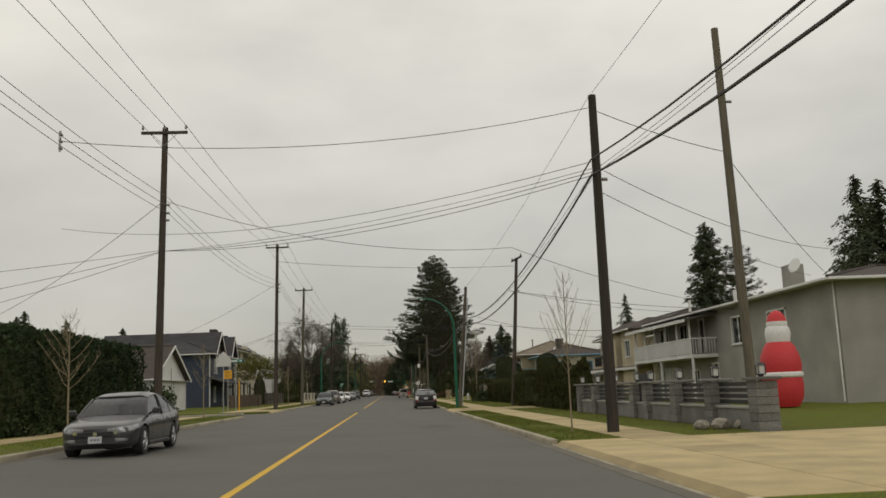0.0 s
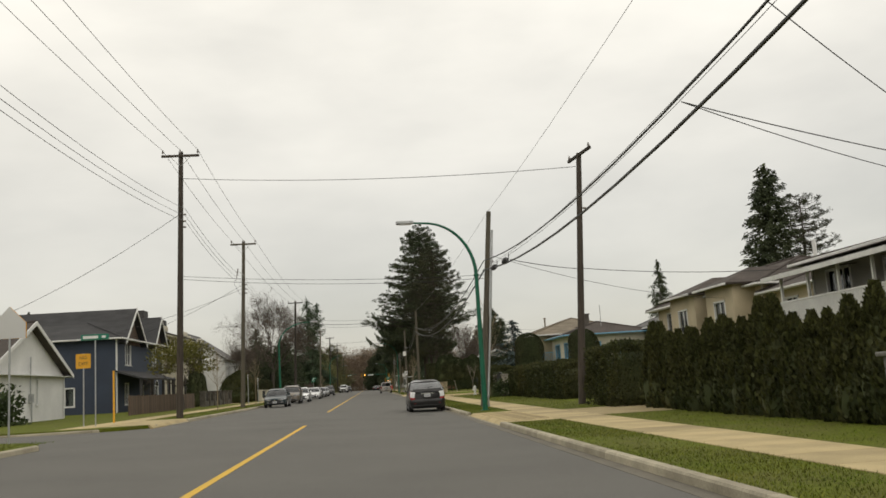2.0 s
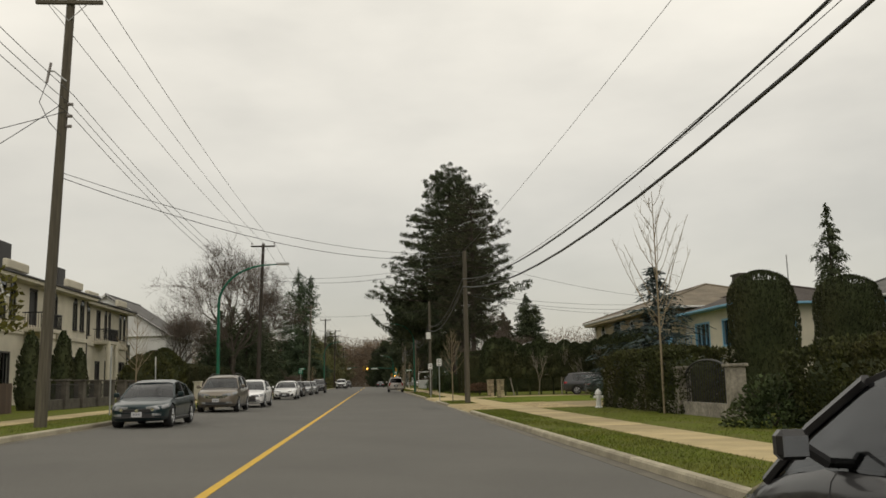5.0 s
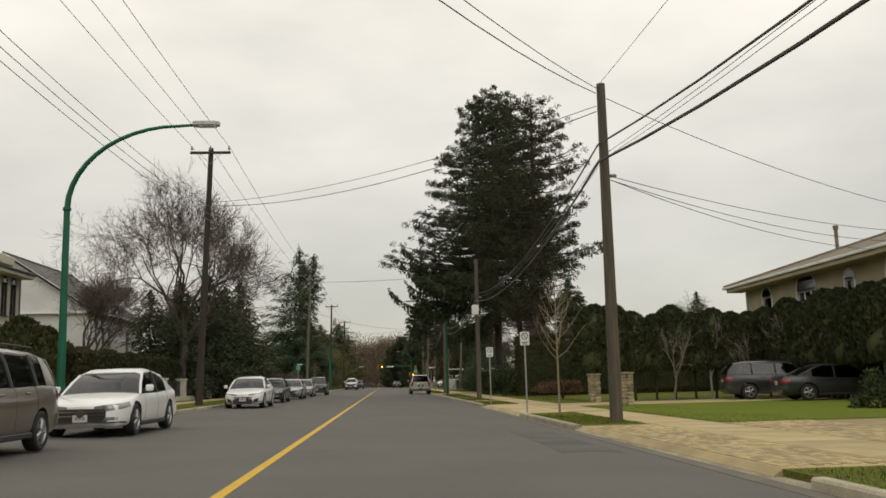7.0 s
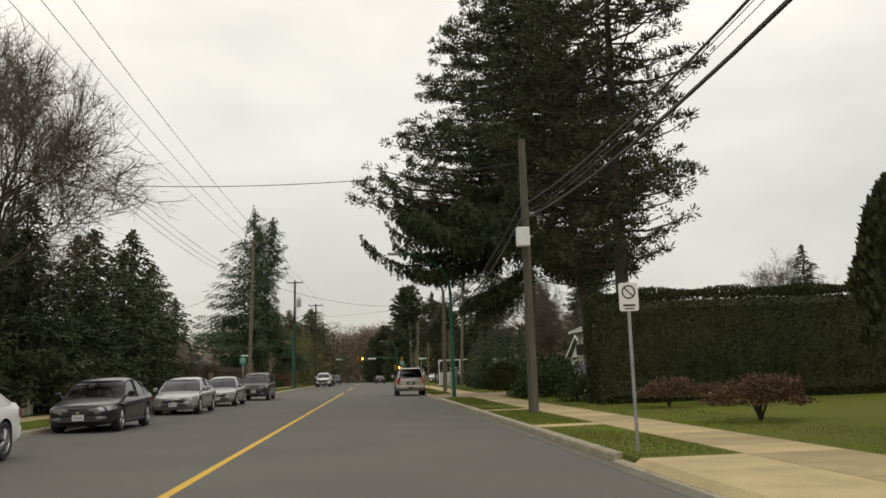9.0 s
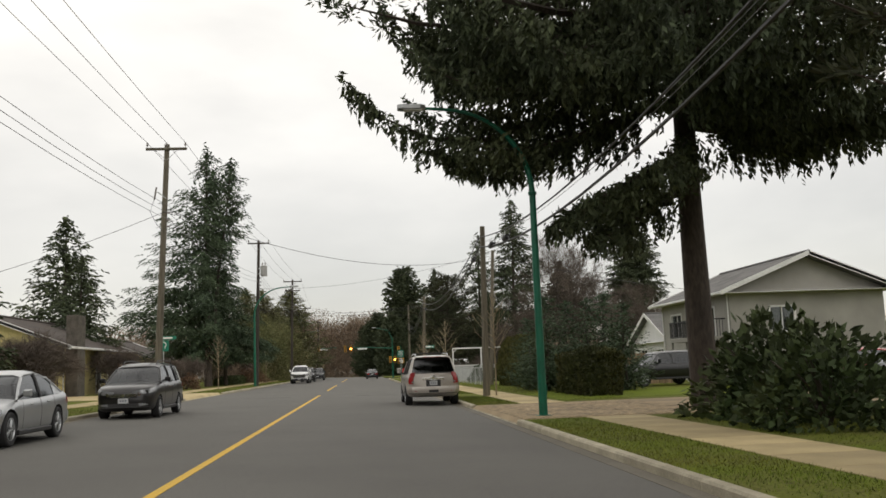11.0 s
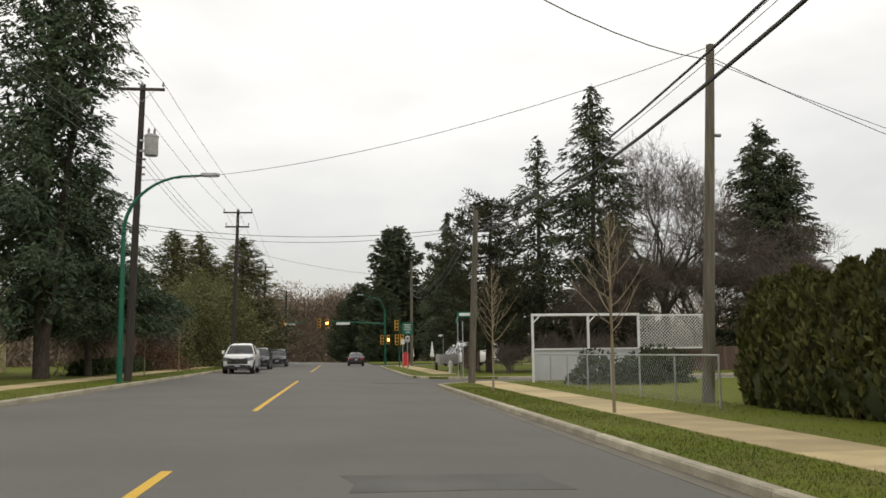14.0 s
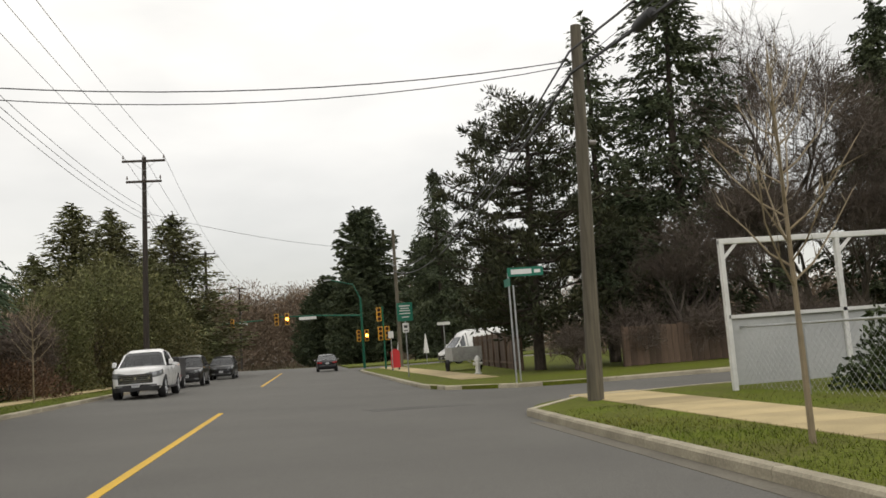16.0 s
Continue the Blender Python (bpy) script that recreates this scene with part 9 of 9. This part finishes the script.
# ---------- things on the poles and cables ----------
TANK = material("grey_transformer_paint", (0.36, 0.36, 0.35), 0.55, fine=(0.1, 12.0), broad=(0.2, 3.0))
ob = thing("transformer", -7.32, 234.2, 9.95, "grey can transformer hung on a wooden pole", "transformer")
part("tank", Build().lathe(0, 0, [(.05, 0), (.27, .03), (.29, .08), (.29, .82), (.31, .84), (.31, .9), (.22, .96), (.05, 1.0)], n=18), TANK, ob, smooth=True)
for a in (-.12, .12):
    part("bushing", Build().lathe(a, 0, [(.035, .95), (.06, 1.02), (.04, 1.06), (.06, 1.12), (.02, 1.25)], n=8), INSULATOR, ob, smooth=True)
for z in (.2, .65):
    part("bracket", Build().box(-.36, 0, z, .22, .1, .08), STEEL, ob)
ob = thing("pole_box", 6.12, 155.15, 5.4, "pale grey equipment box strapped to a pole", "box")
part("case", Build().box(-.05, 0, 0, .42, .28, .62), SIGN_WHITE, ob, bevel=.03)
part("strap", Build().box(.1, .17, .3, .3, .4, .04), STEEL, ob)
for k, side in (("l3", 1), ("l6", 1)):
    x, y, z = lp(k, 2.4)
    ob = thing("cutout_switch", x - .45, y, z, "small fused switch bracket on a pole", "switch")
    part("bracket", Build().path([(.45, 0, -.3), (.1, 0, .0), (-.1, 0, .0)], .025, n=6), STEEL, ob)
    part("fuse", Build().tube((-.1, 0, -.35), (0, 0, .25), .04, n=8), INSULATOR, ob, smooth=True)
    part("jumper", Build().path([(-.1, 0, -.35), (-.3, .05, -.9), (0, .05, -1.5), (.35, 0, -1.9)], .012, n=5), WIRE, ob)


def along(a, c, sag, u):
    return Vector(a) + (Vector(c) - Vector(a)) * u - Vector((0, 0, sag * 4 * u * (1 - u)))


for i, u, big in ((1, .86, 1), (1, .93, 0), (4, .80, 1), (4, .90, 0), (5, .06, 1), (5, .9, 1)):
    a, c = tele[i], tele[i + 1]
    p = along(a, c, .020 * (c - a).length, u)
    ob = thing("splice_case", p.x, p.y, p.z, "black splice case slung under the telephone cable", "cable box")
    part("case", Build().lathe(0, 0, [(.03, -.36), (.10, -.33), (.115, -.2), (.115, .2), (.10, .33), (.03, .36)], n=12), WIRE, ob, smooth=True)
    ob.children[0].matrix_basis = pose(0, 0, -.12, 90, 0, 0)
    part("tail_loop", Build().path([(0, -.34, -.1), (.02, -.7, -.25), (.02, -.9, -.05), (0, -1.1, .02)], .018, n=5), WIRE, ob, smooth=True)

# ---------- things in the gardens and on the verge ----------
VELVET_RED = material("red_inflatable_cloth", (0.55, 0.03, 0.035), 0.6, fine=(0.08, 10.0), bump=0.15)
VELVET_WHITE = material("white_inflatable_cloth", (0.72, 0.71, 0.70), 0.7, fine=(0.08, 10.0), bump=0.2)
s = Build()
s.lathe(0, 0, [(.2, 0), (.62, .04), (.80, .35), (.85, .8), (.80, 1.08)], n=24, k=0)
s.lathe(0, 0, [(.82, 1.04), (.87, 1.09), (.87, 1.18), (.82, 1.23)], n=24, k=1)
s.lathe(0, 0, [(.80, 1.2), (.85, 1.46), (.78, 1.8), (.61, 2.15), (.38, 2.36)], n=24, k=0)
s.lathe(0, 0, [(.30, 2.15), (.47, 2.28), (.53, 2.54), (.49, 2.75), (.38, 2.88)], n=24, k=1)
s.lathe(0, 0, [(.42, 2.84), (.44, 2.94), (.42, 3.0)], n=24, k=1)
s.lathe(0, 0, [(.41, 2.98), (.36, 3.18), (.21, 3.33), (.05, 3.4)], n=24, k=0)
solid("inflatable_decoration", s, [VELVET_RED, VELVET_WHITE], "large red and white inflatable winter decoration", "decoration", smooth=True, at=(17.4, 36.0, .12)).scale = (1, 1, 1.2)
ob = thing("garden_rocks", 9.2, 22.8, .12, "three pale weathered rocks by the drive", "rocks")
for i, (dx, dy, r) in enumerate(((0, 0, .22), (.45, -.2, .26), (.95, -.35, .2))):
    rs = np.random.RandomState(i + 3)
    bm = bmesh.new()
    bmesh.ops.create_icosphere(bm, subdivisions=2, radius=r)
    for v in bm.verts:
        v.co *= 1 + rs.uniform(-.14, .14)
        v.co.z *= .7
        v.co += Vector((dx, dy, r * .5))
    me = bpy.data.meshes.new("rock")
    bm.to_mesh(me)
    bm.free()
    me.materials.append(STONE)
    part("rock", me, None, ob)
def hydrant(x, y, mat, label):
    ob = thing("fire_hydrant", x, y, ground_z(x), label, "fire hydrant", "fire hydrants")
    part("barrel", Build().lathe(0, 0, [(.16, 0), (.16, .05), (.11, .07), (.11, .55), (.15, .57), (.15, .62), (.1, .72), (.03, .8)], n=14), mat, ob, smooth=True)
    for d in ((.2, 0), (-.2, 0), (0, -.22)):
        part("outlet", Build().tube((0, 0, .45), (d[0], d[1], .45), .065, n=10), mat, ob, smooth=True)
    return ob


hydrant(8.2, 256.0, SIGN_WHITE, "white fire hydrant on the verge")
hydrant(10.3, 107.5, SIGN_WHITE, "pale fire hydrant on a front lawn")
ob = thing("mailbox", 6.75, 277.5, .12, "red street mailbox with a round top", "mailbox")
n = 10
ring = [(-.28, 0), (.28, 0), (.28, .95)] + [(.28 * math.cos(math.pi * i / n), .95 + .28 * math.sin(math.pi * i / n)) for i in range(1, n)] + [(-.28, .95)]
part("box", Build().add([(p[0], -.3, p[1] + .15) for p in ring] + [(p[0], .3, p[1] + .15) for p in ring], [tuple(range(len(ring))), tuple(range(2 * len(ring) - 1, len(ring) - 1, -1))] + [((i + 1) % len(ring), i, len(ring) + i, len(ring) + (i + 1) % len(ring)) for i in range(len(ring))]), VELVET_RED, ob)
for a in (-.22, .22):
    part("leg", Build().box(a, -.24, 0, .06, .06, .16).box(a, .24, 0, .06, .06, .16), PLASTIC, ob)
for x, y in ((8.6, 292.5), (10.4, 289.0)):
    ob = thing("folded_umbrella", x, y, .12, "folded white garden umbrella on a pole", "umbrella", "folded umbrellas")
    part("pole", Build().tube((0, 0, 0), (0, 0, 2.5), .025, n=6), STEEL, ob)
    part("canopy", Build().lathe(0, 0, [(.22, .9), (.2, 1.2), (.12, 1.8), (.03, 2.45)], n=10), SIGN_WHITE, ob)
ob = thing("utility_trailer", 8.9, 263.5, .12, "small grey open utility trailer on the verge", "trailer")
part("bed", Build().box(0, 0, .5, 1.5, 2.4, .08), STEEL, ob)
for a in (-.74, .74):
    part("side_board", Build().box(a, 0, .58, .05, 2.4, .62), TANK, ob)
for b_ in (-1.19, 1.19):
    part("end_board", Build().box(0, b_, .58, 1.45, .05, .62), TANK, ob)
for a in (-.85, .85):
    w = new("wheel", TYRE_ME)
    w.parent = ob
    w.matrix_basis = Matrix.LocRotScale((a, 0, .3), None, (.22, .3, .3))
part("drawbar", Build().tube((0, -1.2, .5), (0, -2.1, .42), .04, n=6), STEEL, ob)
car("van", "van", 13.4, 283.0, 5.9, 2.02, 2.45, WHITE_P, "white high-roof delivery van behind a fence", facing=-1, wheel=.34, category="van", rz=-74, z=.12)
car("suv", "suv", 17.6, 137.6, 4.6, 1.84, 1.66, GREY_P, "grey suv parked on a front drive", z=.12, rz=80, facing=1, wheel=.34)
car("sedan", "sedan", 18.6, 134.2, 4.8, 1.82, 1.44, GREY_P, "grey sedan parked on a front drive", z=.12, rz=85, facing=1, wheel=.33)
car("suv", "truck_suv", 16.6, 200.5, 4.9, 1.9, 1.75, BLACK_P, "black suv parked on a front drive", z=.12, rz=-80, wheel=.37)
car("hatchback", "hatch", 20.0, 188.0, 4.2, 1.72, 1.5, RED_P, "red car parked behind the big trees", z=.12, rz=-90, wheel=.31)
car("sedan", "sedan", 19.5, 183.5, 4.6, 1.76, 1.45, BLACK_P, "black car parked behind the big trees", z=.12, rz=-90, wheel=.31)
ob = thing("motorcycle_trailer", -6.4, 266.5, ground_z(-6.4), "small dark covered trailer with a motorcycle", "trailer")
part("box", Build().box(0, 0, .55, 1.6, 2.6, 1.1), PLASTIC, ob, bevel=.05)
for a in (-.8, .8):
    w = new("wheel", TYRE_ME)
    w.parent = ob
    w.matrix_basis = Matrix.LocRotScale((a, 0, .32), None, (.25, .32, .32))
    r_ = new("rim", RIM_ME)
    r_.parent = w

# bracket where a crossing wire hangs from the street wires
for x, y, z in ((-7.0, 156.2, 7.6), (-8.0, 23.5, 8.4)):
    ob = thing("wire_bracket", x, y, z, "small steel bracket hung on overhead wires", "bracket", "wire brackets")
    part("rod", Build().box(0, 0, 0, .06, .06, .6), STEEL, ob, bevel=.01)
    for k in (.1, .3, .5):
        part("spool", Build().tube((.02, -.07, k), (.02, .07, k), .04, n=8), INSULATOR, ob, smooth=True)

# ---------- grass blades on the verges: uncountable ----------
def grass_patch(name, seed, x0, x1, y0, y1, per_m2, h0=.025, h1=.06, drives=()):
    rs = np.random.RandomState(seed)
    n = int((x1 - x0) * (y1 - y0) * per_m2)
    x, y = rs.uniform(x0, x1, n), rs.uniform(y0, y1, n)
    keep = np.sin(x * 1.7 + y * .9) + np.sin(y * .37 + seed) + rs.normal(size=n) * .8 > -1.0
    for a, c in drives:
        keep &= ~((y > a) & (y < c))
    x, y = x[keep], y[keep]
    n = len(x)
    z = np.array([ground_z(float(q)) for q in x]) - .005
    t = rs.uniform(0, 6.283, n)
    w, h = rs.uniform(.004, .009, n), rs.uniform(h0, h1, n)
    base = np.stack([x, y, z], 1)
    side = np.stack([np.cos(t) * w, np.sin(t) * w, np.zeros(n)], 1)
    tip = base + np.stack([rs.normal(size=n) * h * .5, rs.normal(size=n) * h * .5, h], 1)
    tri = np.stack([base - side, base + side, tip], 1)
    return tagged(new(name, cloud_mesh(name, tri, 3, GRASS_BLADE)), "short uneven winter grass along the street", "grass", kind="stuff")


rights = [(a - .2, c + .2) for q, a, c in DRIVES if q == "R"] + [(148.1, 149.2), (157.9, 159.1)]
lefts = [(a - .2, c + .2) for q, a, c in DRIVES if q == "L"] + [(53.5, 64.2)]
grass_patch("verge_grass", 1, KERB_R + .17, 6.52, 18, 233, 520, drives=rights)
grass_patch("lawn_grass", 2, 8.08, 10.6, 20, 233, 110, drives=[(54.4, 60.7), (109, 119.2), (134.5, 139.2), (176.9, 186.1)])
grass_patch("verge_grass", 3, -9.72, KERB_L - .17, 18, 286, 160, drives=lefts)

# ---------- kerb stones and slabs, one by one ----------
kerb_thing = {}
for i, (s, at) in enumerate(KERB_JOBS):
    side = "right" if i < KERB_JOBS_LEFT else "left"
    if side not in kerb_thing:
        kerb_thing[side] = tagged(new("kerb_" + side), "pale concrete kerb with dirty worn edges", "kerb", kind="structure")
    ob = part("kerb_stone", s, KERB_MAT, kerb_thing[side])
    ob.location = at
walk_thing = {}
for me, at in SLAB_JOBS:
    side = "right" if at[0] > 0 else "left"
    if side not in walk_thing:
        walk_thing[side] = tagged(new("sidewalk_" + side), "yellowish concrete sidewalk of square slabs", "sidewalk", kind="structure")
    ob = new("slab", me)
    ob.parent = walk_thing[side]
    ob.location = at


# ---------- brick pavers: the nearest ones singly, the rest joined ----------
def pavers(name, x0, x1, y0, y1, mat, label, single, hole=None):
    """Bricks laid in running bond with open joints over a drive."""
    ob = tagged(new(name), label, "paving", kind="structure")
    w, l, h = .112, .224, .022
    one = Build().box(0, 0, 0, w - .008, l - .008, h, taper=.97).mesh("paver", mat)
    rest = Build()
    nx, ny, count = int((x1 - x0) / w), int((y1 - y0) / l), 0
    rs = random.Random(int(y0))
    for i in range(nx):
        for j in range(ny):
            x, y = x0 + (i + .5) * w, y0 + (j + .5 + .5 * (i % 2)) * l
            if y + l / 2 > y1 or (hole and hole[0] < x < hole[1]):
                continue
            z = ground_z(x) + .008 - .012 + rs.uniform(-.002, .002)
            if count < 300 and i < single:
                q = new("paver", one)
                q.parent = ob
                q.location = (x, y, z)
                count += 1
            else:
                rest.box(x, y, z, w - .008, l - .008, h, taper=.97)
    if rest.f:
        part("joined_pavers", rest, mat_joined(mat), ob, kind="stuff")
    return ob


def mat_joined(mat):
    return {PAVER.name: PAVER_JOINED, PAVER_RED.name: PAVER_RED_JOINED}[mat.name]


pavers("brick_paving_red", KERB_R + .2, 10.2, 177.2, 185.8, PAVER_RED, "brownish brick pavers of a front drive", 8)
pavers("brick_paving_tan", KERB_R + .2, 10.2, 109.2, 119.2, PAVER, "yellowish brick pavers of a front drive", 7, hole=(6.5, 8.1))
